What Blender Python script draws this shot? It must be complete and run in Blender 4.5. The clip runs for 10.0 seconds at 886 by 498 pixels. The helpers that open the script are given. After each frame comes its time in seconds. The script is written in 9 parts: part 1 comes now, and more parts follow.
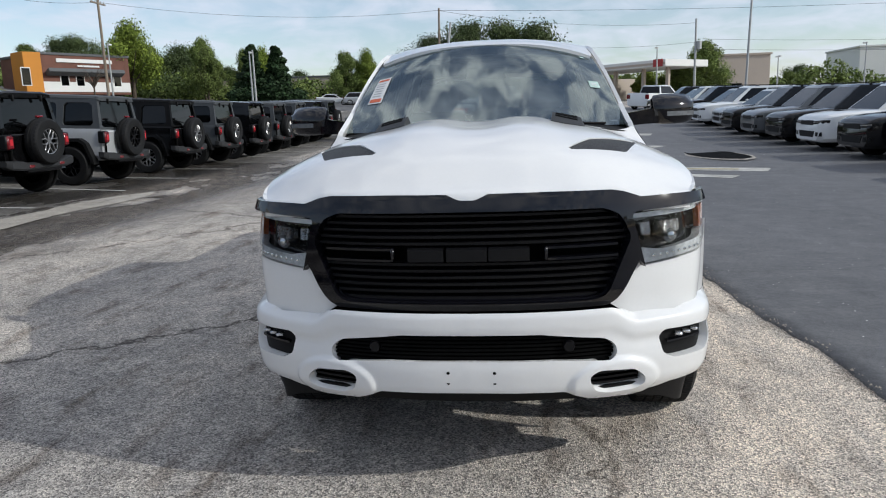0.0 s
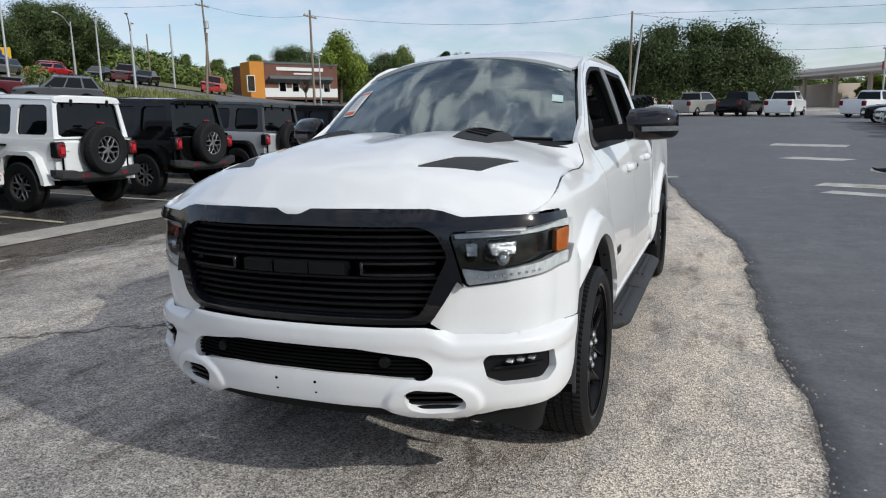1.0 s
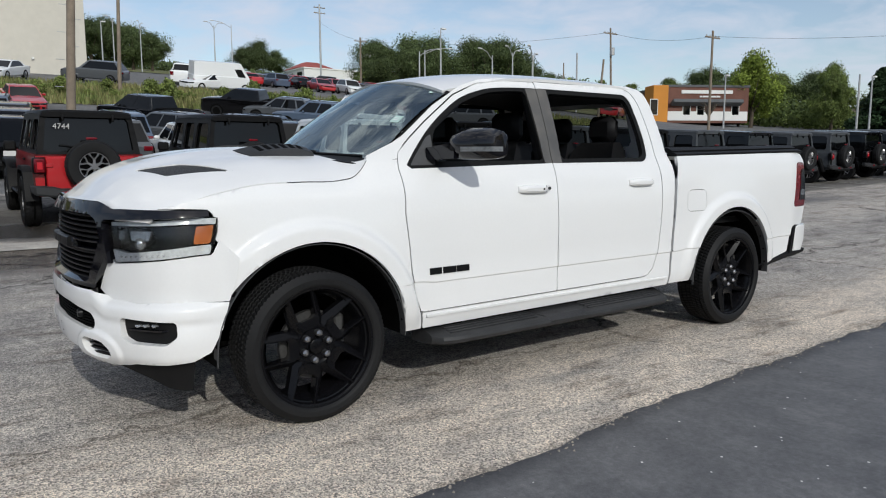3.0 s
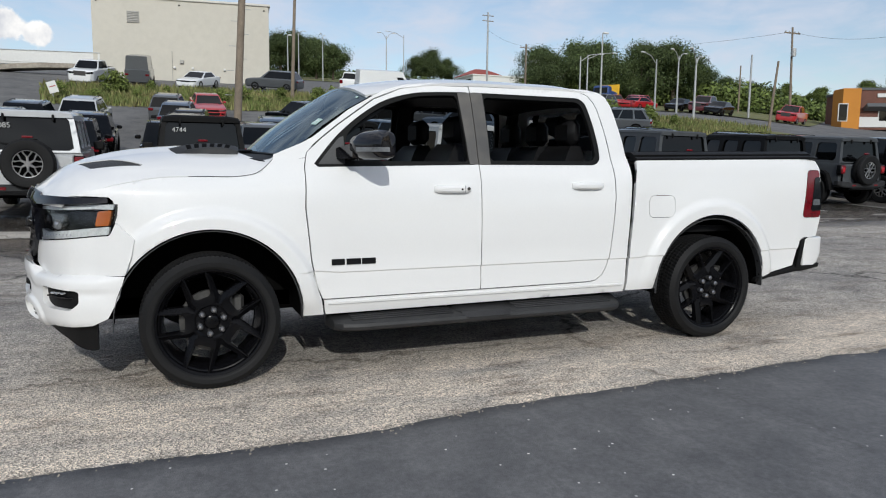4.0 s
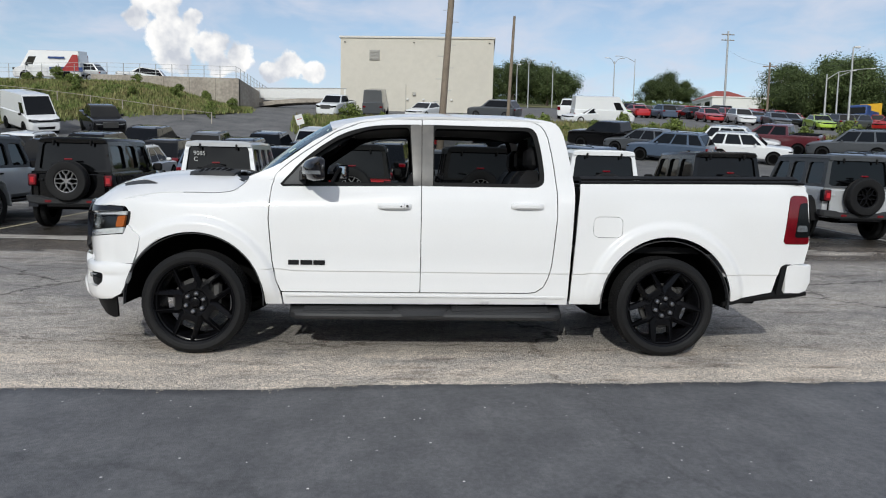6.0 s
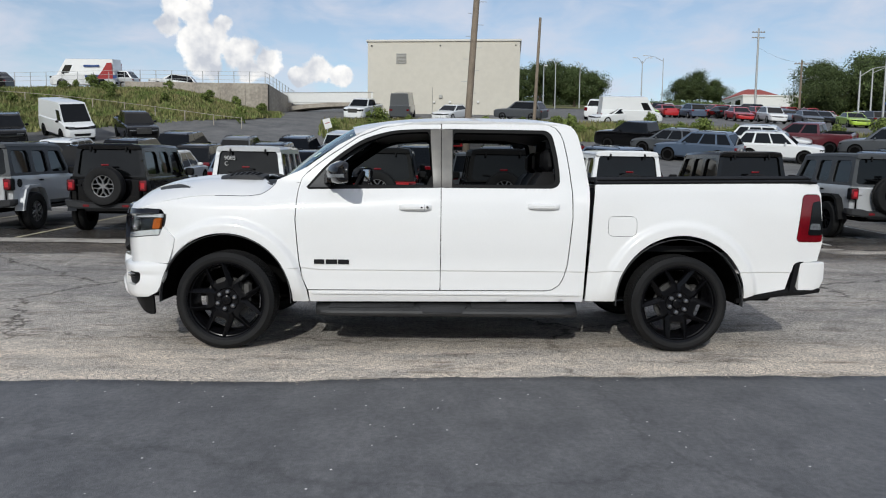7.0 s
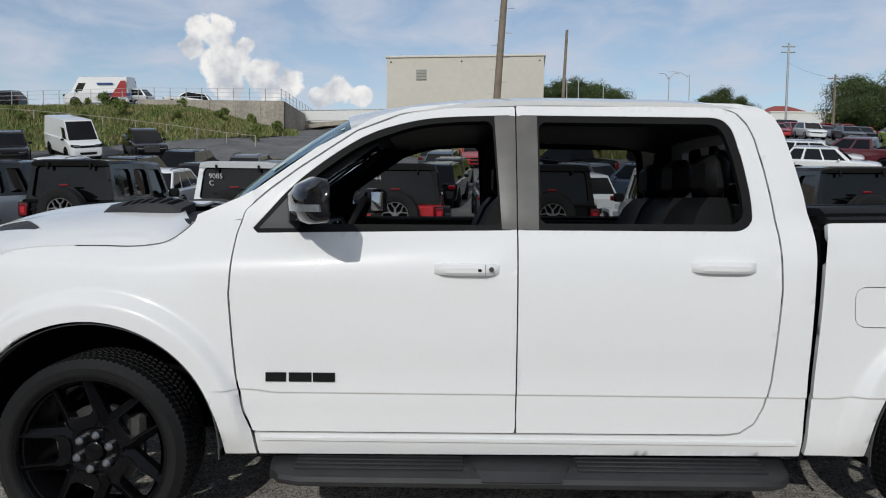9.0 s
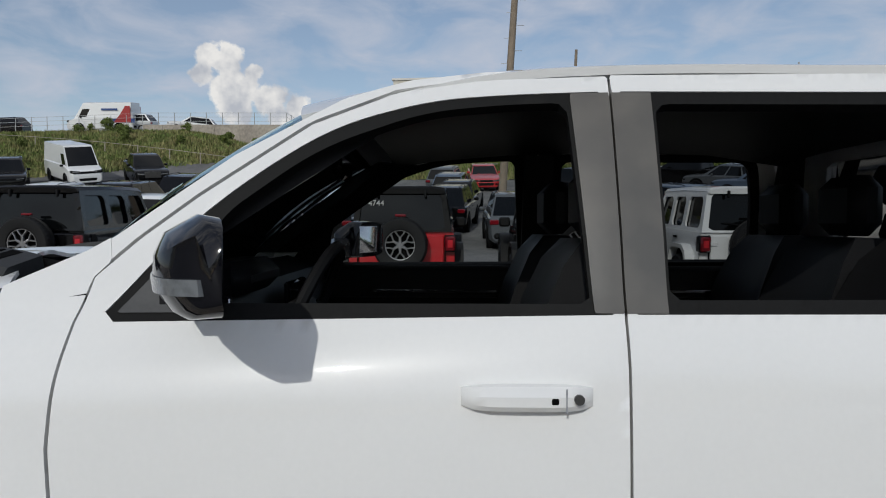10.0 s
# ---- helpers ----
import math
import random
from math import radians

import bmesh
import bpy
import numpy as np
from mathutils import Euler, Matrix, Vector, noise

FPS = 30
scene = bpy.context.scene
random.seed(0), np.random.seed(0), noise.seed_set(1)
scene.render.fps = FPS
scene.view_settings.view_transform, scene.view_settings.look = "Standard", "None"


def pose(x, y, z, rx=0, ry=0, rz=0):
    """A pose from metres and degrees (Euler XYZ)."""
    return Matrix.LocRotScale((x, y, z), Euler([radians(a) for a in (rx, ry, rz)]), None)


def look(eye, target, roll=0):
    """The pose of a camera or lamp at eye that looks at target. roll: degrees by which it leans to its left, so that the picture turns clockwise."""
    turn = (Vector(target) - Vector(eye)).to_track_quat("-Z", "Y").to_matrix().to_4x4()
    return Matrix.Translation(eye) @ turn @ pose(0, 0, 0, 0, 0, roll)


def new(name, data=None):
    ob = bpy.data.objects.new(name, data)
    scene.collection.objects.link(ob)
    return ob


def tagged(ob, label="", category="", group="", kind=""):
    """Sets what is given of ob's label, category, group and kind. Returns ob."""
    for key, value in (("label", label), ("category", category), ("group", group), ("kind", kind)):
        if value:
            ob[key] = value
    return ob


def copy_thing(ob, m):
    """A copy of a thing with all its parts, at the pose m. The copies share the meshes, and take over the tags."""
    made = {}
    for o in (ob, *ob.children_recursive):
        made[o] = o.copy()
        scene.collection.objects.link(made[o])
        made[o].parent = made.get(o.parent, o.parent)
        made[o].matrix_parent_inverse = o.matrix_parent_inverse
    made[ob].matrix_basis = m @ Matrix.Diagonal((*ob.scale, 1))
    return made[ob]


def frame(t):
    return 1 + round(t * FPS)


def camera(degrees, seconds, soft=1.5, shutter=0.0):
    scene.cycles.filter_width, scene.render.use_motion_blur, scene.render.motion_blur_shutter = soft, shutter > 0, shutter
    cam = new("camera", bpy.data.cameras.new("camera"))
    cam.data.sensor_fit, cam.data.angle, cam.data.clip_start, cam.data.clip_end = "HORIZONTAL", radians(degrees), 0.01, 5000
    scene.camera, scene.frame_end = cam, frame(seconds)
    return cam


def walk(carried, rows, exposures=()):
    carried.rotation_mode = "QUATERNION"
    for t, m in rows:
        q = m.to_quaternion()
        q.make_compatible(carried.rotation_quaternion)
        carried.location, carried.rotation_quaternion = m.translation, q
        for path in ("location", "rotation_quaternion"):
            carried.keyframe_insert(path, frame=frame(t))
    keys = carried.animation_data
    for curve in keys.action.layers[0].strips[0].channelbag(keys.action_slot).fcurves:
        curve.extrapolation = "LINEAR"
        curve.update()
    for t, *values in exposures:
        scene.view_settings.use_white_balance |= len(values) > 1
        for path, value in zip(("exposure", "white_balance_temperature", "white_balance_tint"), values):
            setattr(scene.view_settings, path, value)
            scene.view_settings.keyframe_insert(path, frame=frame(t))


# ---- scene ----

cam = camera(63.9, 10.0, soft=1.1)
PATH = [
    (0, (0.173, -3.45, 1.456), (-0.034, -1.495, 1.086), -2.0),
    (0.5, (0.762, -3.341, 1.467), (0.321, -1.424, 1.104), -1.8),
    (1, (1.468, -3.182, 1.463), (0.743, -1.349, 1.122), -1.4),
    (1.5, (2.185, -2.877, 1.448), (1.177, -1.178, 1.133), -1.1),
    (2, (2.895, -2.499, 1.411), (1.643, -0.967, 1.121), -0.9),
    (2.5, (3.571, -2.059, 1.401), (2.123, -0.707, 1.128), -0.5),
    (4, (5.141, -0.28, 1.366), (3.306, 0.475, 1.117), 0.7),
    (4.5, (5.524, 0.369, 1.362), (3.616, 0.917, 1.123), 1.1),
    (5, (5.777, 1.001, 1.349), (3.824, 1.366, 1.125), 1.4),
    (5.5, (6.098, 1.422, 1.377), (4.121, 1.643, 1.174), 1.4),
    (7, (6.585, 1.616, 1.376), (4.594, 1.663, 1.191), 0.7),
    (7.5, (6.01, 1.54, 1.397), (4.019, 1.579, 1.212), 0.6),
    (8, (5.273, 1.533, 1.411), (3.281, 1.562, 1.236), 0.5),
    (8.5, (4.507, 1.483, 1.429), (2.513, 1.495, 1.272), 0.6),
    (9, (3.743, 1.439, 1.449), (1.747, 1.432, 1.316), 0.6),
    (9.5, (3.001, 1.397, 1.482), (1.004, 1.368, 1.381), 0.5),
    (10, (2.304, 1.38, 1.519), (0.306, 1.35, 1.45), 0.1),
]
walk(cam, [(t, look(eye, target, roll)) for t, eye, target, roll in PATH], exposures=[(0, 0.3), (1.0, 0.22), (2.5, 0.05), (5.0, 0.10), (7.5, 0.04), (8.5, -0.06), (9.2, -0.20), (10, -0.32)])

# ---- sky and sun ----
SUN_ELEVATION, SUN_AZIMUTH = 29.0, 102.0   # degrees; azimuth clockwise from +y
world = bpy.data.worlds.new("sky")
scene.world = world
world.use_nodes = True
wt = world.node_tree
wt.nodes.clear()


def wnode(kind, **inputs):
    n = wt.nodes.new(kind)
    for k, v in inputs.items():
        n.inputs[k.replace("_", " ")].default_value = v
    return n


sky = wt.nodes.new("ShaderNodeTexSky")
sky.sky_type, sky.sun_disc = "NISHITA", False
sky.sun_elevation, sky.sun_rotation = radians(SUN_ELEVATION), radians(SUN_AZIMUTH)
sky.air_density, sky.dust_density, sky.ozone_density = 1.0, 0.6, 1.5
coords = wt.nodes.new("ShaderNodeTexCoord")
# flat, streaky high cloud: directions stretched along the horizon
split = wt.nodes.new("ShaderNodeSeparateXYZ")
wt.links.new(coords.outputs["Generated"], split.inputs[0])
lift = wt.nodes.new("ShaderNodeMath"); lift.operation = "ADD"; lift.inputs[1].default_value = 0.22
wt.links.new(split.outputs["Z"], lift.inputs[0])
plane = wt.nodes.new("ShaderNodeVectorMath"); plane.operation = "DIVIDE"
spread = wt.nodes.new("ShaderNodeCombineXYZ")
for k in range(3):
    wt.links.new(lift.outputs[0], spread.inputs[k])
wt.links.new(coords.outputs["Generated"], plane.inputs[0])
wt.links.new(spread.outputs[0], plane.inputs[1])
streak = wnode("ShaderNodeTexNoise", Scale=4.0, Detail=7.0, Roughness=0.55, Distortion=0.4)
wt.links.new(plane.outputs[0], streak.inputs["Vector"])
streak_ramp = wt.nodes.new("ShaderNodeValToRGB")
streak_ramp.color_ramp.elements[0].position, streak_ramp.color_ramp.elements[1].position = 0.40, 0.70
wt.links.new(streak.outputs["Fac"], streak_ramp.inputs[0])
# heaps of cumulus low in the west: a cluster of round puffs, direction and angular radius of each
PUFFS = [(-0.9252, -0.3264, 0.1938, 0.0172), (-0.9314, -0.2962, 0.2117, 0.0241), (-0.9225, -0.3178, 0.2190, 0.0195), (-0.9353, -0.3053, 0.1787, 0.0206), (-0.9434, -0.2791, 0.1793, 0.0252), (-0.9551, -0.2461, 0.1648, 0.0252), (-0.9452, -0.2896, 0.1509, 0.0229), (-0.9648, -0.2123, 0.1553, 0.0195), (-0.9608, -0.2368, 0.1441, 0.0172), (-0.9775, -0.1487, 0.1495, 0.0206), (-0.9829, -0.1175, 0.1418, 0.0172), (-0.9748, -0.1740, 0.1397, 0.0137), (-0.9430, -0.2663, 0.1994, 0.0137)]
reach = None
for px, py, pz, pr in PUFFS:
    away = wt.nodes.new("ShaderNodeVectorMath"); away.operation = "DISTANCE"; away.inputs[1].default_value = (px, py, pz)
    wt.links.new(coords.outputs["Generated"], away.inputs[0])
    scaled = wt.nodes.new("ShaderNodeMath"); scaled.operation = "DIVIDE"; scaled.inputs[1].default_value = pr
    wt.links.new(away.outputs["Value"], scaled.inputs[0])
    if reach is None:
        reach = scaled
    else:
        low = wt.nodes.new("ShaderNodeMath"); low.operation = "SMOOTH_MIN"; low.inputs[2].default_value = 0.25
        wt.links.new(reach.outputs[0], low.inputs[0]); wt.links.new(scaled.outputs[0], low.inputs[1])
        reach = low
puff = wnode("ShaderNodeTexNoise", Scale=42.0, Detail=6.0, Roughness=0.55)
wt.links.new(coords.outputs["Generated"], puff.inputs["Vector"])
puff_big = wt.nodes.new("ShaderNodeMath"); puff_big.operation = "MULTIPLY"; puff_big.inputs[1].default_value = 1.5
wt.links.new(puff.outputs["Fac"], puff_big.inputs[0])
heap = wt.nodes.new("ShaderNodeMath"); heap.operation = "SUBTRACT"
wt.links.new(puff_big.outputs[0], heap.inputs[0])
wt.links.new(reach.outputs[0], heap.inputs[1])
heap_up = wt.nodes.new("ShaderNodeMath"); heap_up.operation = "ADD"; heap_up.inputs[1].default_value = 0.25
wt.links.new(heap.outputs[0], heap_up.inputs[0])
heap = heap_up
heap_ramp = wt.nodes.new("ShaderNodeValToRGB")
heap_ramp.color_ramp.elements[0].position, heap_ramp.color_ramp.elements[1].position = 0.0, 0.22
wt.links.new(heap.outputs[0], heap_ramp.inputs[0])
thin = wt.nodes.new("ShaderNodeMath"); thin.operation = "MULTIPLY_ADD"
thin.inputs[1].default_value, thin.inputs[2].default_value = 0.66, 0.16
wt.links.new(streak_ramp.outputs[0], thin.inputs[0])
mix_a = wt.nodes.new("ShaderNodeMix"); mix_a.data_type = "RGBA"
mix_a.inputs["B"].default_value = (5.7, 6.1, 7.1, 1)
wt.links.new(thin.outputs[0], mix_a.inputs["Factor"])
wt.links.new(sky.outputs[0], mix_a.inputs["A"])
# broken fleecy cloud high overhead
fleece = wnode("ShaderNodeTexNoise", Scale=5.5, Detail=5.0, Roughness=0.5, Distortion=0.6)
squash = wt.nodes.new("ShaderNodeVectorMath"); squash.operation = "MULTIPLY"; squash.inputs[1].default_value = (1.9, 0.8, 1.0)
wt.links.new(plane.outputs[0], squash.inputs[0])
wt.links.new(squash.outputs[0], fleece.inputs["Vector"])
fleece_ramp = wt.nodes.new("ShaderNodeMapRange"); fleece_ramp.interpolation_type = "SMOOTHSTEP"
fleece_ramp.inputs["From Min"].default_value, fleece_ramp.inputs["From Max"].default_value = 0.44, 0.64
wt.links.new(fleece.outputs["Fac"], fleece_ramp.inputs["Value"])
high = wt.nodes.new("ShaderNodeMapRange"); high.interpolation_type = "SMOOTHSTEP"
high.inputs["From Min"].default_value, high.inputs["From Max"].default_value = 0.45, 0.8
wt.links.new(split.outputs["Z"], high.inputs["Value"])
fleece_mask = wt.nodes.new("ShaderNodeMath"); fleece_mask.operation = "MULTIPLY"
wt.links.new(fleece_ramp.outputs[0], fleece_mask.inputs[0]); wt.links.new(high.outputs[0], fleece_mask.inputs[1])
mix_c = wt.nodes.new("ShaderNodeMix"); mix_c.data_type = "RGBA"
mix_c.inputs["B"].default_value = (8.5, 8.6, 8.8, 1)
wt.links.new(fleece_mask.outputs[0], mix_c.inputs["Factor"])
wt.links.new(mix_a.outputs["Result"], mix_c.inputs["A"])
mix_b = wt.nodes.new("ShaderNodeMix"); mix_b.data_type = "RGBA"
shade_puff = wt.nodes.new("ShaderNodeMix"); shade_puff.data_type = "RGBA"
shade_puff.inputs["A"].default_value, shade_puff.inputs["B"].default_value = (5.2, 5.5, 6.1, 1), (9.2, 9.1, 8.9, 1)
puff_soft = wnode("ShaderNodeTexNoise", Scale=24.0, Detail=4.0, Roughness=0.5)
wt.links.new(coords.outputs["Generated"], puff_soft.inputs["Vector"])
puff_range = wt.nodes.new("ShaderNodeMapRange"); puff_range.inputs["From Min"].default_value, puff_range.inputs["From Max"].default_value = 0.38, 0.60
wt.links.new(puff_soft.outputs["Fac"], puff_range.inputs["Value"]); wt.links.new(puff_range.outputs[0], shade_puff.inputs["Factor"])
wt.links.new(shade_puff.outputs["Result"], mix_b.inputs["B"])
wt.links.new(heap_ramp.outputs[0], mix_b.inputs["Factor"])
wt.links.new(mix_c.outputs["Result"], mix_b.inputs["A"])
glow = wnode("ShaderNodeBackground", Strength=0.108)
wt.links.new(mix_b.outputs["Result"], glow.inputs["Color"])
wt.links.new(glow.outputs[0], wt.nodes.new("ShaderNodeOutputWorld").inputs[0])

sun = new("sun", bpy.data.lights.new("sun", "SUN"))
sun.data.energy, sun.data.angle, sun.data.color = 2.3, radians(0.6), (0.95, 0.95, 0.90)
toward = Vector((math.sin(radians(SUN_AZIMUTH)) * math.cos(radians(SUN_ELEVATION)), math.cos(radians(SUN_AZIMUTH)) * math.cos(radians(SUN_ELEVATION)), math.sin(radians(SUN_ELEVATION))))
sun.matrix_basis = look(toward * 60, (0, 0, 0))

# ---- materials ----
def material(name, color, rough=0.5, metal=0.0, coat=0.0, vary=0.12, scale=6.0, fine=80.0, bump=0.0, alpha_tint=None, second=None, emit=0.0, depth=0.02, each=0.0, spec=0.5):
    """Principled material with colour varied at two scales, roughness variation and relief."""
    m = bpy.data.materials.new(name)
    m.use_nodes = True
    nt = m.node_tree
    b = nt.nodes["Principled BSDF"]
    b.inputs["Roughness"].default_value, b.inputs["Metallic"].default_value = rough, metal
    b.inputs["Coat Weight"].default_value, b.inputs["Coat Roughness"].default_value = coat, 0.04
    b.inputs["Specular IOR Level"].default_value = spec
    tc = nt.nodes.new("ShaderNodeTexCoord")
    c = (*color, 1)
    d = (*(second or [v * (1 - vary) for v in color]), 1)
    big, small = nt.nodes.new("ShaderNodeTexNoise"), nt.nodes.new("ShaderNodeTexNoise")
    for n, s in ((big, scale), (small, fine)):
        n.inputs["Scale"].default_value, n.inputs["Detail"].default_value = s, 4
        nt.links.new(tc.outputs["Object"], n.inputs["Vector"])
    total = nt.nodes.new("ShaderNodeMath"); total.operation = "ADD"
    half = nt.nodes.new("ShaderNodeMath"); half.operation = "MULTIPLY"; half.inputs[1].default_value = 0.5
    nt.links.new(big.outputs["Fac"], total.inputs[0]); nt.links.new(small.outputs["Fac"], total.inputs[1])
    nt.links.new(total.outputs[0], half.inputs[0])
    ramp = nt.nodes.new("ShaderNodeValToRGB")
    ramp.color_ramp.elements[0].position, ramp.color_ramp.elements[1].position = 0.38, 0.62
    ramp.color_ramp.elements[0].color, ramp.color_ramp.elements[1].color = d, c
    nt.links.new(half.outputs[0], ramp.inputs[0])
    last = ramp.outputs[0]
    if each:
        info = nt.nodes.new("ShaderNodeObjectInfo")
        hsv = nt.nodes.new("ShaderNodeHueSaturation")
        rng = nt.nodes.new("ShaderNodeMapRange")
        rng.inputs["To Min"].default_value, rng.inputs["To Max"].default_value = 1 - each, 1 + each
        nt.links.new(info.outputs["Random"], rng.inputs["Value"])
        nt.links.new(rng.outputs[0], hsv.inputs["Value"]); nt.links.new(last, hsv.inputs["Color"])
        last = hsv.outputs[0]
    nt.links.new(last, b.inputs["Base Color"])
    if emit:
        nt.links.new(last, b.inputs["Emission Color"]); b.inputs["Emission Strength"].default_value = emit
    if bump:
        bp = nt.nodes.new("ShaderNodeBump")
        bp.inputs["Strength"].default_value, bp.inputs["Distance"].default_value = bump, depth
        nt.links.new(small.outputs["Fac"], bp.inputs["Height"]); nt.links.new(bp.outputs[0], b.inputs["Normal"])
    return m


def glass_material(name, tint, gloss=0.02, ior=1.6, sheen=(1, 1, 1)):
    """Thin pane: tinted see-through with a mirror-like sheen that grows at grazing angles."""
    m = bpy.data.materials.new(name)
    m.use_nodes = True
    nt = m.node_tree
    nt.nodes.remove(nt.nodes["Principled BSDF"])
    clear, shine, mixer, fres = (nt.nodes.new(k) for k in ("ShaderNodeBsdfTransparent", "ShaderNodeBsdfGlossy", "ShaderNodeMixShader", "ShaderNodeFresnel"))
    clear.inputs["Color"].default_value = (*tint, 1)
    shine.inputs["Roughness"].default_value, shine.inputs["Color"].default_value = gloss, (*sheen, 1)
    fres.inputs["IOR"].default_value = ior
    nt.links.new(fres.outputs[0], mixer.inputs[0]); nt.links.new(clear.outputs[0], mixer.inputs[1]); nt.links.new(shine.outputs[0], mixer.inputs[2])
    nt.links.new(mixer.outputs[0], nt.nodes["Material Output"].inputs[0])
    return m


WHITE = material("white_paint", (0.76, 0.758, 0.75), 0.32, coat=0.9, vary=0.02, scale=2, spec=0.2)
GLOSS_BLACK = material("gloss_black", (0.004, 0.004, 0.006), 0.07, vary=0.2, spec=0.5)
MATTE_BLACK = material("black_plastic", (0.009, 0.009, 0.0095), 0.55, vary=0.25, fine=200, bump=0.15, depth=0.002, spec=0.15)
SATIN_BLACK = material("satin_black", (0.006, 0.006, 0.007), 0.4, vary=0.25, spec=0.2)
VENT_MESH = material("dark_vent_mesh", (0.035, 0.035, 0.036), 0.6, vary=0.6, fine=260, bump=0.6, depth=0.004)
TRIM_BLACK = material("black_window_trim", (0.010, 0.010, 0.010), 0.6, vary=0.2, spec=0.12)
# gloss black pillar trim: the sun's reflection is painted in as warm grey
PILLAR_SHEEN = material("faded_black_trim", (0.125, 0.115, 0.102), 0.36, second=(0.075, 0.072, 0.068), scale=2.2, fine=7)
RUBBER = material("tyre_rubber", (0.009, 0.009, 0.0095), 0.65, vary=0.3, fine=60, bump=0.2, depth=0.003, spec=0.25)
ARCH_GREY = material("grey_arch_plastic", (0.055, 0.056, 0.058), 0.6, vary=0.2)
# near-black for hidden parts and joints; also paints the shade of uncut hollows
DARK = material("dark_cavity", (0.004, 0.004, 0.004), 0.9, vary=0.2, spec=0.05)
RIM_BLACK = material("gloss_black_alloy", (0.005, 0.005, 0.006), 0.20, vary=0.2, spec=0.16)
SIGNAL_GREY = material("smoked_signal_lens", (0.16, 0.17, 0.18), 0.25, vary=0.5, fine=60, coat=0.5)
STEP_GREY = material("ribbed_step_plastic", (0.024, 0.0245, 0.026), 0.6, vary=0.4, fine=160, bump=0.25, depth=0.003)
BUMPER_GREY = material("grey_bumper_plastic", (0.030, 0.031, 0.033), 0.6, vary=0.25, fine=120, spec=0.25)
TREAD_BLACK = material("step_tread_rubber", (0.030, 0.030, 0.032), 0.62, vary=0.4, fine=160, bump=0.4, depth=0.003, spec=0.35)
RIM_SILVER = material("machined_alloy", (0.40, 0.40, 0.41), 0.3, metal=0.9, vary=0.15)
CHROME = material("chrome", (0.75, 0.75, 0.76), 0.12, metal=1.0, vary=0.05)
NUT_GREY = material("dull_plated_steel", (0.34, 0.34, 0.35), 0.3, metal=0.9, vary=0.2)
STEEL = material("cast_steel", (0.10, 0.098, 0.095), 0.5, metal=0.7, vary=0.3)
RED_LENS = material("red_lens", (0.17, 0.003, 0.008), 0.15, coat=0.5, vary=0.4, fine=120)
BRIGHT_RED = material("bright_red_lens", (0.5, 0.02, 0.03), 0.2, vary=0.2)
AMBER = material("amber_lens", (0.55, 0.15, 0.03), 0.2, coat=1.0, vary=0.5, fine=120)
LAMP_GREY = material("lamp_reflector", (0.66, 0.68, 0.70), 0.10, metal=0.8, vary=0.5, fine=90)
LAMP_BLADE = material("dull_reflector", (0.42, 0.43, 0.44), 0.20, metal=0.8, vary=0.5, scale=18, fine=45, bump=0.7, depth=0.01)
LAMP_DARK = material("lamp_bezel", (0.008, 0.009, 0.010), 0.15, vary=0.3, spec=0.35)
LAMP_CLEAR = material("frosted_light_guide", (0.66, 0.68, 0.69), 0.22, vary=0.3, scale=14, fine=60, coat=0.8)
LEATHER = material("black_leather", (0.010, 0.010, 0.011), 0.55, vary=0.25, fine=150, bump=0.15, depth=0.002, spec=0.16)
CABIN = material("cabin_trim", (0.012, 0.012, 0.0125), 0.55, vary=0.25, spec=0.25)
PAPER = material("white_paper", (0.75, 0.75, 0.74), 0.7, vary=0.05)
ORANGE_PRINT = material("orange_print", (0.6, 0.13, 0.06), 0.7, vary=0.1)
INK = material("grey_print", (0.3, 0.31, 0.33), 0.7, vary=0.1)
GREEN_FILM = material("pale_green_film", (0.45, 0.62, 0.57), 0.4, vary=0.1)
WINDSCREEN = glass_material("windscreen_glass", (0.36, 0.43, 0.43), ior=3.0, sheen=(0.82, 0.95, 0.98))
CLEAR_GLASS = glass_material("clear_glass", (0.82, 0.85, 0.84), ior=1.4)
LENS_GLASS = glass_material("lamp_cover", (0.94, 0.95, 0.95), ior=1.35)
DARK_GLASS = glass_material("privacy_glass", (0.42, 0.43, 0.43), ior=1.2)
CAR_GLASS = material("car_window", (0.003, 0.0035, 0.004), 0.03, vary=0.3, scale=1.5, fine=4, spec=0.32)


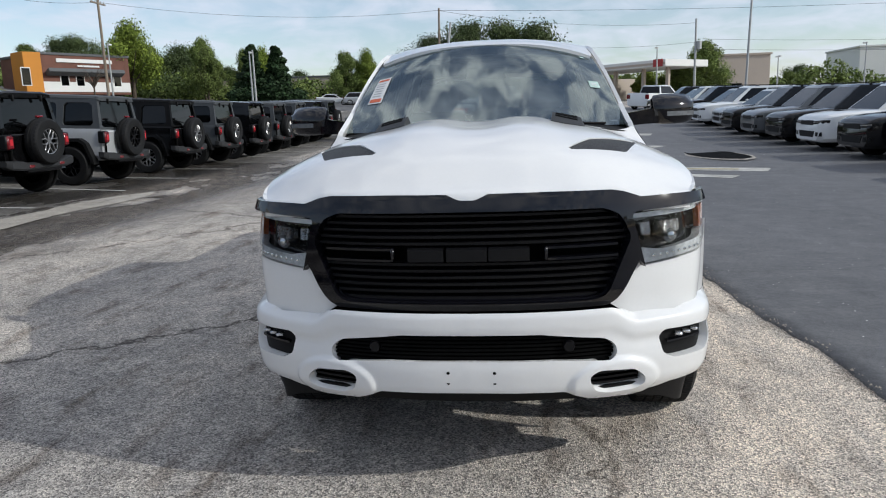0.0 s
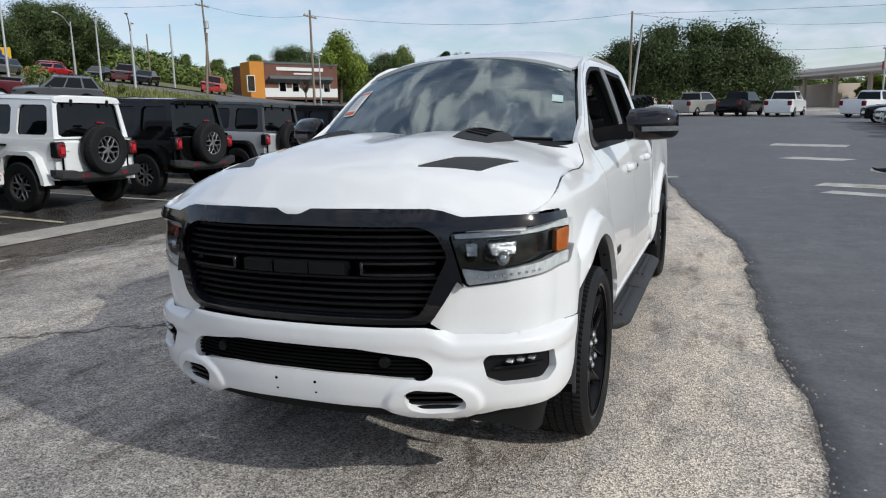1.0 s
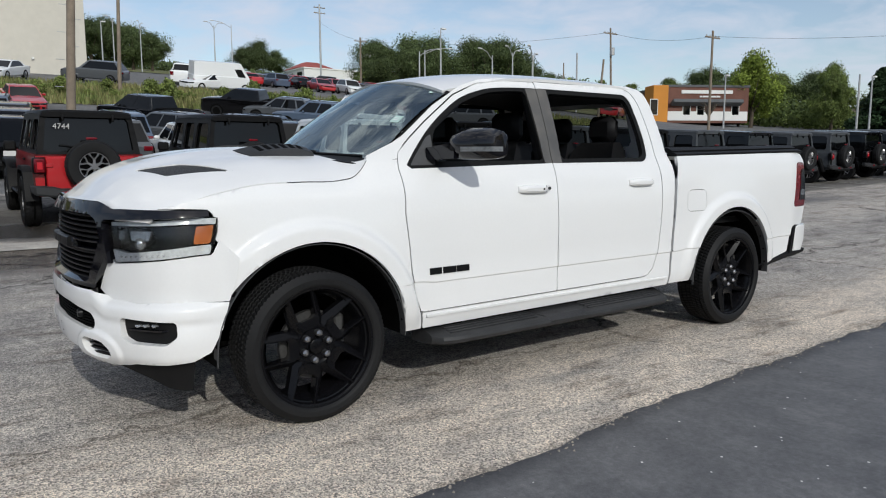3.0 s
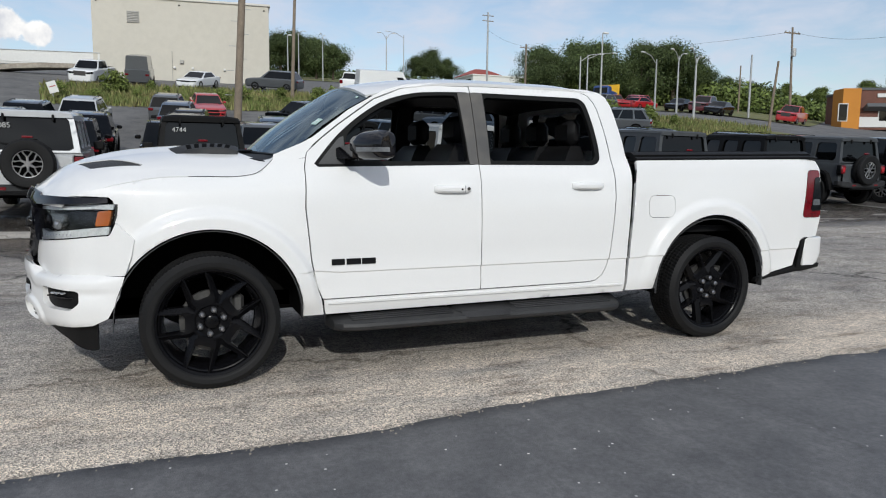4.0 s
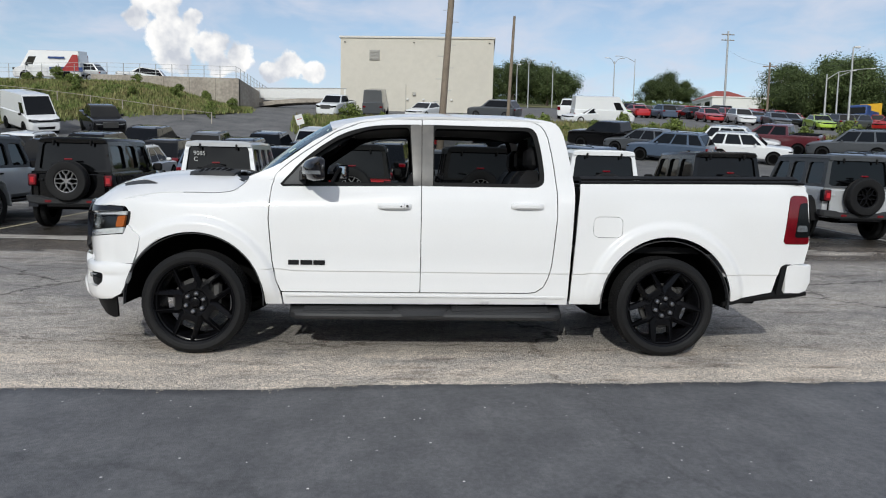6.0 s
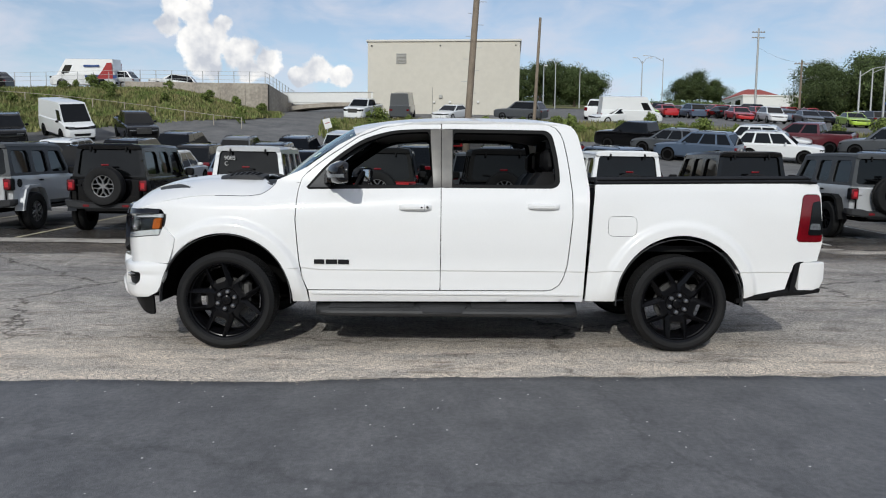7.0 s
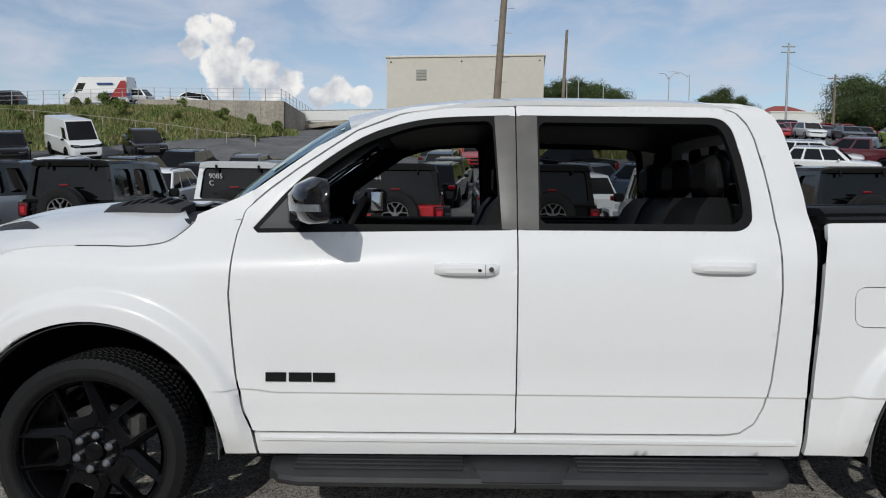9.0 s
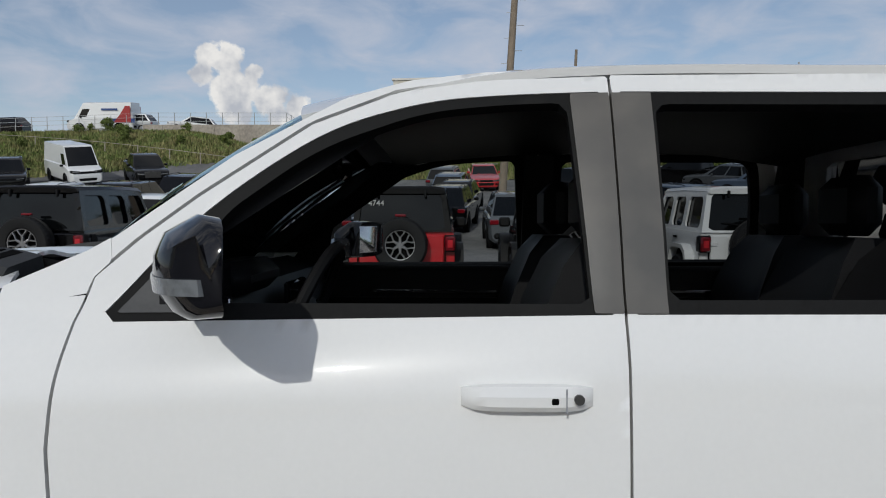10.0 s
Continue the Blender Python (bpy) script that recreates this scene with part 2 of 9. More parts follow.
# ---- mesh building ----
class Shape:
    """Collects vertices and faces of one mesh."""

    def __init__(self):
        self.v, self.f = [], []

    def add(self, verts, faces):
        k = len(self.v)
        self.v.extend(tuple(float(a) for a in p) for p in verts)
        self.f.extend(tuple(i + k for i in f) for f in faces)
        return self

    def box(self, c, s, b=0.0, m=None):
        """Box with chamfered edges, centre c, size s."""
        hx, hy, hz = s[0] / 2, s[1] / 2, s[2] / 2
        b = min(b, hx * 0.9, hy * 0.9, hz * 0.9)
        if b <= 0:
            vs = [(x, y, z) for x in (-hx, hx) for y in (-hy, hy) for z in (-hz, hz)]
            fs = [(0, 1, 3, 2), (4, 6, 7, 5), (0, 4, 5, 1), (2, 3, 7, 6), (0, 2, 6, 4), (1, 5, 7, 3)]
        else:
            vs, ids = [], {}
            for sx in (-1, 1):
                for sy in (-1, 1):
                    for sz in (-1, 1):
                        for ax in range(3):
                            p = [sx * hx, sy * hy, sz * hz]
                            for k, sg in enumerate((sx, sy, sz)):
                                if k != ax:
                                    p[k] -= sg * b
                            ids[sx, sy, sz, ax] = len(vs)
                            vs.append(tuple(p))
            fs = []
            for ax in range(3):
                o = [k for k in range(3) if k != ax]
                for sg in (-1, 1):
                    q = []
                    for a, e in ((-1, -1), (1, -1), (1, 1), (-1, 1)):
                        key = [0, 0, 0]
                        key[ax], key[o[0]], key[o[1]] = sg, a, e
                        q.append(ids[(*key, ax)])
                    fs.append(tuple(q))
                for a in (-1, 1):
                    for e in (-1, 1):
                        k1, k2 = [0, 0, 0], [0, 0, 0]
                        k1[ax], k2[ax] = -1, 1
                        for k in (k1, k2):
                            k[o[0]], k[o[1]] = a, e
                        fs.append((ids[(*k1, o[0])], ids[(*k2, o[0])], ids[(*k2, o[1])], ids[(*k1, o[1])]))
            for sx in (-1, 1):
                for sy in (-1, 1):
                    for sz in (-1, 1):
                        fs.append(tuple(ids[sx, sy, sz, ax] for ax in range(3)))
        vs = [Vector(p) for p in vs]
        if m is not None:
            vs = [m @ p for p in vs]
        return self.add([(p[0] + c[0], p[1] + c[1], p[2] + c[2]) for p in vs], fs)

    def loft(self, rings, caps=True, closed=True):
        """Skin over rings of equal length."""
        n = len(rings[0])
        vs = [p for r in rings for p in r]
        fs = []
        for i in range(len(rings) - 1):
            for j in range(n if closed else n - 1):
                a, b = i * n + j, i * n + (j + 1) % n
                fs.append((a, b, b + n, a + n))
        if caps:
            fs.append(tuple(range(n - 1, -1, -1)))
            fs.append(tuple(range((len(rings) - 1) * n, len(rings) * n)))
        return self.add(vs, fs)

    def lathe(self, profile, m, seg=32):
        """Turns (radius, along) pairs round the local x axis; m places it."""
        rings = []
        for r, a in profile:
            rings.append([m @ Vector((a, r * math.cos(2 * math.pi * k / seg), r * math.sin(2 * math.pi * k / seg))) for k in range(seg)])
        return self.loft(rings, caps=True)

    def tube(self, path, r, seg=8, ends=None):
        """Round bar along a path; r a number or one radius a point."""
        path = [Vector(p) for p in path]
        rings = []
        for i, p in enumerate(path):
            d = (path[min(i + 1, len(path) - 1)] - path[max(i - 1, 0)]).normalized()
            u = d.cross(Vector((0, 0, 1)) if abs(d.z) < 0.95 else Vector((1, 0, 0))).normalized()
            w = d.cross(u)
            ri = r[i] if isinstance(r, (list, tuple)) else r
            rings.append([p + (u * math.cos(2 * math.pi * k / seg) + w * math.sin(2 * math.pi * k / seg)) * ri for k in range(seg)])
        return self.loft(rings)

    def prism(self, poly, place, depth):
        """Polygon (a, b) pushed through depth; place maps (a, b, d) to space."""
        n = len(poly)
        vs = [place(a, b, 0) for a, b in poly] + [place(a, b, depth) for a, b in poly]
        fs = [tuple(range(n)), tuple(range(2 * n - 1, n - 1, -1))] + [(i, i + n, (i + 1) % n + n, (i + 1) % n) for i in range(n)]
        return self.add(vs, fs)

    def mirrored(self):
        k = len(self.v)
        vs, fs = list(self.v), list(self.f)
        self.v.extend((-x, y, z) for x, y, z in vs)
        self.f.extend(tuple(i + k for i in reversed(f)) for f in fs)
        return self

    def moved(self, m):
        self.v = [tuple(m @ Vector(p)) for p in self.v]
        return self

    def mesh(self, name, mat, sharp=38, normals=True):
        me = bpy.data.meshes.new(name)
        me.from_pydata(self.v, [], self.f)
        if normals:
            bm = bmesh.new()
            bm.from_mesh(me)
            bmesh.ops.recalc_face_normals(bm, faces=bm.faces)
            bm.to_mesh(me)
            bm.free()
        me.polygons.foreach_set("use_smooth", [True] * len(me.polygons))
        if sharp < 180:
            me.set_sharp_from_angle(angle=radians(sharp))
        for one in mat if isinstance(mat, (list, tuple)) else [mat]:
            me.materials.append(one)
        me.update()
        return me


def part(name, shape, mat, parent=None, label="", sharp=38, m=None, normals=True):
    me = shape if isinstance(shape, bpy.types.Mesh) else shape.mesh(name, mat, sharp, normals)
    ob = new(name, me)
    if parent is not None:
        ob.parent = parent
    if m is not None:
        ob.matrix_basis = m
    return tagged(ob, label)


def thing(name, label, category, m=None, group="", kind=""):
    e = new(name)
    e.empty_display_size = 0.2
    if m is not None:
        e.matrix_basis = m
    return tagged(e, label, category, group, kind)


def smooth(a, b, v):
    s = np.clip((np.asarray(v, float) - a) / (b - a), 0, 1)
    return s * s * (3 - 2 * s)


def curve(points):
    """Smooth function through (a, b) pairs with rising a."""
    xs, ys = np.array([p[0] for p in points], float), np.array([p[1] for p in points], float)
    sl = np.gradient(ys, xs)

    def at(v):
        v = np.clip(np.asarray(v, float), xs[0], xs[-1])
        i = np.clip(np.searchsorted(xs, v) - 1, 0, len(xs) - 2)
        h = xs[i + 1] - xs[i]
        t = (v - xs[i]) / h
        return (2 * t**3 - 3 * t**2 + 1) * ys[i] + (t**3 - 2 * t**2 + t) * h * sl[i] + (3 * t**2 - 2 * t**3) * ys[i + 1] + (t**3 - t**2) * h * sl[i + 1]
    return at


def fillet(poly, r, n=5):
    """Rounds a polygon's corners; r a number or one a corner."""
    out = []
    k = len(poly)
    for i in range(k):
        p, a, b = (np.array(poly[j % k], float) for j in (i, i - 1, i + 1))
        ri = r[i] if isinstance(r, (list, tuple)) else r
        u, w = a - p, b - p
        lu, lw = np.hypot(*u), np.hypot(*w)
        cut = min(ri, lu * 0.48, lw * 0.48)
        if cut < 1e-5:
            out.append(tuple(p))
            continue
        p1, p2 = p + u / lu * cut, p + w / lw * cut
        for j in range(n + 1):
            t = j / n
            out.append(tuple((1 - t) ** 2 * p1 + 2 * t * (1 - t) * p + t * t * p2))
    return out


def inside(poly):
    """Signed distance to a polygon, positive inside."""
    P = np.array(poly, float)

    def d(u, v):
        q = np.stack([u, v], -1)
        best = np.full(u.shape, 1e9)
        sign = np.ones(u.shape)
        for i in range(len(P)):
            a, b = P[i], P[i - 1]
            e, w = b - a, q - a
            t = np.clip((w @ e) / max(e @ e, 1e-12), 0, 1)
            best = np.minimum(best, np.hypot(w[..., 0] - t * e[0], w[..., 1] - t * e[1]))
            c1, c2, c3 = q[..., 1] >= a[1], q[..., 1] < b[1], e[0] * w[..., 1] > e[1] * w[..., 0]
            flip = (c1 & c2 & c3) | (~c1 & ~c2 & ~c3)
            sign = np.where(flip, -sign, sign)
        return -sign * best
    return d


def trimmed(place, box, cell, keep, thick=0.0, sh=None, rows=()):
    """A sheet place(u, v) -> (x, y, z), trimmed to where keep(u, v) > 0, with thickness inward (place's third return: unit normals are taken from the sheet)."""
    u0, u1, v0, v1 = box
    nu, nv = max(2, int(round((u1 - u0) / cell)) + 1), max(2, int(round((v1 - v0) / cell)) + 1)
    vline = np.linspace(v0, v1, nv)
    if len(rows):
        vline = np.sort(np.concatenate([vline[[min(abs(v - r) for r in rows) > cell * 0.35 for v in vline]], rows]))
        nv = len(vline)
    U, V = np.meshgrid(np.linspace(u0, u1, nu), vline, indexing="ij")
    e = cell * 0.05
    for _ in range(2):
        d = keep(U, V)
        gu, gv = (keep(U + e, V) - keep(U - e, V)) / (2 * e), (keep(U, V + e) - keep(U, V - e)) / (2 * e)
        n = np.maximum(np.hypot(gu, gv), 0.3)
        near = np.abs(d) < cell * 0.72
        U = np.where(near, U - d * gu / n**2, U)
        V = np.where(near, V - d * gv / n**2, V)
    ok = keep(U, V) > -cell * 0.12
    P = np.stack(place(U, V), -1)
    Pu, Pv = np.stack(place(U + e, V), -1) - np.stack(place(U - e, V), -1), np.stack(place(U, V + e), -1) - np.stack(place(U, V - e), -1)
    N = np.cross(Pu, Pv)
    N /= np.maximum(np.linalg.norm(N, axis=-1, keepdims=True), 1e-12)
    faces = []
    for i in range(nu - 1):
        for j in range(nv - 1):
            c = [(i, j), (i + 1, j), (i + 1, j + 1), (i, j + 1)]
            g = [q for q in c if ok[q]]
            if len(g) >= 3:
                faces.append([q[0] * nv + q[1] for q in g])
    used = sorted({k for f in faces for k in f})
    idx = {k: i for i, k in enumerate(used)}
    faces = [tuple(idx[k] for k in f) for f in faces]
    top = P.reshape(-1, 3)[used]
    sh = sh or Shape()
    if thick == 0:
        return sh.add(top, faces)
    low = top - N.reshape(-1, 3)[used] * thick
    m = len(used)
    edges = {}
    for f in faces:
        for a, b in zip(f, f[1:] + f[:1]):
            edges[a, b] = edges.get((a, b), 0) + 1
    walls = [(b, a, a + m, b + m) for a, b in edges if (b, a) not in edges]
    return sh.add(np.concatenate([top, low]), faces + [tuple(k + m for k in reversed(f)) for f in faces] + walls)

# ---- ground ----
BASE = 0.03
slope_of = curve([(-180, 0.0), (-60, 0.005), (-20, 0.018), (0, 0.030), (20, 0.038), (35, 0.057), (45, 0.082), (55, 0.093), (65, 0.108), (75, 0.117), (95, 0.120), (115, 0.110), (150, 0.04), (180, 0.0)])


climb_lane = curve([(0, 0), (4, 0.0), (8, 0.19), (12, 0.24), (20, 0.42), (30, 0.80), (38, 0.98), (46, 1.0), (60, 1.0)])
climb = curve([(0, 0), (4, 0.0), (8, 0.19), (12, 0.24), (20, 0.29), (27, 0.42), (35, 0.58), (46, 0.78), (56, 0.95), (64, 1.0), (90, 1.0)])


def land(x, y):
    """Height of the ground: level round the pickup, rising to the west."""
    x, y = np.asarray(x, float), np.asarray(y, float)
    d = np.hypot(x, y)
    a = np.degrees(np.arctan2(-x, y))
    lane_side = 1 - smooth(-6, 10, a)
    ramp = climb(d) * (1 - lane_side) + climb_lane(d) * lane_side
    z = slope_of(a) * np.minimum(d, 260) * ramp
    bank = 2.1 * smooth(50, 64, d) * smooth(101, 111, a) * (1 - smooth(135, 150, a))
    dip = 0.10 * smooth(15, 25, d) * (1 - smooth(38, 62, d)) * smooth(-30, -8, a) * (1 - smooth(18, 32, a))
    return BASE + z + bank - dip


def ground_z(x, y):
    return float(land(x, y))


def surface_material(name, ramps, rough, bump=0.5, wet=None, speck=120.0, lot=None, sand=None, crumbs=False, clumps=0.1):
    """Paving: coarse blotches, cracks of wear and fine stone speckle, with optional wet patches along a strip of x."""
    m = bpy.data.materials.new(name)
    m.use_nodes = True
    nt = m.node_tree
    b = nt.nodes["Principled BSDF"]
    tc = nt.nodes.new("ShaderNodeTexCoord")

    def noise_node(scale, detail=5, rough_=0.6, stretch=None):
        n = nt.nodes.new("ShaderNodeTexNoise")
        n.inputs["Scale"].default_value, n.inputs["Detail"].default_value, n.inputs["Roughness"].default_value = scale, detail, rough_
        if stretch:
            mp = nt.nodes.new("ShaderNodeMapping"); mp.inputs["Scale"].default_value = stretch
            nt.links.new(tc.outputs["Object"], mp.inputs[0]); nt.links.new(mp.outputs[0], n.inputs["Vector"])
        else:
            nt.links.new(tc.outputs["Object"], n.inputs["Vector"])
        return n

    def ramp_node(src, lo, hi, c0, c1):
        r = nt.nodes.new("ShaderNodeValToRGB")
        r.color_ramp.elements[0].position, r.color_ramp.elements[1].position = lo, hi
        r.color_ramp.elements[0].color, r.color_ramp.elements[1].color = (*c0, 1), (*c1, 1)
        nt.links.new(src, r.inputs[0])
        return r

    def blend(mode, fac, a, c):
        x = nt.nodes.new("ShaderNodeMix"); x.data_type, x.blend_type = "RGBA", mode
        if isinstance(fac, float):
            x.inputs["Factor"].default_value = fac
        else:
            nt.links.new(fac, x.inputs["Factor"])
        nt.links.new(a, x.inputs["A"]); nt.links.new(c, x.inputs["B"])
        return x.outputs["Result"]
    big = ramp_node(noise_node(0.35, 6, 0.65, (1.0, 0.45, 1.0)).outputs["Fac"], 0.38, 0.66, ramps[0], ramps[1])
    mid = ramp_node(noise_node(3.0, 6, 0.7).outputs["Fac"], 0.35, 0.7, (0.72, 0.72, 0.72), (1.12, 1.11, 1.08))
    col = blend("MULTIPLY", 1.0, big.outputs[0], mid.outputs[0])
    clump = ramp_node(noise_node(24.0, 6, 0.8).outputs["Fac"], 0.41, 0.59, (1 - clumps, 1 - clumps, 1 - clumps), (1 + clumps, 1 + clumps, 1 + clumps))
    col = blend("MULTIPLY", 1.0, col, clump.outputs[0])
    vor = nt.nodes.new("ShaderNodeTexVoronoi"); vor.inputs["Scale"].default_value = speck
    nt.links.new(tc.outputs["Object"], vor.inputs["Vector"])
    sep = nt.nodes.new("ShaderNodeSeparateColor"); nt.links.new(vor.outputs["Color"], sep.inputs[0])
    grit = ramp_node(sep.outputs[0], 0.0, 1.0, ramps[2], ramps[3])
    col = blend("MULTIPLY", 1.0, col, grit.outputs[0])
    # wandering cracks
    cr = nt.nodes.new("ShaderNodeTexVoronoi"); cr.feature = "DISTANCE_TO_EDGE"; cr.inputs["Scale"].default_value = 0.22
    warp = noise_node(1.6, 5, 0.7)
    wv = nt.nodes.new("ShaderNodeVectorMath"); wv.operation = "MULTIPLY_ADD"; wv.inputs[1].default_value = (0.9, 0.9, 0)
    nt.links.new(warp.outputs["Color"], wv.inputs[0]); nt.links.new(tc.outputs["Object"], wv.inputs[2])
    nt.links.new(wv.outputs[0], cr.inputs["Vector"])
    crack = ramp_node(cr.outputs["Distance"], 0.0016, 0.0060, ramps[4], (1, 1, 1))
    col = blend("MULTIPLY", 1.0, col, crack.outputs[0])
    ro = nt.nodes.new("ShaderNodeMath"); ro.operation = "MULTIPLY_ADD"; ro.inputs[1].default_value, ro.inputs[2].default_value = 0.12, rough - 0.06
    nt.links.new(mid.outputs[0], ro.inputs[0])
    rough_out = ro.outputs[0]
    bp = nt.nodes.new("ShaderNodeBump"); bp.inputs["Distance"].default_value = 0.006; bp.inputs["Strength"].default_value = bump
    nt.links.new(vor.outputs["Distance"], bp.inputs["Height"])
    sx_ = nt.nodes.new("ShaderNodeSeparateXYZ"); nt.links.new(tc.outputs["Object"], sx_.inputs[0])

    def flat(rgb):
        c = nt.nodes.new("ShaderNodeRGB"); c.outputs[0].default_value = (*rgb, 1)
        return c.outputs[0]

    def times(a, c):
        mu = nt.nodes.new("ShaderNodeMath"); mu.operation = "MULTIPLY"
        nt.links.new(a, mu.inputs[0]); nt.links.new(c, mu.inputs[1])
        return mu.outputs[0]
    if crumbs:
        # scattered pale crumbs of stone and faint scuffs
        dots = nt.nodes.new("ShaderNodeTexVoronoi"); dots.inputs["Scale"].default_value = 9.0
        nt.links.new(tc.outputs["Object"], dots.inputs["Vector"])
        dot = ramp_node(dots.outputs["Distance"], 0.045, 0.065, (1, 1, 1), (0, 0, 0))
        few = ramp_node(noise_node(0.9, 4).outputs["Fac"], 0.40, 0.46, (0, 0, 0), (1, 1, 1))
        col = blend("MIX", times(dot.outputs[0], few.outputs[0]), col, flat((0.74, 0.73, 0.70)))
        scuff = ramp_node(noise_node(2.2, 7, 0.75, (0.5, 1.6, 1.0)).outputs["Fac"], 0.52, 0.74, (1, 1, 1), (1.30, 1.29, 1.27))
        col = blend("MULTIPLY", 1.0, col, scuff.outputs[0])
    if wet:
        x0, x1, y0, y1 = wet

        def span(out, a, c, soft):
            lo = nt.nodes.new("ShaderNodeMapRange"); lo.interpolation_type = "SMOOTHSTEP"
            lo.inputs["From Min"].default_value, lo.inputs["From Max"].default_value = a, a + soft
            hi = nt.nodes.new("ShaderNodeMapRange"); hi.interpolation_type = "SMOOTHSTEP"
            hi.inputs["From Min"].default_value, hi.inputs["From Max"].default_value, hi.inputs["To Min"].default_value, hi.inputs["To Max"].default_value = c - soft, c, 1, 0
            nt.links.new(out, lo.inputs[0]); nt.links.new(out, hi.inputs[0])
            mu = nt.nodes.new("ShaderNodeMath"); mu.operation = "MULTIPLY"
            nt.links.new(lo.outputs[0], mu.inputs[0]); nt.links.new(hi.outputs[0], mu.inputs[1])
            return mu.outputs[0]
        if sand:
            band = times(span(sx_.outputs["X"], sand[0], sand[1], 0.9), ramp_node(noise_node(2.4, 6, 0.7, (1.0, 0.4, 1.0)).outputs["Fac"], 0.33, 0.58, (0.12, 0.12, 0.12), (0.82, 0.82, 0.82)).outputs[0])
            col = blend("MIX", band, col, blend("MULTIPLY", 1.0, flat((0.72, 0.63, 0.53)), grit.outputs[0]))
        if sand:
            stain = ramp_node(noise_node(2.6, 7, 0.72, (1.7, 0.55, 1.0)).outputs["Fac"], 0.52, 0.68, (1, 1, 1), (0.50, 0.46, 0.43))
            col = blend("MULTIPLY", 1.0, col, stain.outputs[0])
        if lot:
            area = times(span(sx_.outputs["X"], lot[0], lot[1], 0.5), span(sx_.outputs["Y"], lot[2], lot[3], 5.0))
            tar = blend("MULTIPLY", 1.0, ramp_node(noise_node(0.8, 6, 0.7, (1.0, 0.5, 1.0)).outputs["Fac"], 0.35, 0.7, (0.085, 0.081, 0.076), (0.21, 0.198, 0.182)).outputs[0], crack.outputs[0])
            col = blend("MIX", area, col, blend("MULTIPLY", 0.6, tar, grit.outputs[0]))
            hill = times(span(sx_.outputs["X"], -170, lot[0] + 0.4, 1.0), span(sx_.outputs["Y"], -34, 130, 4.0))
            worn = ramp_node(noise_node(0.6, 6, 0.7).outputs["Fac"], 0.35, 0.7, (0.10, 0.10, 0.10), (0.19, 0.185, 0.18))
            col = blend("MIX", hill, col, worn.outputs[0])
        zone = nt.nodes.new("ShaderNodeMath"); zone.operation = "MULTIPLY"
        nt.links.new(span(sx_.outputs["X"], x0, x1, 1.6), zone.inputs[0]); nt.links.new(span(sx_.outputs["Y"], y0, y1, 6.0), zone.inputs[1])
        pool = ramp_node(noise_node(0.55, 5, 0.6, (1.0, 0.4, 1.0)).outputs["Fac"], 0.38, 0.47, (0, 0, 0), (1, 1, 1))
        wetness = nt.nodes.new("ShaderNodeMath"); wetness.operation = "MULTIPLY"
        nt.links.new(zone.outputs[0], wetness.inputs[0]); nt.links.new(pool.outputs[0], wetness.inputs[1])
        dark = nt.nodes.new("ShaderNodeRGB"); dark.outputs[0].default_value = (0.36, 0.34, 0.32, 1)
        wetcol = blend("MULTIPLY", 1.0, col, dark.outputs[0])
        col = blend("MIX", wetness.outputs[0], col, wetcol)
        rr = nt.nodes.new("ShaderNodeMix"); rr.data_type = "FLOAT"
        nt.links.new(wetness.outputs[0], rr.inputs["Factor"]); nt.links.new(rough_out, rr.inputs["A"]); rr.inputs["B"].default_value = 0.12
        rough_out = rr.outputs["Result"]
    nt.links.new(col, b.inputs["Base Color"]); nt.links.new(rough_out, b.inputs["Roughness"]); nt.links.new(bp.outputs[0], b.inputs["Normal"])
    b.inputs["Specular IOR Level"].default_value = 0.35
    return m


CHIPSEAL = surface_material("worn_chip_seal", ((0.285, 0.274, 0.266), (0.570, 0.525, 0.478), (0.30, 0.297, 0.30), (1.74, 1.71, 1.66), (0.14, 0.125, 0.115)), 0.85, 1.0, wet=(-10.5, -4.2, -16, 22), speck=140, lot=(-15, -7.2, -30, 62), sand=(0.2, 2.6), clumps=0.16)
ASPHALT = surface_material("fresh_asphalt", ((0.118, 0.119, 0.126), (0.142, 0.143, 0.151), (0.88, 0.88, 0.88), (1.12, 1.12, 1.12), (0.8, 0.8, 0.8)), 0.62, 0.25, speck=180, crumbs=True)
CONCRETE = surface_material("old_concrete", ((0.36, 0.33, 0.29), (0.46, 0.43, 0.39), (0.85, 0.85, 0.85), (1.1, 1.1, 1.1), (0.5, 0.48, 0.45)), 0.85, 0.3, speck=90)
LINE_WHITE = material("worn_white_line", (0.55, 0.54, 0.50), 0.8, second=(0.28, 0.27, 0.25), scale=3, fine=30)
LINE_YELLOW = material("worn_yellow_line", (0.50, 0.43, 0.27), 0.8, second=(0.24, 0.22, 0.17), scale=3, fine=30)
GRASS = material("rough_grass", (0.10, 0.13, 0.035), 0.9, second=(0.18, 0.15, 0.07), scale=0.18, fine=3.0, bump=0.8, depth=0.2)

axis = np.unique(np.round(np.concatenate([np.linspace(-30, 30, 121), np.sign(np.linspace(-1, 1, 121)) * (30 + 1800 * np.abs(np.linspace(-1, 1, 121)) ** 2.6)]), 3))
GX, GY = np.meshgrid(axis, axis, indexing="ij")
GZ = land(GX, GY)
n = len(axis)
faces = [(i * n + j, (i + 1) * n + j, (i + 1) * n + j + 1, i * n + j + 1) for i in range(n - 1) for j in range(n - 1)]
ground = part("ground", Shape().add(np.stack([GX, GY, GZ], -1).reshape(-1, 3), faces), CHIPSEAL, None, "worn light grey chip-seal car park with cracks and wet patches", sharp=180, normals=False)
tagged(ground, category="ground", kind="structure")

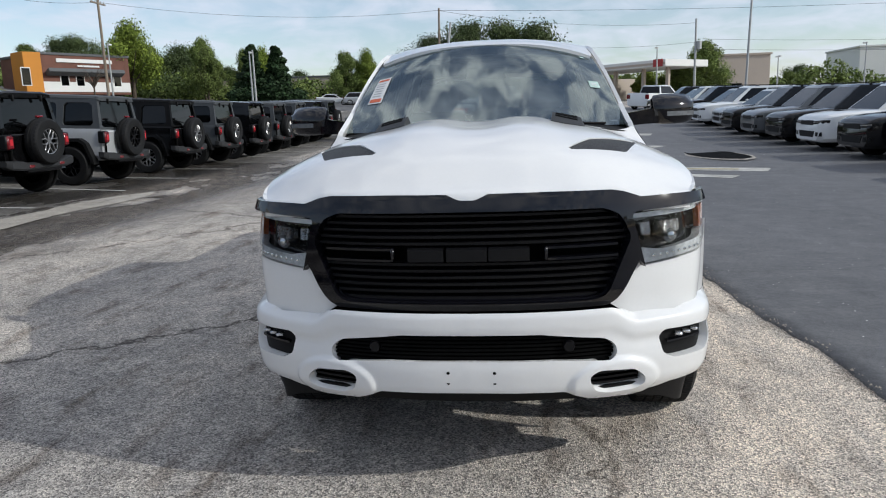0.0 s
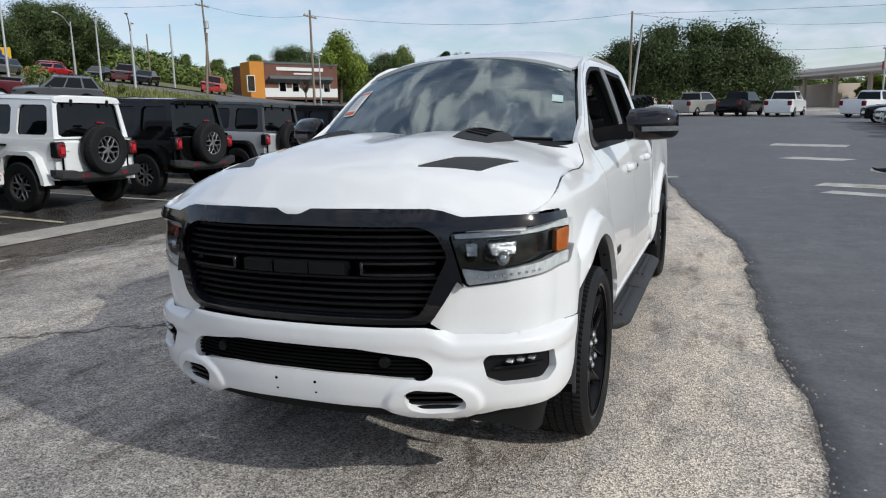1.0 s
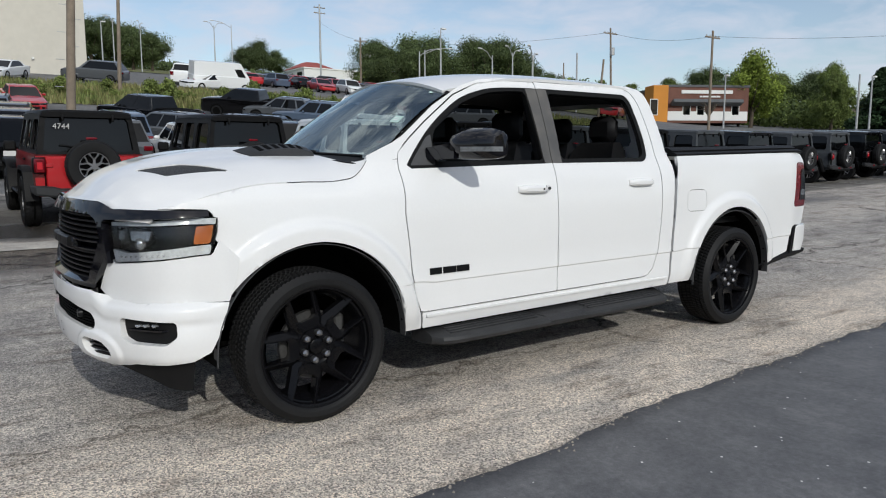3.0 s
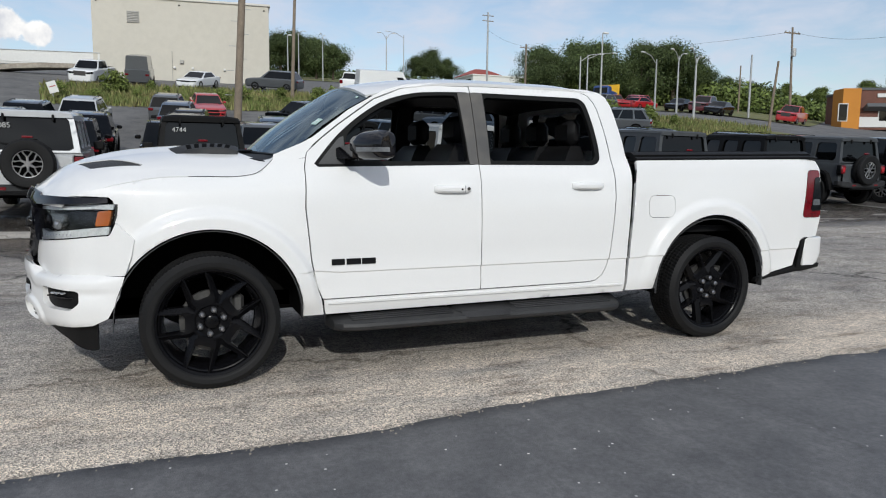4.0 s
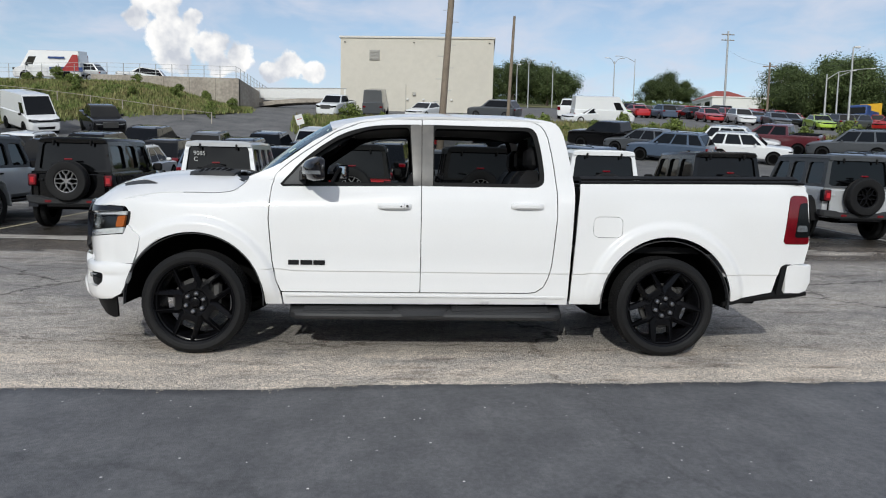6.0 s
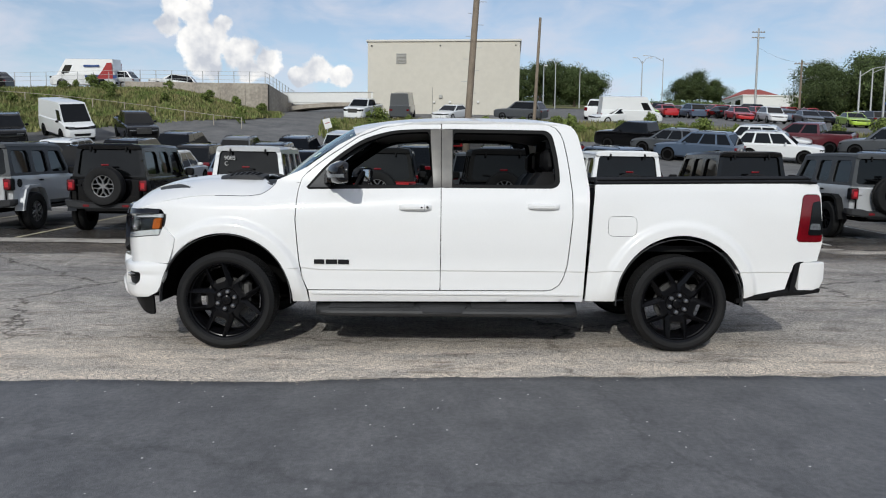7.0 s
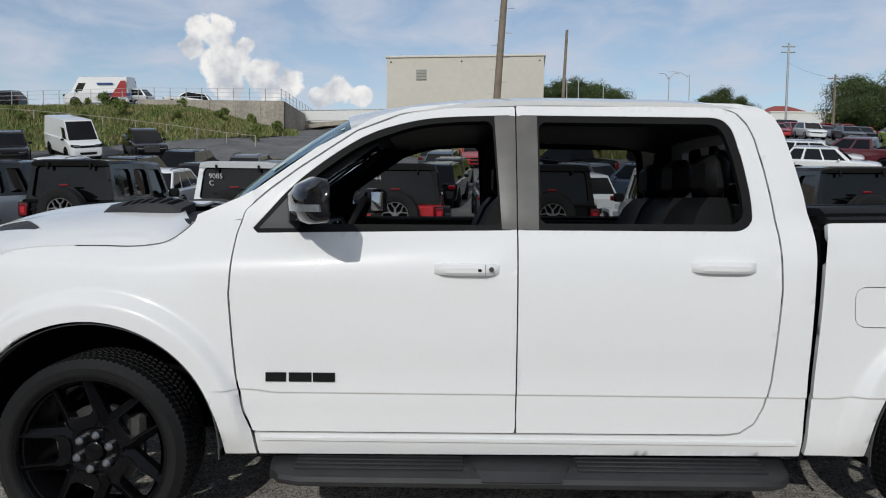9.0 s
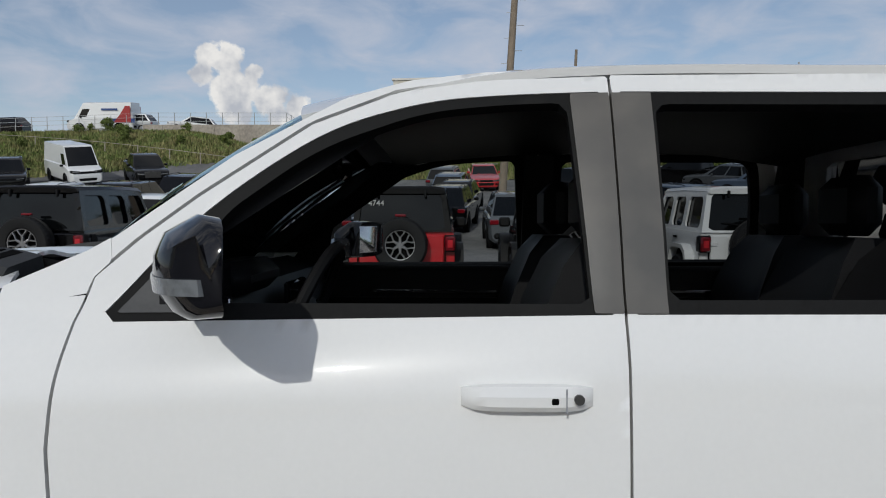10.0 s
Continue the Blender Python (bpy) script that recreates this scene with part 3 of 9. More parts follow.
# fresh asphalt lane: a slightly raised sheet with a ragged edge
edge_x = curve([(-60, 2.6), (-20, 2.2), (-6, 2.0), (-1, 1.94), (0.7, 1.91), (1.5, 1.82), (2.6, 1.77), (5, 1.71), (9, 1.02), (13.5, 0.32), (17, -0.38), (25, -1.2), (35, -1.9), (60, -2.5)])


def sheet_on_ground(name, us, vs, fx, lift, mat, label, skirt=True):
    """Sheet over the ground; fx(u, v) -> x, y. A skirt closes its edge."""
    vsx, rows = [], []
    for u in us:
        for v in vs:
            x, y = fx(u, v)
            vsx.append((x, y, ground_z(x, y) + lift))
    m = len(vs)
    fs = [(i * m + j, (i + 1) * m + j, (i + 1) * m + j + 1, i * m + j + 1) for i in range(len(us) - 1) for j in range(m - 1)]
    if skirt:
        k = len(vsx)
        for v_i, u in enumerate(us):
            x, y, z = vsx[v_i * m]
            vsx.append((x - 0.012, y, z - lift - 0.01))
        fs += [(i * m, i * m + m, k + i + 1, k + i) for i in range(len(us) - 1)]
    ob = part(name, Shape().add(vsx, fs), mat, None, label, sharp=180)
    return tagged(ob, category="road", kind="structure")


def ragged(y):
    return 0.05 * noise.noise((0.0, y * 0.9, 3.1)) + 0.03 * noise.noise((0.0, y * 4.0, 7.7)) + 0.016 * noise.noise((1.0, y * 17.0, 1.2))


lane_y = list(np.linspace(-60, -6, 40)) + list(np.linspace(-5.9, 14, 400)) + list(np.linspace(14.3, 62, 90))
lane_v = np.concatenate([[0.0, 0.004], np.linspace(0.06, 1, 26) ** 1.5])


def lane(y, v):
    x0 = float(edge_x(y)) + ragged(y)
    return x0 + (40 - x0) * v, y


road = sheet_on_ground("road", lane_y, lane_v, lane, 0.016, ASPHALT, "fresh dark asphalt lane with a ragged edge")


# loose chips along the broken edge of the asphalt
rng = random.Random(77)
cv, cf = [], []
for k in range(2600):
    y = rng.uniform(-4.5, 13.0)
    x = float(edge_x(y)) + ragged(y) + rng.gauss(-0.03, 0.035)
    r = rng.uniform(0.004, 0.012)
    z = ground_z(x, y) + (0.016 if x > float(edge_x(y)) + ragged(y) else 0.0)
    t = rng.uniform(0, 6.28)
    i = len(cv)
    cv += [(x + r * math.cos(t), y + r * math.sin(t), z - 0.002), (x + r * math.cos(t + 2.1), y + r * math.sin(t + 2.1), z - 0.002), (x + r * math.cos(t + 4.2), y + r * math.sin(t + 4.2), z - 0.002), (x, y, z + r * 0.9)]
    cf += [(i, i + 1, i + 3), (i + 1, i + 2, i + 3), (i + 2, i, i + 3)]
STONE = material("loose_stone_chips", (0.42, 0.37, 0.30), 0.85, second=(0.2, 0.18, 0.16), scale=20, fine=60)
tagged(part("loose_gravel", Shape().add(cv, cf), STONE, None, "loose stone chips along the asphalt edge", sharp=180), category="gravel", kind="stuff")

# ---- the white crew-cab pickup ----
truck = thing("pickup_truck", "white crew-cab pickup truck with black grille and black alloy wheels", "pickup truck", pose(0, 0, 0))


def both(name, shape, mat, parent, label="", sharp=38):
    """The shape on the driver's side and its mirror image on the other."""
    a = part(name, shape, mat, parent, label, sharp)
    o = Shape()
    o.v, o.f = [(-x, y, z) for x, y, z in shape.v], [tuple(reversed(f)) for f in shape.f]
    b = part(name, o, mat, parent, label, sharp)
    return a, b


# plan of the nose, from the middle round to the front wheel arch
NOSE = [(0, -1.02), (0.2, -1.012), (0.4, -0.98), (0.55, -0.932), (0.66, -0.882), (0.76, -0.828), (0.84, -0.77), (0.893, -0.715), (0.925, -0.65), (0.942, -0.58), (0.95, -0.49), (0.955, -0.40), (0.957, -0.3), (0.96, -0.1)]
nose_s = np.concatenate([[0], np.cumsum([math.dist(a, b) for a, b in zip(NOSE, NOSE[1:])])])
nose_x, nose_y = curve(list(zip(nose_s, [p[0] for p in NOSE]))), curve(list(zip(nose_s, [p[1] for p in NOSE])))


def sx(x):
    return float(np.interp(x, [p[0] for p in NOSE], nose_s))


def sy(y):
    return float(np.interp(y, [p[1] for p in NOSE], nose_s))


def nose(off, fade=0.0, rise=0.0, swell=None):
    """Sheet over the nose: (s, z) with an inward offset off(z), for both signs of s; fade brings it flush at the wheel arch."""
    def place(s, z):
        a, g = np.abs(s), np.where(s < 0, -1.0, 1.0)
        back = a - 0.004
        tx = nose_x(a + 0.004) - np.where(back < 0, -1, 1) * nose_x(np.abs(back))
        ty = nose_y(a + 0.004) - nose_y(np.abs(back))
        # at the middle the sheet runs straight across
        n = np.maximum(np.hypot(tx, ty), 1e-9)
        o = off(z + rise * smooth(sx(0.5), sx(0.62), a) * smooth(0.56, 0.68, z))
        if swell is not None:
            o = o - swell(a, z)
        if fade:
            o = o * (1 - fade * smooth(sy(-0.60), sy(-0.43), a))
        return g * (nose_x(a) - ty / n * o), nose_y(a) + tx / n * o, z
    return place


def keep_sym(poly, *holes):
    d, hs = inside(poly), [inside(h) for h in holes]

    def k(s, z):
        a = np.abs(s)
        r = d(a, z)
        for h in hs:
            r = np.minimum(r, -h(a, z))
        return r
    return k


def keep_one(poly, *holes, discs=(), grow=0.0):
    d, hs = inside(poly), [inside(h) for h in holes]

    def k(u, v):
        r = d(u, v)
        for h in hs:
            r = np.minimum(r, -(h(u, v) + grow))
        for cu, cv, cr in discs:
            r = np.minimum(r, np.hypot(u - cu, v - cv) - cr)
        return r
    return k


S_END = sy(-0.43)
bumper_off = curve([(0.36, 0.10), (0.40, 0.055), (0.45, 0.016), (0.50, 0.004), (0.54, 0.0), (0.60, 0.004), (0.655, 0.009), (0.672, 0.007), (0.690, 0.003), (0.72, 0.002), (0.742, 0.004), (0.756, 0.010), (0.766, 0.022), (0.774, 0.044), (0.79, 0.07), (0.83, 0.10)])


def hook_swell(a, z):
    """Raised moulding round each tow-hook opening."""
    r = np.hypot((a - sx(0.53)) / 0.185, (z - 0.467) / 0.105)
    return 0.013 * (1 - smooth(0.88, 1.03, r))



lean = curve([(0.70, 0.050), (0.76, 0.047), (0.81, 0.043), (0.87, 0.041), (0.95, 0.043), (1.10, 0.062), (1.17, 0.085), (1.22, 0.13)])
low_hole = fillet([(-0.2, 0.58), (sx(0.30), 0.577), (sx(0.50), 0.564), (sx(0.532), 0.58), (sx(0.528), 0.618), (sx(0.49), 0.646), (sx(0.25), 0.675), (-0.2, 0.677)], [0, 0, 0.02, 0.02, 0.03, 0.04, 0, 0])
intake_hole = fillet([(sx(0.445), 0.452), (sx(0.50), 0.434), (sx(0.60), 0.436), (sx(0.638), 0.452), (sx(0.636), 0.486), (sx(0.59), 0.523), (sx(0.46), 0.532), (sx(0.422), 0.510)], 0.02)
fog_hole = fillet([(sx(0.694), 0.628), (sx(0.708), 0.560), (sx(0.758), 0.534), (sx(0.896), 0.531), (sx(0.919), 0.570), (sx(0.917), 0.638), (sx(0.712), 0.650)], 0.016)
front_bumper = part("front_bumper", trimmed(nose(bumper_off, 0.9, 0.058, hook_swell), (-S_END - 0.03, S_END + 0.03, 0.38, 0.83), 0.0092, keep_sym(
    [(-0.5, 0.462), (sx(0.34), 0.452), (sx(0.44), 0.412), (sx(0.60), 0.402), (sx(0.70), 0.414), (sx(0.76), 0.430), (sx(0.83), 0.432), (sx(0.90), 0.436), (sy(-0.60), 0.445), (sy(-0.52), 0.485), (sy(-0.465), 0.59), (sy(-0.44), 0.68), (sy(-0.43), 0.712), (sx(0.90), 0.726), (sx(0.78), 0.713), (sx(0.61), 0.722), (sx(0.56), 0.742), (sx(0.51), 0.757), (-0.5, 0.757)],
    low_hole, intake_hole, fog_hole), 0.045), WHITE, truck, "white painted front bumper", sharp=50)
part("lower_grille", trimmed(nose(lambda z: 0.05 + 0 * z), (-0.58, 0.58, 0.54, 0.70), 0.03, keep_sym([(-1, 0.55), (0.575, 0.55), (0.575, 0.69), (-1, 0.69)]), 0.01), MATTE_BLACK, front_bumper, "black lower grille")
mesh_bars = Shape()
for k in range(7):
    zz = 0.572 + 0.0145 * k
    ring = []
    for s in np.linspace(-0.54 + 0.02 * max(0, k - 4), 0.54 - 0.02 * max(0, k - 4), 41):
        x, y, _ = nose(lambda z: 0.036 + 0 * z)(np.array(s), np.array(zz))
        w = 0.004
        ring.append([(x, y - 0.012, zz - w), (x, y - 0.012, zz + w), (x, y + 0.02, zz + w), (x, y + 0.02, zz - w)])
    mesh_bars.loft(ring)
part("grille_mesh", mesh_bars, DARK, front_bumper)
for sg in (-1, 1):
    for a, b, nm in ((sx(0.41), sx(0.63), "intake"),):
        part("tow_hook_opening", trimmed(nose(lambda z: 0.05 + 0 * z), tuple(sorted((sg * (a - 0.02), sg * (b + 0.02)))) + (0.425, 0.545), 0.03, lambda s, z: 1 + 0 * s, 0.01), DARK, front_bumper, "dark tow-hook opening")
        for k in range(4):
            fins = Shape()
            zz = 0.452 + 0.019 * k
            ring = []
            for s in np.linspace(sg * a, sg * b, 9):
                x, y, _ = nose(lambda z: 0.035 + 0 * z)(np.array(s), np.array(zz))
                ring.append([(x, y - 0.01, zz - 0.004), (x, y - 0.01, zz + 0.004), (x, y + 0.02, zz + 0.004), (x, y + 0.02, zz - 0.004)])
            fins.loft(ring)
            part("opening_fin", fins, SATIN_BLACK, front_bumper)
    fog = part("fog_lamp", trimmed(nose(lambda z: 0.035 + 0 * z), tuple(sorted((sg * (sx(0.685)), sg * (sx(0.925) + 0.01)))) + (0.525, 0.655), 0.02, lambda s, z: 1 + 0 * s, 0.01), MATTE_BLACK, front_bumper, "black fog-lamp surround with a slim lamp")
    for k, xx in enumerate((0.785, 0.82, 0.855)):
        x, y, _ = nose(lambda z: 0.02 + 0 * z)(np.array(sg * sx(xx)), np.array(0.62))
        part("lamp_lens", Shape().box((x, y, 0.617 + 0.002 * k), (0.030, 0.03, 0.012), 0.004), LAMP_GREY, fog, "clear lamp lens")
    bar = Shape()
    ring = []
    for s in np.linspace(sx(0.735), sx(0.885), 7):
        x, y, _ = nose(lambda z: 0.018 + 0 * z)(np.array(sg * s), np.array(0.6))
        ring.append([(x, y - 0.006, 0.592), (x, y - 0.006, 0.60), (x, y + 0.02, 0.60), (x, y + 0.02, 0.592)])
    bar.loft(ring)
    part("lamp_bezel", bar, GLOSS_BLACK, fog)
for xx in (-0.082, 0.086):
    for zz in (0.497, 0.537):
        hole = Shape()
        hole.lathe([(0.0, 0.0), (0.006, 0.0), (0.006, 0.012), (0.0, 0.012)], pose(xx, -1.0195 + (0.006 if zz < 0.5 else 0.001), zz, 0, 0, 90), 10)
        part("plate_screw_hole", hole, DARK, front_bumper)
for xx in (-0.36, 0.36):
    sensor = Shape()
    x, y, _ = nose(lambda z: 0.02 + 0 * z)(np.array(xx), np.array(0.625))
    sensor.lathe([(0.0, -0.012), (0.018, -0.012), (0.022, 0.0), (0.022, 0.03), (0, 0.03)], pose(x, y, 0.625, 0, 0, 90), 14)
    part("parking_sensor", sensor, SATIN_BLACK, front_bumper)
valance = trimmed(nose(curve([(0.28, 0.10), (0.36, 0.085), (0.42, 0.07), (0.47, 0.055)])), (-sy(-0.5), sy(-0.5), 0.28, 0.48), 0.03, keep_sym([(-1, 0.395), (sx(0.45), 0.40), (sx(0.62), 0.385), (sx(0.78), 0.345), (sx(0.86), 0.305), (sy(-0.64), 0.285), (sy(-0.60), 0.29), (sy(-0.585), 0.47), (-1, 0.475)]), 0.02)
part("air_dam", valance, MATTE_BLACK, truck, "black plastic air dam")

# white fascia below the headlights
wing = trimmed(nose(lean, 0.9), (sx(0.5), S_END + 0.06, 0.70, 1.03), 0.012, keep_one(
    [(sx(0.525), 0.762), (sx(0.56), 0.738), (sx(0.61), 0.713), (sx(0.78), 0.704), (sx(0.90), 0.718), (sy(-0.428), 0.7165), (sy(-0.391), 0.82), (sy(-0.372), 0.914), (sy(-0.464), 1.004), (sy(-0.496), 0.936), (sx(0.80), 0.906), (sx(0.652), 0.893), (sx(0.620), 0.926)]), 0.03)
both("fascia", wing, WHITE, truck, "white fascia below the headlight", sharp=50)

# black surround and grille
opening = fillet([(-0.5, 1.122), (sx(0.49), 1.117), (sx(0.55), 1.092), (sx(0.588), 1.01), (sx(0.495), 0.808), (sx(0.455), 0.790), (-0.5, 0.788)], 0.02)
strip_y = sy(-0.50)
surround = part("grille_surround", trimmed(nose(curve([(0.74, 0.045), (0.80, 0.012), (0.9, 0.012), (1.0, 0.016), (1.08, 0.024), (1.12, 0.034), (1.15, 0.046), (1.18, 0.060), (1.195, 0.074), (1.206, 0.10), (1.22, 0.14)]), 0.25), (-strip_y - 0.03, strip_y + 0.03, 0.74, 1.23), 0.012, keep_sym(
    [(-0.5, 1.158), (0.03, 1.158), (0.075, 1.179), (0.30, 1.180), (sx(0.53), 1.177), (sx(0.575), 1.169), (sx(0.64), 1.146), (sx(0.73), 1.147), (sx(0.86), 1.146), (strip_y, 1.140), (strip_y, 1.114), (sx(0.90), 1.108), (sx(0.75), 1.101), (sx(0.602), 1.096), (sx(0.593), 1.080), (sx(0.640), 0.895), (sx(0.620), 0.925), (sx(0.535), 0.785), (sx(0.505), 0.762), (-0.5, 0.757)],
    opening), 0.05), GLOSS_BLACK, truck, "gloss black grille surround", sharp=50)
grille = part("grille", trimmed(nose(lambda z: 0.11 + 0 * z), (-0.65, 0.65, 0.76, 1.15), 0.04, keep_sym([(-1, 0.77), (0.59, 0.77), (0.63, 1.0), (0.58, 1.14), (-1, 1.14)]), 0.01), DARK, truck, "black grille with horizontal bars")
grille_off = curve([(0.78, 0.045), (0.95, 0.045), (1.12, 0.06)])
edge_at = inside(opening)


def grille_bar(zz, a, b, tall=0.012, deep=0.03, off=0.0):
    sh, ring = Shape(), []
    for s in np.linspace(a, b, 25):
        x, y, _ = nose(lambda z: grille_off(z) + off)(np.array(s), np.array(zz))
        ring.append([(x, y, zz - tall * 0.35), (x, y, zz + tall * 0.35), (x, y + deep * 0.4, zz + tall * 0.6), (x, y + deep, zz + tall * 0.6), (x, y + deep, zz - tall * 0.6), (x, y + deep * 0.4, zz - tall * 0.6)])
    return sh.loft(ring)


def half_width(zz):
    s = np.linspace(0, 0.64, 200)
    return float(s[edge_at(s, np.full_like(s, zz)) > 0].max())


for zz in (0.806, 0.831, 0.856, 0.881, 0.906, 0.930, 1.004, 1.028, 1.053, 1.078, 1.103):
    w = half_width(zz) + 0.012
    part("grille_bar", grille_bar(zz, -w, w), SATIN_BLACK, grille)
for sg in (-1, 1):
    for zz in (0.945, 0.985):
        a, b = sorted((sg * 0.285, sg * 0.555))
        part("grille_bar", grille_bar(zz, a, b, 0.012, 0.05, -0.014), GLOSS_BLACK, grille)
    end = Shape()
    x, y, _ = nose(lambda z: grille_off(z) - 0.014)(np.array(sg * 0.28), np.array(0.965))
    end.box((x, y + 0.02, 0.965), (0.014, 0.045, 0.052), 0.005)
    part("grille_bracket", end, GLOSS_BLACK, grille)
# the maker's badge: three plain raised blocks
for x0, x1 in ((-0.222, -0.088), (-0.078, 0.068), (0.074, 0.222)):
    block = Shape()
    ring = []
    for s in np.linspace(x0, x1, 5):
        x, y, _ = nose(grille_off)(np.array(s), np.array(0.965))
        y = y - 0.022
        ring.append([(x, y + 0.008, 0.938), (x, y, 0.944), (x, y, 0.984), (x, y + 0.008, 0.990), (x, y + 0.05, 0.990), (x, y + 0.05, 0.938)])
    block.loft(ring)
    part("badge_block", block, SATIN_BLACK, grille, "plain raised black badge block")

# headlights
lamp_poly = [(sx(0.600), 1.087), (sx(0.75), 1.093), (sy(-0.462), 1.110), (sy(-0.466), 1.04), (sy(-0.498), 0.938), (sx(0.80), 0.908), (sx(0.650), 0.895)]
lamp_keep = keep_one(fillet(lamp_poly, 0.012))
lamp_off = curve([(0.88, 0.045), (0.95, 0.05), (1.05, 0.062), (1.15, 0.085)])
for sg in (-1, 1):
    box = tuple(sorted((sg * sx(0.585), sg * (sy(-0.44))))) + (0.88, 1.13)
    kp = (lambda s, z: lamp_keep(np.abs(s), z))
    light = part("headlight", trimmed(nose(lambda z: lamp_off(z) + 0.045, 0.8), box, 0.02, kp, 0.03), LAMP_DARK, truck, "headlight with projector, white light guide and amber marker")
    guide = keep_one(fillet([(sx(0.655), 0.900), (sx(0.80), 0.913), (sy(-0.503), 0.942), (sy(-0.495), 0.985), (sx(0.84), 0.958), (sx(0.80), 0.952), (sx(0.72), 0.946), (sx(0.635), 0.960)], 0.006))
    part("light_guide", trimmed(nose(lambda z: lamp_off(z) - 0.004, 0.8), box, 0.012, lambda s, z: guide(np.abs(s), z), 0.03), LAMP_CLEAR, light, "frosted white light guide")
    brow = keep_one([(sx(0.612), 1.082), (sx(0.75), 1.088), (sy(-0.470), 1.106), (sy(-0.474), 1.078), (sy(-0.60), 1.078), (sx(0.75), 1.069), (sx(0.618), 1.066)])
    part("light_guide", trimmed(nose(lambda z: lamp_off(z) - 0.004, 0.8), box, 0.012, lambda s, z: brow(np.abs(s), z), 0.02), LAMP_CLEAR, light, "frosted white light guide")
    mark = keep_one(fillet([(sy(-0.555), 1.066), (sy(-0.482), 1.074), (sy(-0.500), 0.990), (sy(-0.575), 0.986)], 0.008))
    part("marker_reflector", trimmed(nose(lambda z: lamp_off(z) - 0.002, 0.8), box, 0.012, lambda s, z: mark(np.abs(s), z), 0.02), AMBER, light, "amber marker reflector")
    for c, w, turn in ((0.672, 0.046, 26), (0.775, 0.120, 40)):
        x, y, _ = nose(lambda z: lamp_off(z) + 0.042, 0.8)(np.array(sg * sx(c)), np.array(1.0))
        m = pose(float(x), float(y), 1.008, 0, 0, sg * turn)
        pj = part("projector", Shape().box((0, 0, 0), (w, 0.05, 0.088), 0.022).moved(m), LAMP_DARK, light, "clear projector lamp")
        tilt = Shape().loft([[(-w * 0.46, -0.024, 0.036), (w * 0.46, -0.024, 0.036), (w * 0.40, -0.034, -0.006), (-w * 0.34, -0.034, -0.006)], [(-w * 0.46, -0.006, 0.036), (w * 0.46, -0.006, 0.036), (w * 0.40, -0.014, -0.006), (-w * 0.34, -0.014, -0.006)]])
        part("reflector_blade", tilt.moved(m), LAMP_BLADE, pj, "bright angled reflector", sharp=20)
        if w > 0.07:
            ball = Shape().lathe([(0, -0.052), (0.016, -0.048), (0.026, -0.036), (0.028, -0.020), (0, -0.020)], m @ pose(0, 0, -0.020, 0, 0, 90), 20)
            part("projector_lens", ball, LAMP_GREY, pj, "round projector lens")
    for k in range(9):
        xg, yg, _ = nose(lambda z: lamp_off(z) - 0.006, 0.8)(np.array(sg * (sx(0.69) + 0.032 * k)), np.array(0.928))
        part("led_dot", Shape().lathe([(0, -0.004), (0.005, -0.003), (0.006, 0.004), (0, 0.004)], pose(float(xg), float(yg), 0.926 + 0.0016 * k, 0, 0, 90), 8), CHROME, light, "small bright light element")
    part("lamp_cover", trimmed(nose(lambda z: lamp_off(z) - 0.012, 0.8), box, 0.015, kp), LENS_GLASS, light, "clear lamp cover")

# body side
wall_low = curve([(0.36, 0.885), (0.42, 0.905), (0.50, 0.925), (0.60, 0.931), (0.64, 0.931), (0.68, 0.929), (0.74, 0.926), (0.90, 0.928), (1.05, 0.922), (1.15, 0.912), (1.25, 0.895), (1.31, 0.872), (1.36, 0.848), (1.50, 0.805), (1.65, 0.752), (1.80, 0.692), (1.85, 0.668), (1.88, 0.64), (1.90, 0.60)])
wall_bed = curve([(0.36, 0.885), (0.42, 0.905), (0.50, 0.925), (0.60, 0.930), (0.64, 0.930), (0.68, 0.929), (0.74, 0.927), (0.90, 0.930), (1.05, 0.930), (1.15, 0.926), (1.25, 0.918), (1.36, 0.900), (1.40, 0.885), (1.44, 0.85)])
ARCHES = ((0.02, 0.435, 0.528), (3.67, 0.455, 0.525))


CREASE_ROWS = [0.659, 0.666, 0.669, 0.672, 0.675, 0.678, 0.681, 0.684, 0.687, 0.690, 0.693, 0.699]


def crease(y):
    """Height of the feature line low on the body side."""
    return 0.688 - 0.014 * smooth(0.64, 0.78, y) + 0.012 * smooth(2.98, 3.10, y)


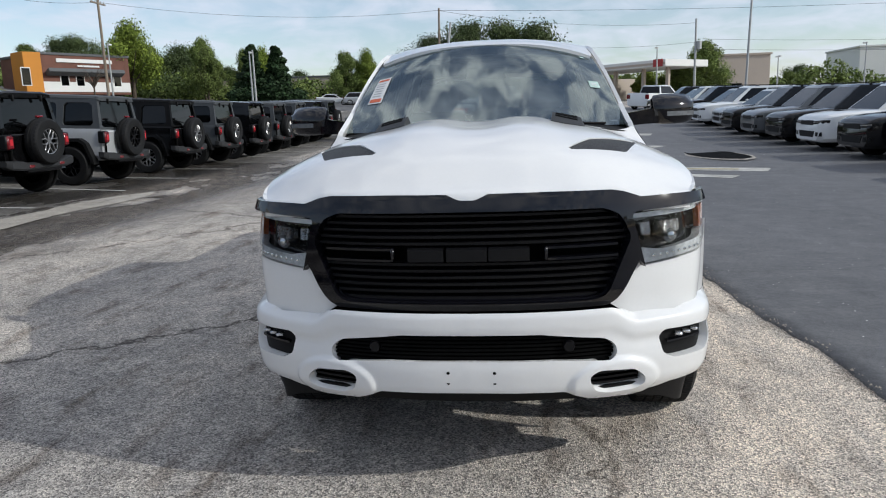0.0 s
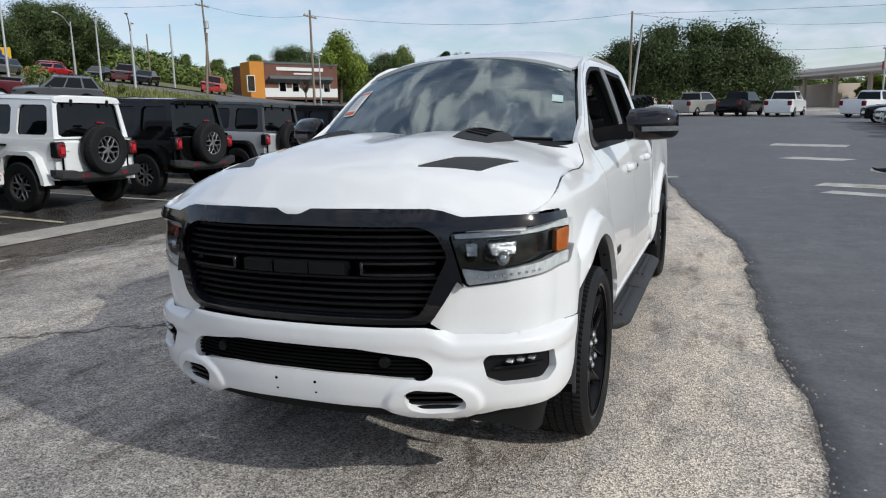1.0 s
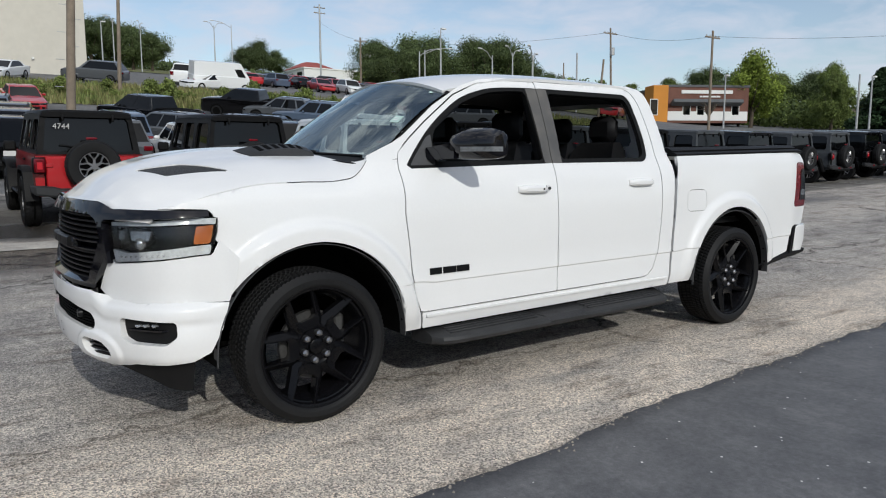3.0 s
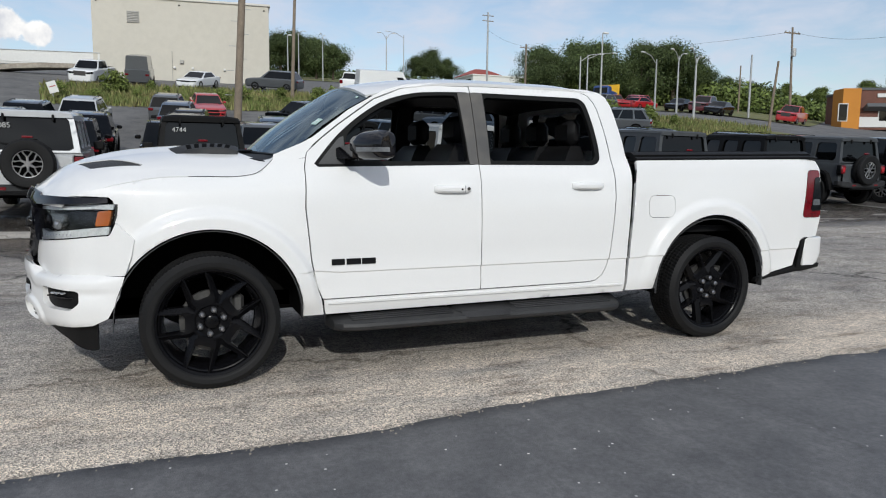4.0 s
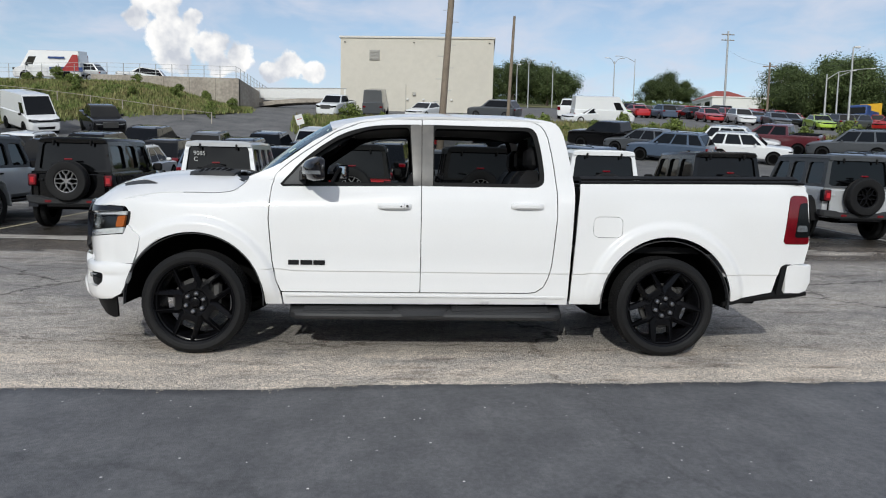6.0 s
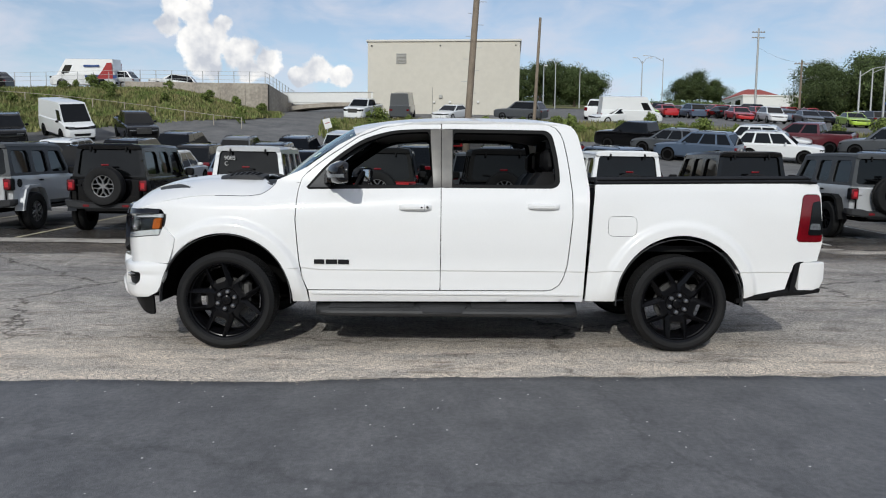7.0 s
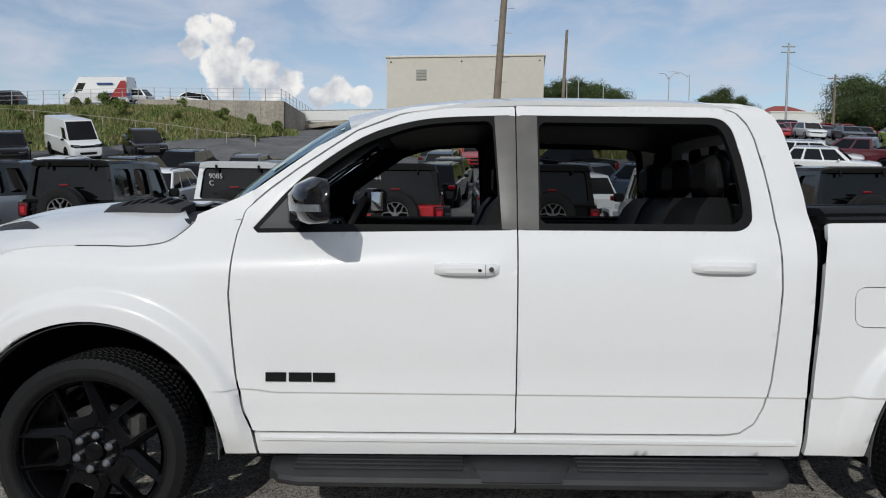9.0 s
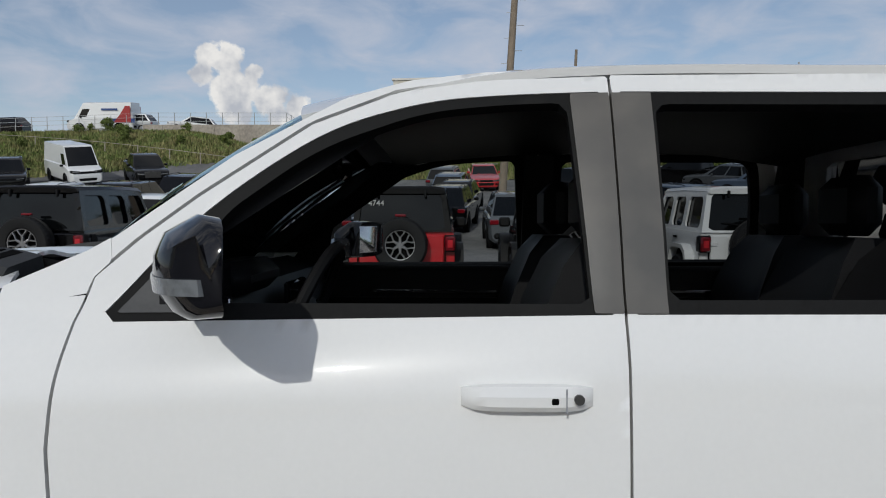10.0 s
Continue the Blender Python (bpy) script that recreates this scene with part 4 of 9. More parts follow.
def side_x(y, z):
    x = wall_low(z)
    x = x - 0.045 * np.clip((1.7 - y) / 1.1, 0, 1.2) * smooth(1.15, 1.36, z)
    bed = smooth(2.942, 2.962, y)
    bed = np.maximum(bed, 0.85 * smooth(2.78, 2.95, y) * (1 - smooth(1.20, 1.44, z)))
    x = x - 0.015 * np.clip((y - 2.84) / 0.10, 0, 1) ** 2 * (1 - bed)
    x = x * (1 - bed) + wall_bed(z) * bed
    x = x - 0.009 * (1 - smooth(-0.0035, 0.0035, z - crease(y))) * smooth(0.50, 0.58, y) * smooth(0.46, 0.60, z)
    plan = np.interp(y, [p[1] for p in NOSE], [p[0] for p in NOSE])
    x = np.where(y < -0.1, x + plan - 0.96 - 0.02 * smooth(-0.3, -0.6, y), x)
    x = x - 0.035 * smooth(4.55, 4.9, y)
    for cy, cz, r in ARCHES:
        d = np.hypot(y - cy, z - cz) - r
        x = x + ((0.044 if cy < 1 else 0.032) * (1 - smooth(0.070, 0.120, d)) * smooth(0.36, 0.62, z) + 0.010 * (1 - smooth(0.08, 0.32, d)) * smooth(0.45, 0.80, z)) * (0.2 + 0.8 * smooth(-0.46, -0.22, y))
    x = x - 0.026 * smooth(1.15, 1.262, z) ** 2 * smooth(-0.55, -0.40, y) * (1 - smooth(0.2, 0.42, y))
    return x


def side(y, z):
    return side_x(y, z), y, z


front_door_outer = [(0.586, 1.312), (0.574, 1.07), (0.604, 0.75), (0.635, 0.60), (0.668, 0.515), (1.7265, 0.518), (1.7285, 1.858), (1.45, 1.850), (1.25, 1.820), (1.06, 1.745), (0.82, 1.580), (0.70, 1.487), (0.608, 1.405)]
rear_door_outer = [(1.7325, 0.518), (2.57, 0.522), (2.63, 0.53), (2.69, 0.57), (2.725, 0.64), (2.75, 0.74), (2.785, 1.11), (2.784, 1.33), (2.772, 1.45), (2.752, 1.60), (2.728, 1.73), (2.705, 1.79), (2.665, 1.838), (2.60, 1.86), (2.50, 1.866), (1.7345, 1.861)]
front_trim_outer = fillet([(0.626, 1.313), (0.80, 1.517), (0.955, 1.642), (1.12, 1.745), (1.33, 1.802), (1.50, 1.814), (1.7265, 1.820), (1.7255, 1.336)], [0.02, 0.1, 0.1, 0.1, 0.1, 0.1, 0, 0])
rear_trim_outer = fillet([(1.7355, 1.336), (1.7365, 1.820), (2.632, 1.818), (2.670, 1.66), (2.692, 1.47), (2.692, 1.375), (2.640, 1.340)], [0, 0, 0.07, 0.1, 0.08, 0.04, 0.04])
front_glass = fillet([(0.845, 1.352), (0.848, 1.520), (1.08, 1.692), (1.32, 1.775), (1.50, 1.790), (1.632, 1.794), (1.662, 1.356)], [0.02, 0.08, 0.1, 0.08, 0.04, 0.03, 0.02])
rear_glass = fillet([(1.826, 1.364), (1.830, 1.790), (2.600, 1.788), (2.636, 1.64), (2.656, 1.47), (2.656, 1.398), (2.620, 1.368)], [0.02, 0.03, 0.06, 0.1, 0.06, 0.03, 0.03])

seam_z = curve([(-0.985, 1.150), (-0.80, 1.150), (-0.70, 1.155), (-0.60, 1.179), (-0.5, 1.202), (-0.25, 1.249), (0.0, 1.258), (0.22, 1.262), (0.30, 1.279), (0.36, 1.32), (0.42, 1.385)])
seam_pts = [(float(y), float(seam_z(y)) - 0.006) for y in np.concatenate([np.linspace(-0.70, 0.2, 13), np.linspace(0.24, 0.40, 6)])]
fender = [(-0.432, 0.712), (-0.396, 0.82), (-0.380, 0.912), (-0.470, 1.004), (-0.466, 1.112), (-0.49, 1.142), (-0.60, 1.148)] + seam_pts + [(0.405, 1.385), (0.50, 1.426), (0.585, 1.462), (0.632, 1.489), (0.640, 1.440), (0.602, 1.402), (0.580, 1.312), (0.566, 1.07), (0.596, 0.75), (0.627, 0.60), (0.660, 0.513), (0.675, 0.415), (0.0, 0.415)]
both("front_fender", trimmed(side, (-0.72, 0.70, 0.40, 1.52), 0.015, keep_one(fender, discs=[ARCHES[0]]), 0.025, rows=CREASE_ROWS), WHITE, truck, "white front fender with flared arch", sharp=60)
fd_l, fd_r = both("front_door", trimmed(side, (0.56, 1.74, 0.50, 1.87), 0.018, keep_one(front_door_outer, front_trim_outer), 0.03, rows=CREASE_ROWS), WHITE, truck, "white front door", sharp=60)
rd_l, rd_r = both("rear_door", trimmed(side, (1.72, 2.81, 0.50, 1.89), 0.018, keep_one(rear_door_outer, rear_trim_outer), 0.03, rows=CREASE_ROWS), WHITE, truck, "white rear door", sharp=60)


def trim_side(off):
    return lambda y, z: (side_x(y, z) + off, y, z)


def two(name, shape, mat, parents, label=""):
    a, b = both(name, shape, mat, truck, label)
    a.parent, b.parent = parents
    return a, b


two("window_trim", trimmed(trim_side(-0.004), (0.62, 1.74, 1.30, 1.84), 0.014, keep_one(front_trim_outer, front_glass), 0.03), TRIM_BLACK, (fd_l, fd_r), "black window trim")
two("window_trim", trimmed(trim_side(-0.004), (1.72, 2.72, 1.30, 1.84), 0.014, keep_one(rear_trim_outer, rear_glass), 0.03), TRIM_BLACK, (rd_l, rd_r), "black window trim")
# black pillar covers, their colour lightened to stand for reflected sun
two("pillar_cover", trimmed(trim_side(0.003), (1.60, 1.74, 1.33, 1.83), 0.014, keep_one([(1.668, 1.339), (1.7285, 1.339), (1.7285, 1.817), (1.640, 1.815)]), 0.02), PILLAR_SHEEN, (fd_l, fd_r), "sun-faded black pillar cover")
two("pillar_cover", trimmed(trim_side(0.003), (1.72, 1.85, 1.33, 1.83), 0.014, keep_one([(1.7335, 1.339), (1.818, 1.339), (1.822, 1.817), (1.7335, 1.817)]), 0.02), PILLAR_SHEEN, (rd_l, rd_r), "sun-faded black pillar cover")
# corner panel coloured grey for the sun it reflects
two("sail_panel", trimmed(trim_side(0.0), (0.64, 0.86, 1.32, 1.54), 0.012, keep_one(fillet([(0.668, 1.332), (0.838, 1.334), (0.840, 1.508), (0.806, 1.492)], 0.008)), 0.012), ARCH_GREY, (fd_l, fd_r), "dark grey corner panel behind the mirror")
for poly, box, glass, par, lab in ((front_glass, (0.84, 1.66, 1.33, 1.79), CLEAR_GLASS, fd_r, "lightly tinted side window"), (rear_glass, (1.78, 2.67, 1.34, 1.80), DARK_GLASS, rd_r, "dark tinted side window")):
    d = inside(poly)
    pane = trimmed(trim_side(-0.02), box, 0.05, lambda u, v, d=d: d(u, v) + 0.015)
    pane.v = [(-x, y, z) for x, y, z in pane.v]
    part("window_pane", pane, glass, par, lab)

cab_outline = [(0.41, 1.388), (0.585, 1.456), (0.65, 1.498), (0.89, 1.675), (1.13, 1.808), (1.28, 1.852), (1.45, 1.872), (1.8, 1.885), (2.5, 1.888), (2.69, 1.884), (2.775, 1.866), (2.825, 1.83), (2.855, 1.77), (2.882, 1.65), (2.910, 1.5), (2.928, 1.37), (2.885, 0.43), (0.685, 0.415), (0.675, 0.50), (0.60, 0.9), (0.595, 1.41)]
fender_in, cab_doors = inside(fender), keep_one(cab_outline, front_door_outer, rear_door_outer, grow=0.008)


def cab_keep(u, v):
    return np.minimum(cab_doors(u, v), -(fender_in(u, v) - 0.012))


both("cab_side", trimmed(lambda y, z: (side_x(y, z) - 0.004 * (1 - smooth(0.60, 0.66, y)), y, z), (0.40, 2.96, 0.40, 1.90), 0.018, cab_keep, 0.02, rows=CREASE_ROWS), WHITE, truck, "white cab frame, pillars and sill", sharp=60)

for sg in (-1, 1):
    sill = Shape().loft([[(sg * (float(side_x(np.array(y), np.array(0.49))) - 0.02), y, 0.476), (sg * (float(side_x(np.array(y), np.array(0.49))) + 0.010), y, 0.480), (sg * (float(side_x(np.array(y), np.array(0.49))) + 0.012), y, 0.492), (sg * (float(side_x(np.array(y), np.array(0.50))) - 0.02), y, 0.498)] for y in np.linspace(0.70, 2.86, 28)])
    part("sill_moulding", sill, WHITE, truck, "white ridge along the sill", sharp=30)

# door details
for par_l, par_r, y0, y1, zc in ((fd_l, fd_r, 1.395, 1.655, 1.180), (rd_l, rd_r, 2.425, 2.682, 1.198)):
    for sg, par in ((1, par_l), (-1, par_r)):
        x = float(side_x(np.array((y0 + y1) / 2), np.array(zc)))
        handle = Shape()
        n = 11
        rings = []
        for k in range(n):
            yy = y0 + (y1 - y0) * k / (n - 1)
            out = 0.036 * (1 - abs(2 * k / (n - 1) - 1) ** 6) + 0.006
            hh = 0.024 - 0.006 * abs(2 * k / (n - 1) - 1) ** 4
            rings.append([(sg * (x - 0.01), yy, zc - hh), (sg * (x + out * 0.7), yy, zc - hh), (sg * (x + out), yy, zc - hh * 0.5), (sg * (x + out), yy, zc + hh * 0.3), (sg * (x + out * 0.55), yy, zc + hh), (sg * (x - 0.01), yy, zc + hh)])
        handle.loft(rings)
        h = part("door_handle", handle, WHITE, par, "white door handle", sharp=30)
        if par in (fd_l, fd_r):
            b = Shape().box((sg * (x + 0.042), 1.576, zc - 0.001), (0.004, 0.014, 0.012), 0.002)
            part("touch_button", b, DARK, h)
            lock = Shape().lathe([(0, -0.004), (0.010, -0.004), (0.010, 0.004), (0, 0.004)], pose(sg * (x + 0.0415), 1.622, zc + 0.003), 14)
            part("key_lock", lock, STEEL, h)
            part("handle_joint", Shape().box((sg * (x + 0.0405), 1.598, zc), (0.004, 0.003, 0.046)), INK, h)
for par, sg in ((fd_l, 1), (fd_r, -1)):
    for y0, y1 in ((0.722, 0.803), (0.815, 0.905), (0.912, 1.0)):
        letters = trimmed(trim_side(0.008), (y0, y1, 0.722, 0.758), 0.012, lambda u, v: 1 + 0 * u, 0.01)
        if sg < 0:
            letters.v = [(-x, y, z) for x, y, z in letters.v]
        part("badge_block", letters, SATIN_BLACK, par, "plain raised black badge block")

# hood: from the nose to the cowl
hood_mid = curve([(-0.985, 1.175), (-0.945, 1.204), (-0.88, 1.248), (-0.74, 1.312), (-0.46, 1.386), (-0.13, 1.422), (0.2, 1.428), (0.45, 1.435)])
edge_y = np.linspace(-0.70, 0.42, 29)
edge_w = side_x(edge_y, seam_z(edge_y) - 0.004) - 0.005
hood_edge = curve([(-1.0, 0.42), (-0.985, 0.45), (-0.93, 0.60), (-0.87, 0.72), (-0.80, 0.785), (-0.75, float(edge_w[0]) - 0.012)] + [(float(a), float(b)) for a, b in zip(edge_y, edge_w)])


turn_x = np.linspace(0, 0.95, 60)
turn_slope = np.gradient(np.interp(turn_x, [p[0] for p in NOSE], [p[1] for p in NOSE]), turn_x)
turn_slope = np.convolve(np.pad(turn_slope, 3, mode="edge"), np.ones(7) / 7, mode="valid")


def hood_margin(x, off=0.0):
    """Distance of the hood's leading edge behind the nose plan, along y."""
    return (0.082 - 0.024 * smooth(0.53, 0.64, x) - off) * np.sqrt(1 + np.interp(x, turn_x, turn_slope) ** 2)


def hood_z(x, y):
    w = np.clip(np.abs(x) / hood_edge(y), 0, 1)
    z = seam_z(y) + (hood_mid(y) - seam_z(y)) * (1 - w**2.7)
    z = z + 0.016 * (1 - smooth(0.25, 0.42, np.abs(x))) * smooth(-0.9, -0.45, y)
    z = z - 0.02 * (1 - smooth(0.02, 0.2, np.abs(x))) * smooth(-0.75, -0.2, y)
    # the leading edge rolls down to the grille and the lamps
    back = y - np.interp(np.abs(x), [p[0] for p in NOSE], [p[1] for p in NOSE]) - hood_margin(np.abs(x))
    lip = 1.1775 - 0.0325 * smooth(0.53, 0.64, np.abs(x))
    return np.minimum(z, lip + np.maximum(z - lip, 0) * (1 - (1 - np.clip(back / 0.20, 0, 1)) ** 2.4)) - 2.5 * np.maximum(-back, 0)


vent_l = fillet([(0.362, -0.69), (0.605, -0.595), (0.700, -0.295), (0.472, -0.495)], 0.012)


def hood_keep(w, y):
    x = np.abs(w) * hood_edge(y)
    r = np.minimum(1.0 - np.abs(w), 1.0) * 0.85
    r = np.minimum(r, y - np.interp(x, [p[0] for p in NOSE], [p[1] for p in NOSE]) - hood_margin(x, 0.018))
    back = 0.15 + 0.30 * (x / 0.85) ** 2
    r = np.minimum(r, back - y)
    return np.minimum(r, -vent_d(x, y))


vent_d = inside(vent_l)
part("hood", trimmed(lambda w, y: (w * hood_edge(y), y, hood_z(w * hood_edge(y), y)), (-1, 1, -1.0, 0.45), 0.011, hood_keep, 0.012), WHITE, truck, "white hood with a raised centre", sharp=70)
for sg in (-1, 1):
    scoop = part("hood_vent", trimmed(lambda x, y: (x, y, hood_z(x, y) - 0.005), tuple(sorted((sg * 0.345, sg * 0.72))) + (-0.71, -0.27), 0.015, lambda x, y: vent_d(np.abs(x), y) + 0.008, 0.01), VENT_MESH, truck, "dark mesh hood vent")
for sg in (-1, 1):
    seam = [(sg * (float(side_x(np.array(y), np.array(float(seam_z(y)) - 0.002))) + 0.0005), float(y), float(seam_z(y)) - 0.002) for y in np.concatenate([np.linspace(-0.08, 0.2, 8), np.linspace(0.24, 0.40, 7)])]
    part("hood_gap", Shape().tube(seam, 0.0015, 6), DARK, truck, "thin dark gap along the hood edge")
# cowl, wipers, raised black cowl vents
cowl = Shape()
cowl.loft([[(x, 0.13 + 0.30 * (x / 0.85) ** 2, 1.385 - 0.05 * (abs(x) / 0.8) ** 3), (x, 0.40 + 0.22 * (x / 0.85) ** 2, 1.40 - 0.03 * (abs(x) / 0.8) ** 3), (x, 0.40 + 0.22 * (x / 0.85) ** 2, 1.34), (x, 0.12 + 0.30 * (x / 0.85) ** 2, 1.32)] for x in np.linspace(-0.80, 0.80, 25)])
part("cowl", cowl, MATTE_BLACK, truck, "black plastic cowl below the windscreen")
for sg in (-1, 1):
    def vent_top(t, u, sg=sg):
        """Point on the vent's flat top: t from front to rear, u from inner to outer edge."""
        xa, ya, xb, yb = 0.325 + 0.035 * t, -0.17 + 0.42 * t, 0.490 + 0.02 * t, -0.13 + 0.36 * t
        za, zb_ = (float(hood_z(np.array(x), np.array(min(y, 0.17)))) for x, y in ((xa, ya), (xb, yb)))
        up = 0.036 * math.sin(min(t * 1.6, 1) * math.pi / 2) * (1 - 0.5 * max(0, t - 0.8) / 0.2) + 0.002
        return sg * (xa + (xb - xa) * u), ya + (yb - ya) * u, za + (zb_ - za) * u, up

    rings = []
    for t in np.linspace(0, 1, 9):
        (x0, y0, z0, up), (x1, y1, z1, _) = vent_top(t, 0), vent_top(t, 1)
        (xi, yi, zi, _), (xo, yo, zo, _) = vent_top(t, 0.06), vent_top(t, 0.90)
        rings.append([(x0, y0, z0 - 0.02), (xi, yi, zi + up), (xo, yo, zo + up), (x1, y1, z1 + 0.3 * up), (x1, y1, z1 - 0.02)])
    hv = part("cowl_vent", Shape().loft(rings), BUMPER_GREY, truck, "raised black vent at the rear of the hood", sharp=30)
    for k in range(6):
        t = 0.26 + 0.118 * k
        corners = [vent_top(t + dt, u) for dt, u in ((-0.030, 0.16), (-0.062, 0.80), (0.008, 0.80), (0.040, 0.16))]
        part("vent_slot", Shape().loft([[(x, y, z + up + dz) for x, y, z, up in corners] for dz in (-0.008, 0.0015)]), DARK, hv)
    w = Shape()
    w.tube([(sg * 0.05 - 0.1, 0.30, 1.405), (sg * 0.05 + 0.25, 0.34, 1.402), (sg * 0.05 + 0.60, 0.45, 1.385)], 0.008, 6)
    w.tube([(sg * 0.05 - 0.1, 0.22, 1.39), (sg * 0.05 + 0.1, 0.26, 1.412), (sg * 0.05 + 0.25, 0.34, 1.41)], 0.010, 6)
    part("wiper", w, SATIN_BLACK, truck, "black windscreen wiper")


def screen(w, t):
    yb, zb, xb = 0.30 + 0.20 * w**2, 1.375 - 0.0 * w, 0.765 * w
    yt, zt, xt = 0.965 + 0.07 * w**2, 1.862 - 0.105 * w**2, 0.645 * w
    bow = 4 * t * (1 - t)
    return xb + (xt - xb) * t, yb + (yt - yb) * t - 0.018 * bow, zb + (zt - zb) * t + 0.022 * bow


ws = part("windscreen", trimmed(screen, (-1, 1, 0, 1), 0.05, lambda w, t: 1 + 0 * w), WINDSCREEN, truck, "tinted windscreen reflecting clouds")
band = Shape()
for (w0, w1, t0, t1) in ((-1, 1, 0.0, 0.05), (-1, 1, 0.965, 1.0), (-1.0, -0.965, 0.05, 0.965), (0.965, 1.0, 0.05, 0.965), (-0.12, 0.12, 0.86, 0.965)):
    W, T = np.meshgrid(np.linspace(w0, w1, 15), np.linspace(t0, t1, 4), indexing="ij")
    x, y, z = screen(W, T)
    vs = np.stack([x, y + 0.006, z - 0.006], -1).reshape(-1, 3)
    band.add(vs, [(i * 4 + j, (i + 1) * 4 + j, (i + 1) * 4 + j + 1, i * 4 + j + 1) for i in range(14) for j in range(3)])
part("screen_border", band, DARK, ws, "black printed glass border")


def on_screen(name, w0, w1, t0, t1, mat, label="", d=0.004, skew=0.0, parent=None):
    W, T = np.meshgrid(np.linspace(w0, w1, 4), np.linspace(t0, t1, 4), indexing="ij")
    x, y, z = screen(W + skew * (T - t0) / max(t1 - t0, 1e-6), T)
    vs = np.stack([x, y - d * 0.6, z + d * 0.8], -1).reshape(-1, 3)
    return part(name, Shape().add(vs, [(i * 4 + j, (i + 1) * 4 + j, (i + 1) * 4 + j + 1, i * 4 + j + 1) for i in range(3) for j in range(3)]), mat, parent or ws, label)


st = on_screen("window_sticker", -0.915, -0.80, 0.33, 0.69, PAPER, "white paper window sticker", skew=0.0)
on_screen("sticker_print", -0.905, -0.81, 0.345, 0.39, ORANGE_PRINT, "orange printed band", 0.006, 0.0, st)
on_screen("sticker_print", -0.905, -0.81, 0.64, 0.67, ORANGE_PRINT, "orange printed band", 0.006, 0.0, st)
for k in range(6):
    on_screen("sticker_print", -0.90, -0.83, 0.42 + 0.035 * k, 0.43 + 0.035 * k, INK, "", 0.006, 0.0, st)
gs = on_screen("inspection_sticker", 0.835, 0.915, 0.44, 0.53, GREEN_FILM, "pale green windscreen sticker")
on_screen("sticker_print", 0.85, 0.895, 0.465, 0.475, PAPER, "", 0.006, 0.0, gs)
on_screen("sticker_print", 0.85, 0.895, 0.49, 0.50, PAPER, "", 0.006, 0.0, gs)
on_screen("inspection_sticker", 0.86, 0.90, 0.93, 0.955, GREEN_FILM, "small pale windscreen sticker")

# roof and rear of the cab
roof_mid = curve([(0.90, 1.844), (1.0, 1.873), (1.2, 1.909), (1.6, 1.944), (2.2, 1.951), (2.6, 1.939), (2.74, 1.916), (2.82, 1.873), (2.87, 1.79)])
part("roof", trimmed(lambda x, y: (x, y, roof_mid(y) - (0.066 + 0.050 * (1 - smooth(0.95, 1.6, y))) * np.clip(np.abs(x) / 0.655, 0, 1.1) ** 2.6), (-0.67, 0.67, 0.93, 2.88), 0.03, lambda x, y: np.minimum(np.minimum(0.662 - np.abs(x) - 0.03 * (1 - smooth(1.0, 1.3, y)), y - (0.955 + 0.07 * (x / 0.65) ** 2)), 2.862 - 0.05 * (x / 0.65) ** 4 - y), 0.02), WHITE, truck, "white roof", sharp=60)
headliner = Shape()
headliner.loft([[(x, yy, zc - 0.03 * (abs(x) / 0.6) ** 3) for x in np.linspace(-0.58, 0.58, 9)] + [(x, yy, zc + 0.03 - 0.03 * (abs(x) / 0.6) ** 3) for x in np.linspace(0.58, -0.58, 9)] for yy, zc in ((1.14, 1.775), (1.3, 1.80), (1.6, 1.825), (2.0, 1.835), (2.4, 1.825), (2.70, 1.78))])
part("headliner", headliner, CABIN, truck, "black headliner")


def rear_place(x, z):
    return -x, 2.925 - 0.085 * smooth(1.35, 1.95, z) - 0.05 * (np.abs(x) / 0.7) ** 4, z


rear_hole = fillet([(-0.55, 1.45), (0.55, 1.45), (0.50, 1.76), (-0.50, 1.76)], 0.05)
part("cab_back", trimmed(rear_place, (-0.87, 0.87, 0.9, 1.88), 0.03, keep_one([(-0.84, 0.95), (0.84, 0.95), (0.84, 1.33), (0.64, 1.86), (-0.64, 1.86), (-0.84, 1.33)], rear_hole), 0.02), WHITE, truck, "white rear wall of the cab")
part("rear_window", trimmed(rear_place, (-0.57, 0.57, 1.43, 1.78), 0.05, lambda x, z: 1 + 0 * x), DARK_GLASS, truck, "dark tinted rear window")

# bed
tail_poly = fillet([(4.655, 1.318), (4.80, 1.318), (4.83, 0.935), (4.605, 0.938)], 0.03)
fuel_poly = fillet([(3.075, 1.125), (3.30, 1.125), (3.30, 0.968), (3.075, 0.968)], 0.045)
bed_poly = [(2.966, 1.378), (4.70, 1.408), (4.77, 1.39), (4.81, 1.33), (4.835, 0.93), (4.80, 0.78), (4.60, 0.765), (4.535, 0.55), (4.28, 0.50), (4.12, 0.44), (3.06, 0.435), (2.905, 0.435)]
both("bed_side", trimmed(side, (2.89, 4.86, 0.42, 1.43), 0.018, keep_one(bed_poly, tail_poly, fuel_poly, discs=[ARCHES[1]], grow=0.0035), 0.025, rows=CREASE_ROWS), WHITE, truck, "white bed side with flared arch", sharp=60)
fuel = trimmed(side, (3.06, 3.32, 0.95, 1.14), 0.012, keep_one(fuel_poly), 0.01)
part("fuel_door", fuel, WHITE, truck, "white fuel filler door")
other = trimmed(side, (3.06, 3.32, 0.95, 1.14), 0.012, keep_one(fillet([(3.070, 1.130), (3.305, 1.130), (3.305, 0.963), (3.070, 0.963)], 0.045)), 0.01)
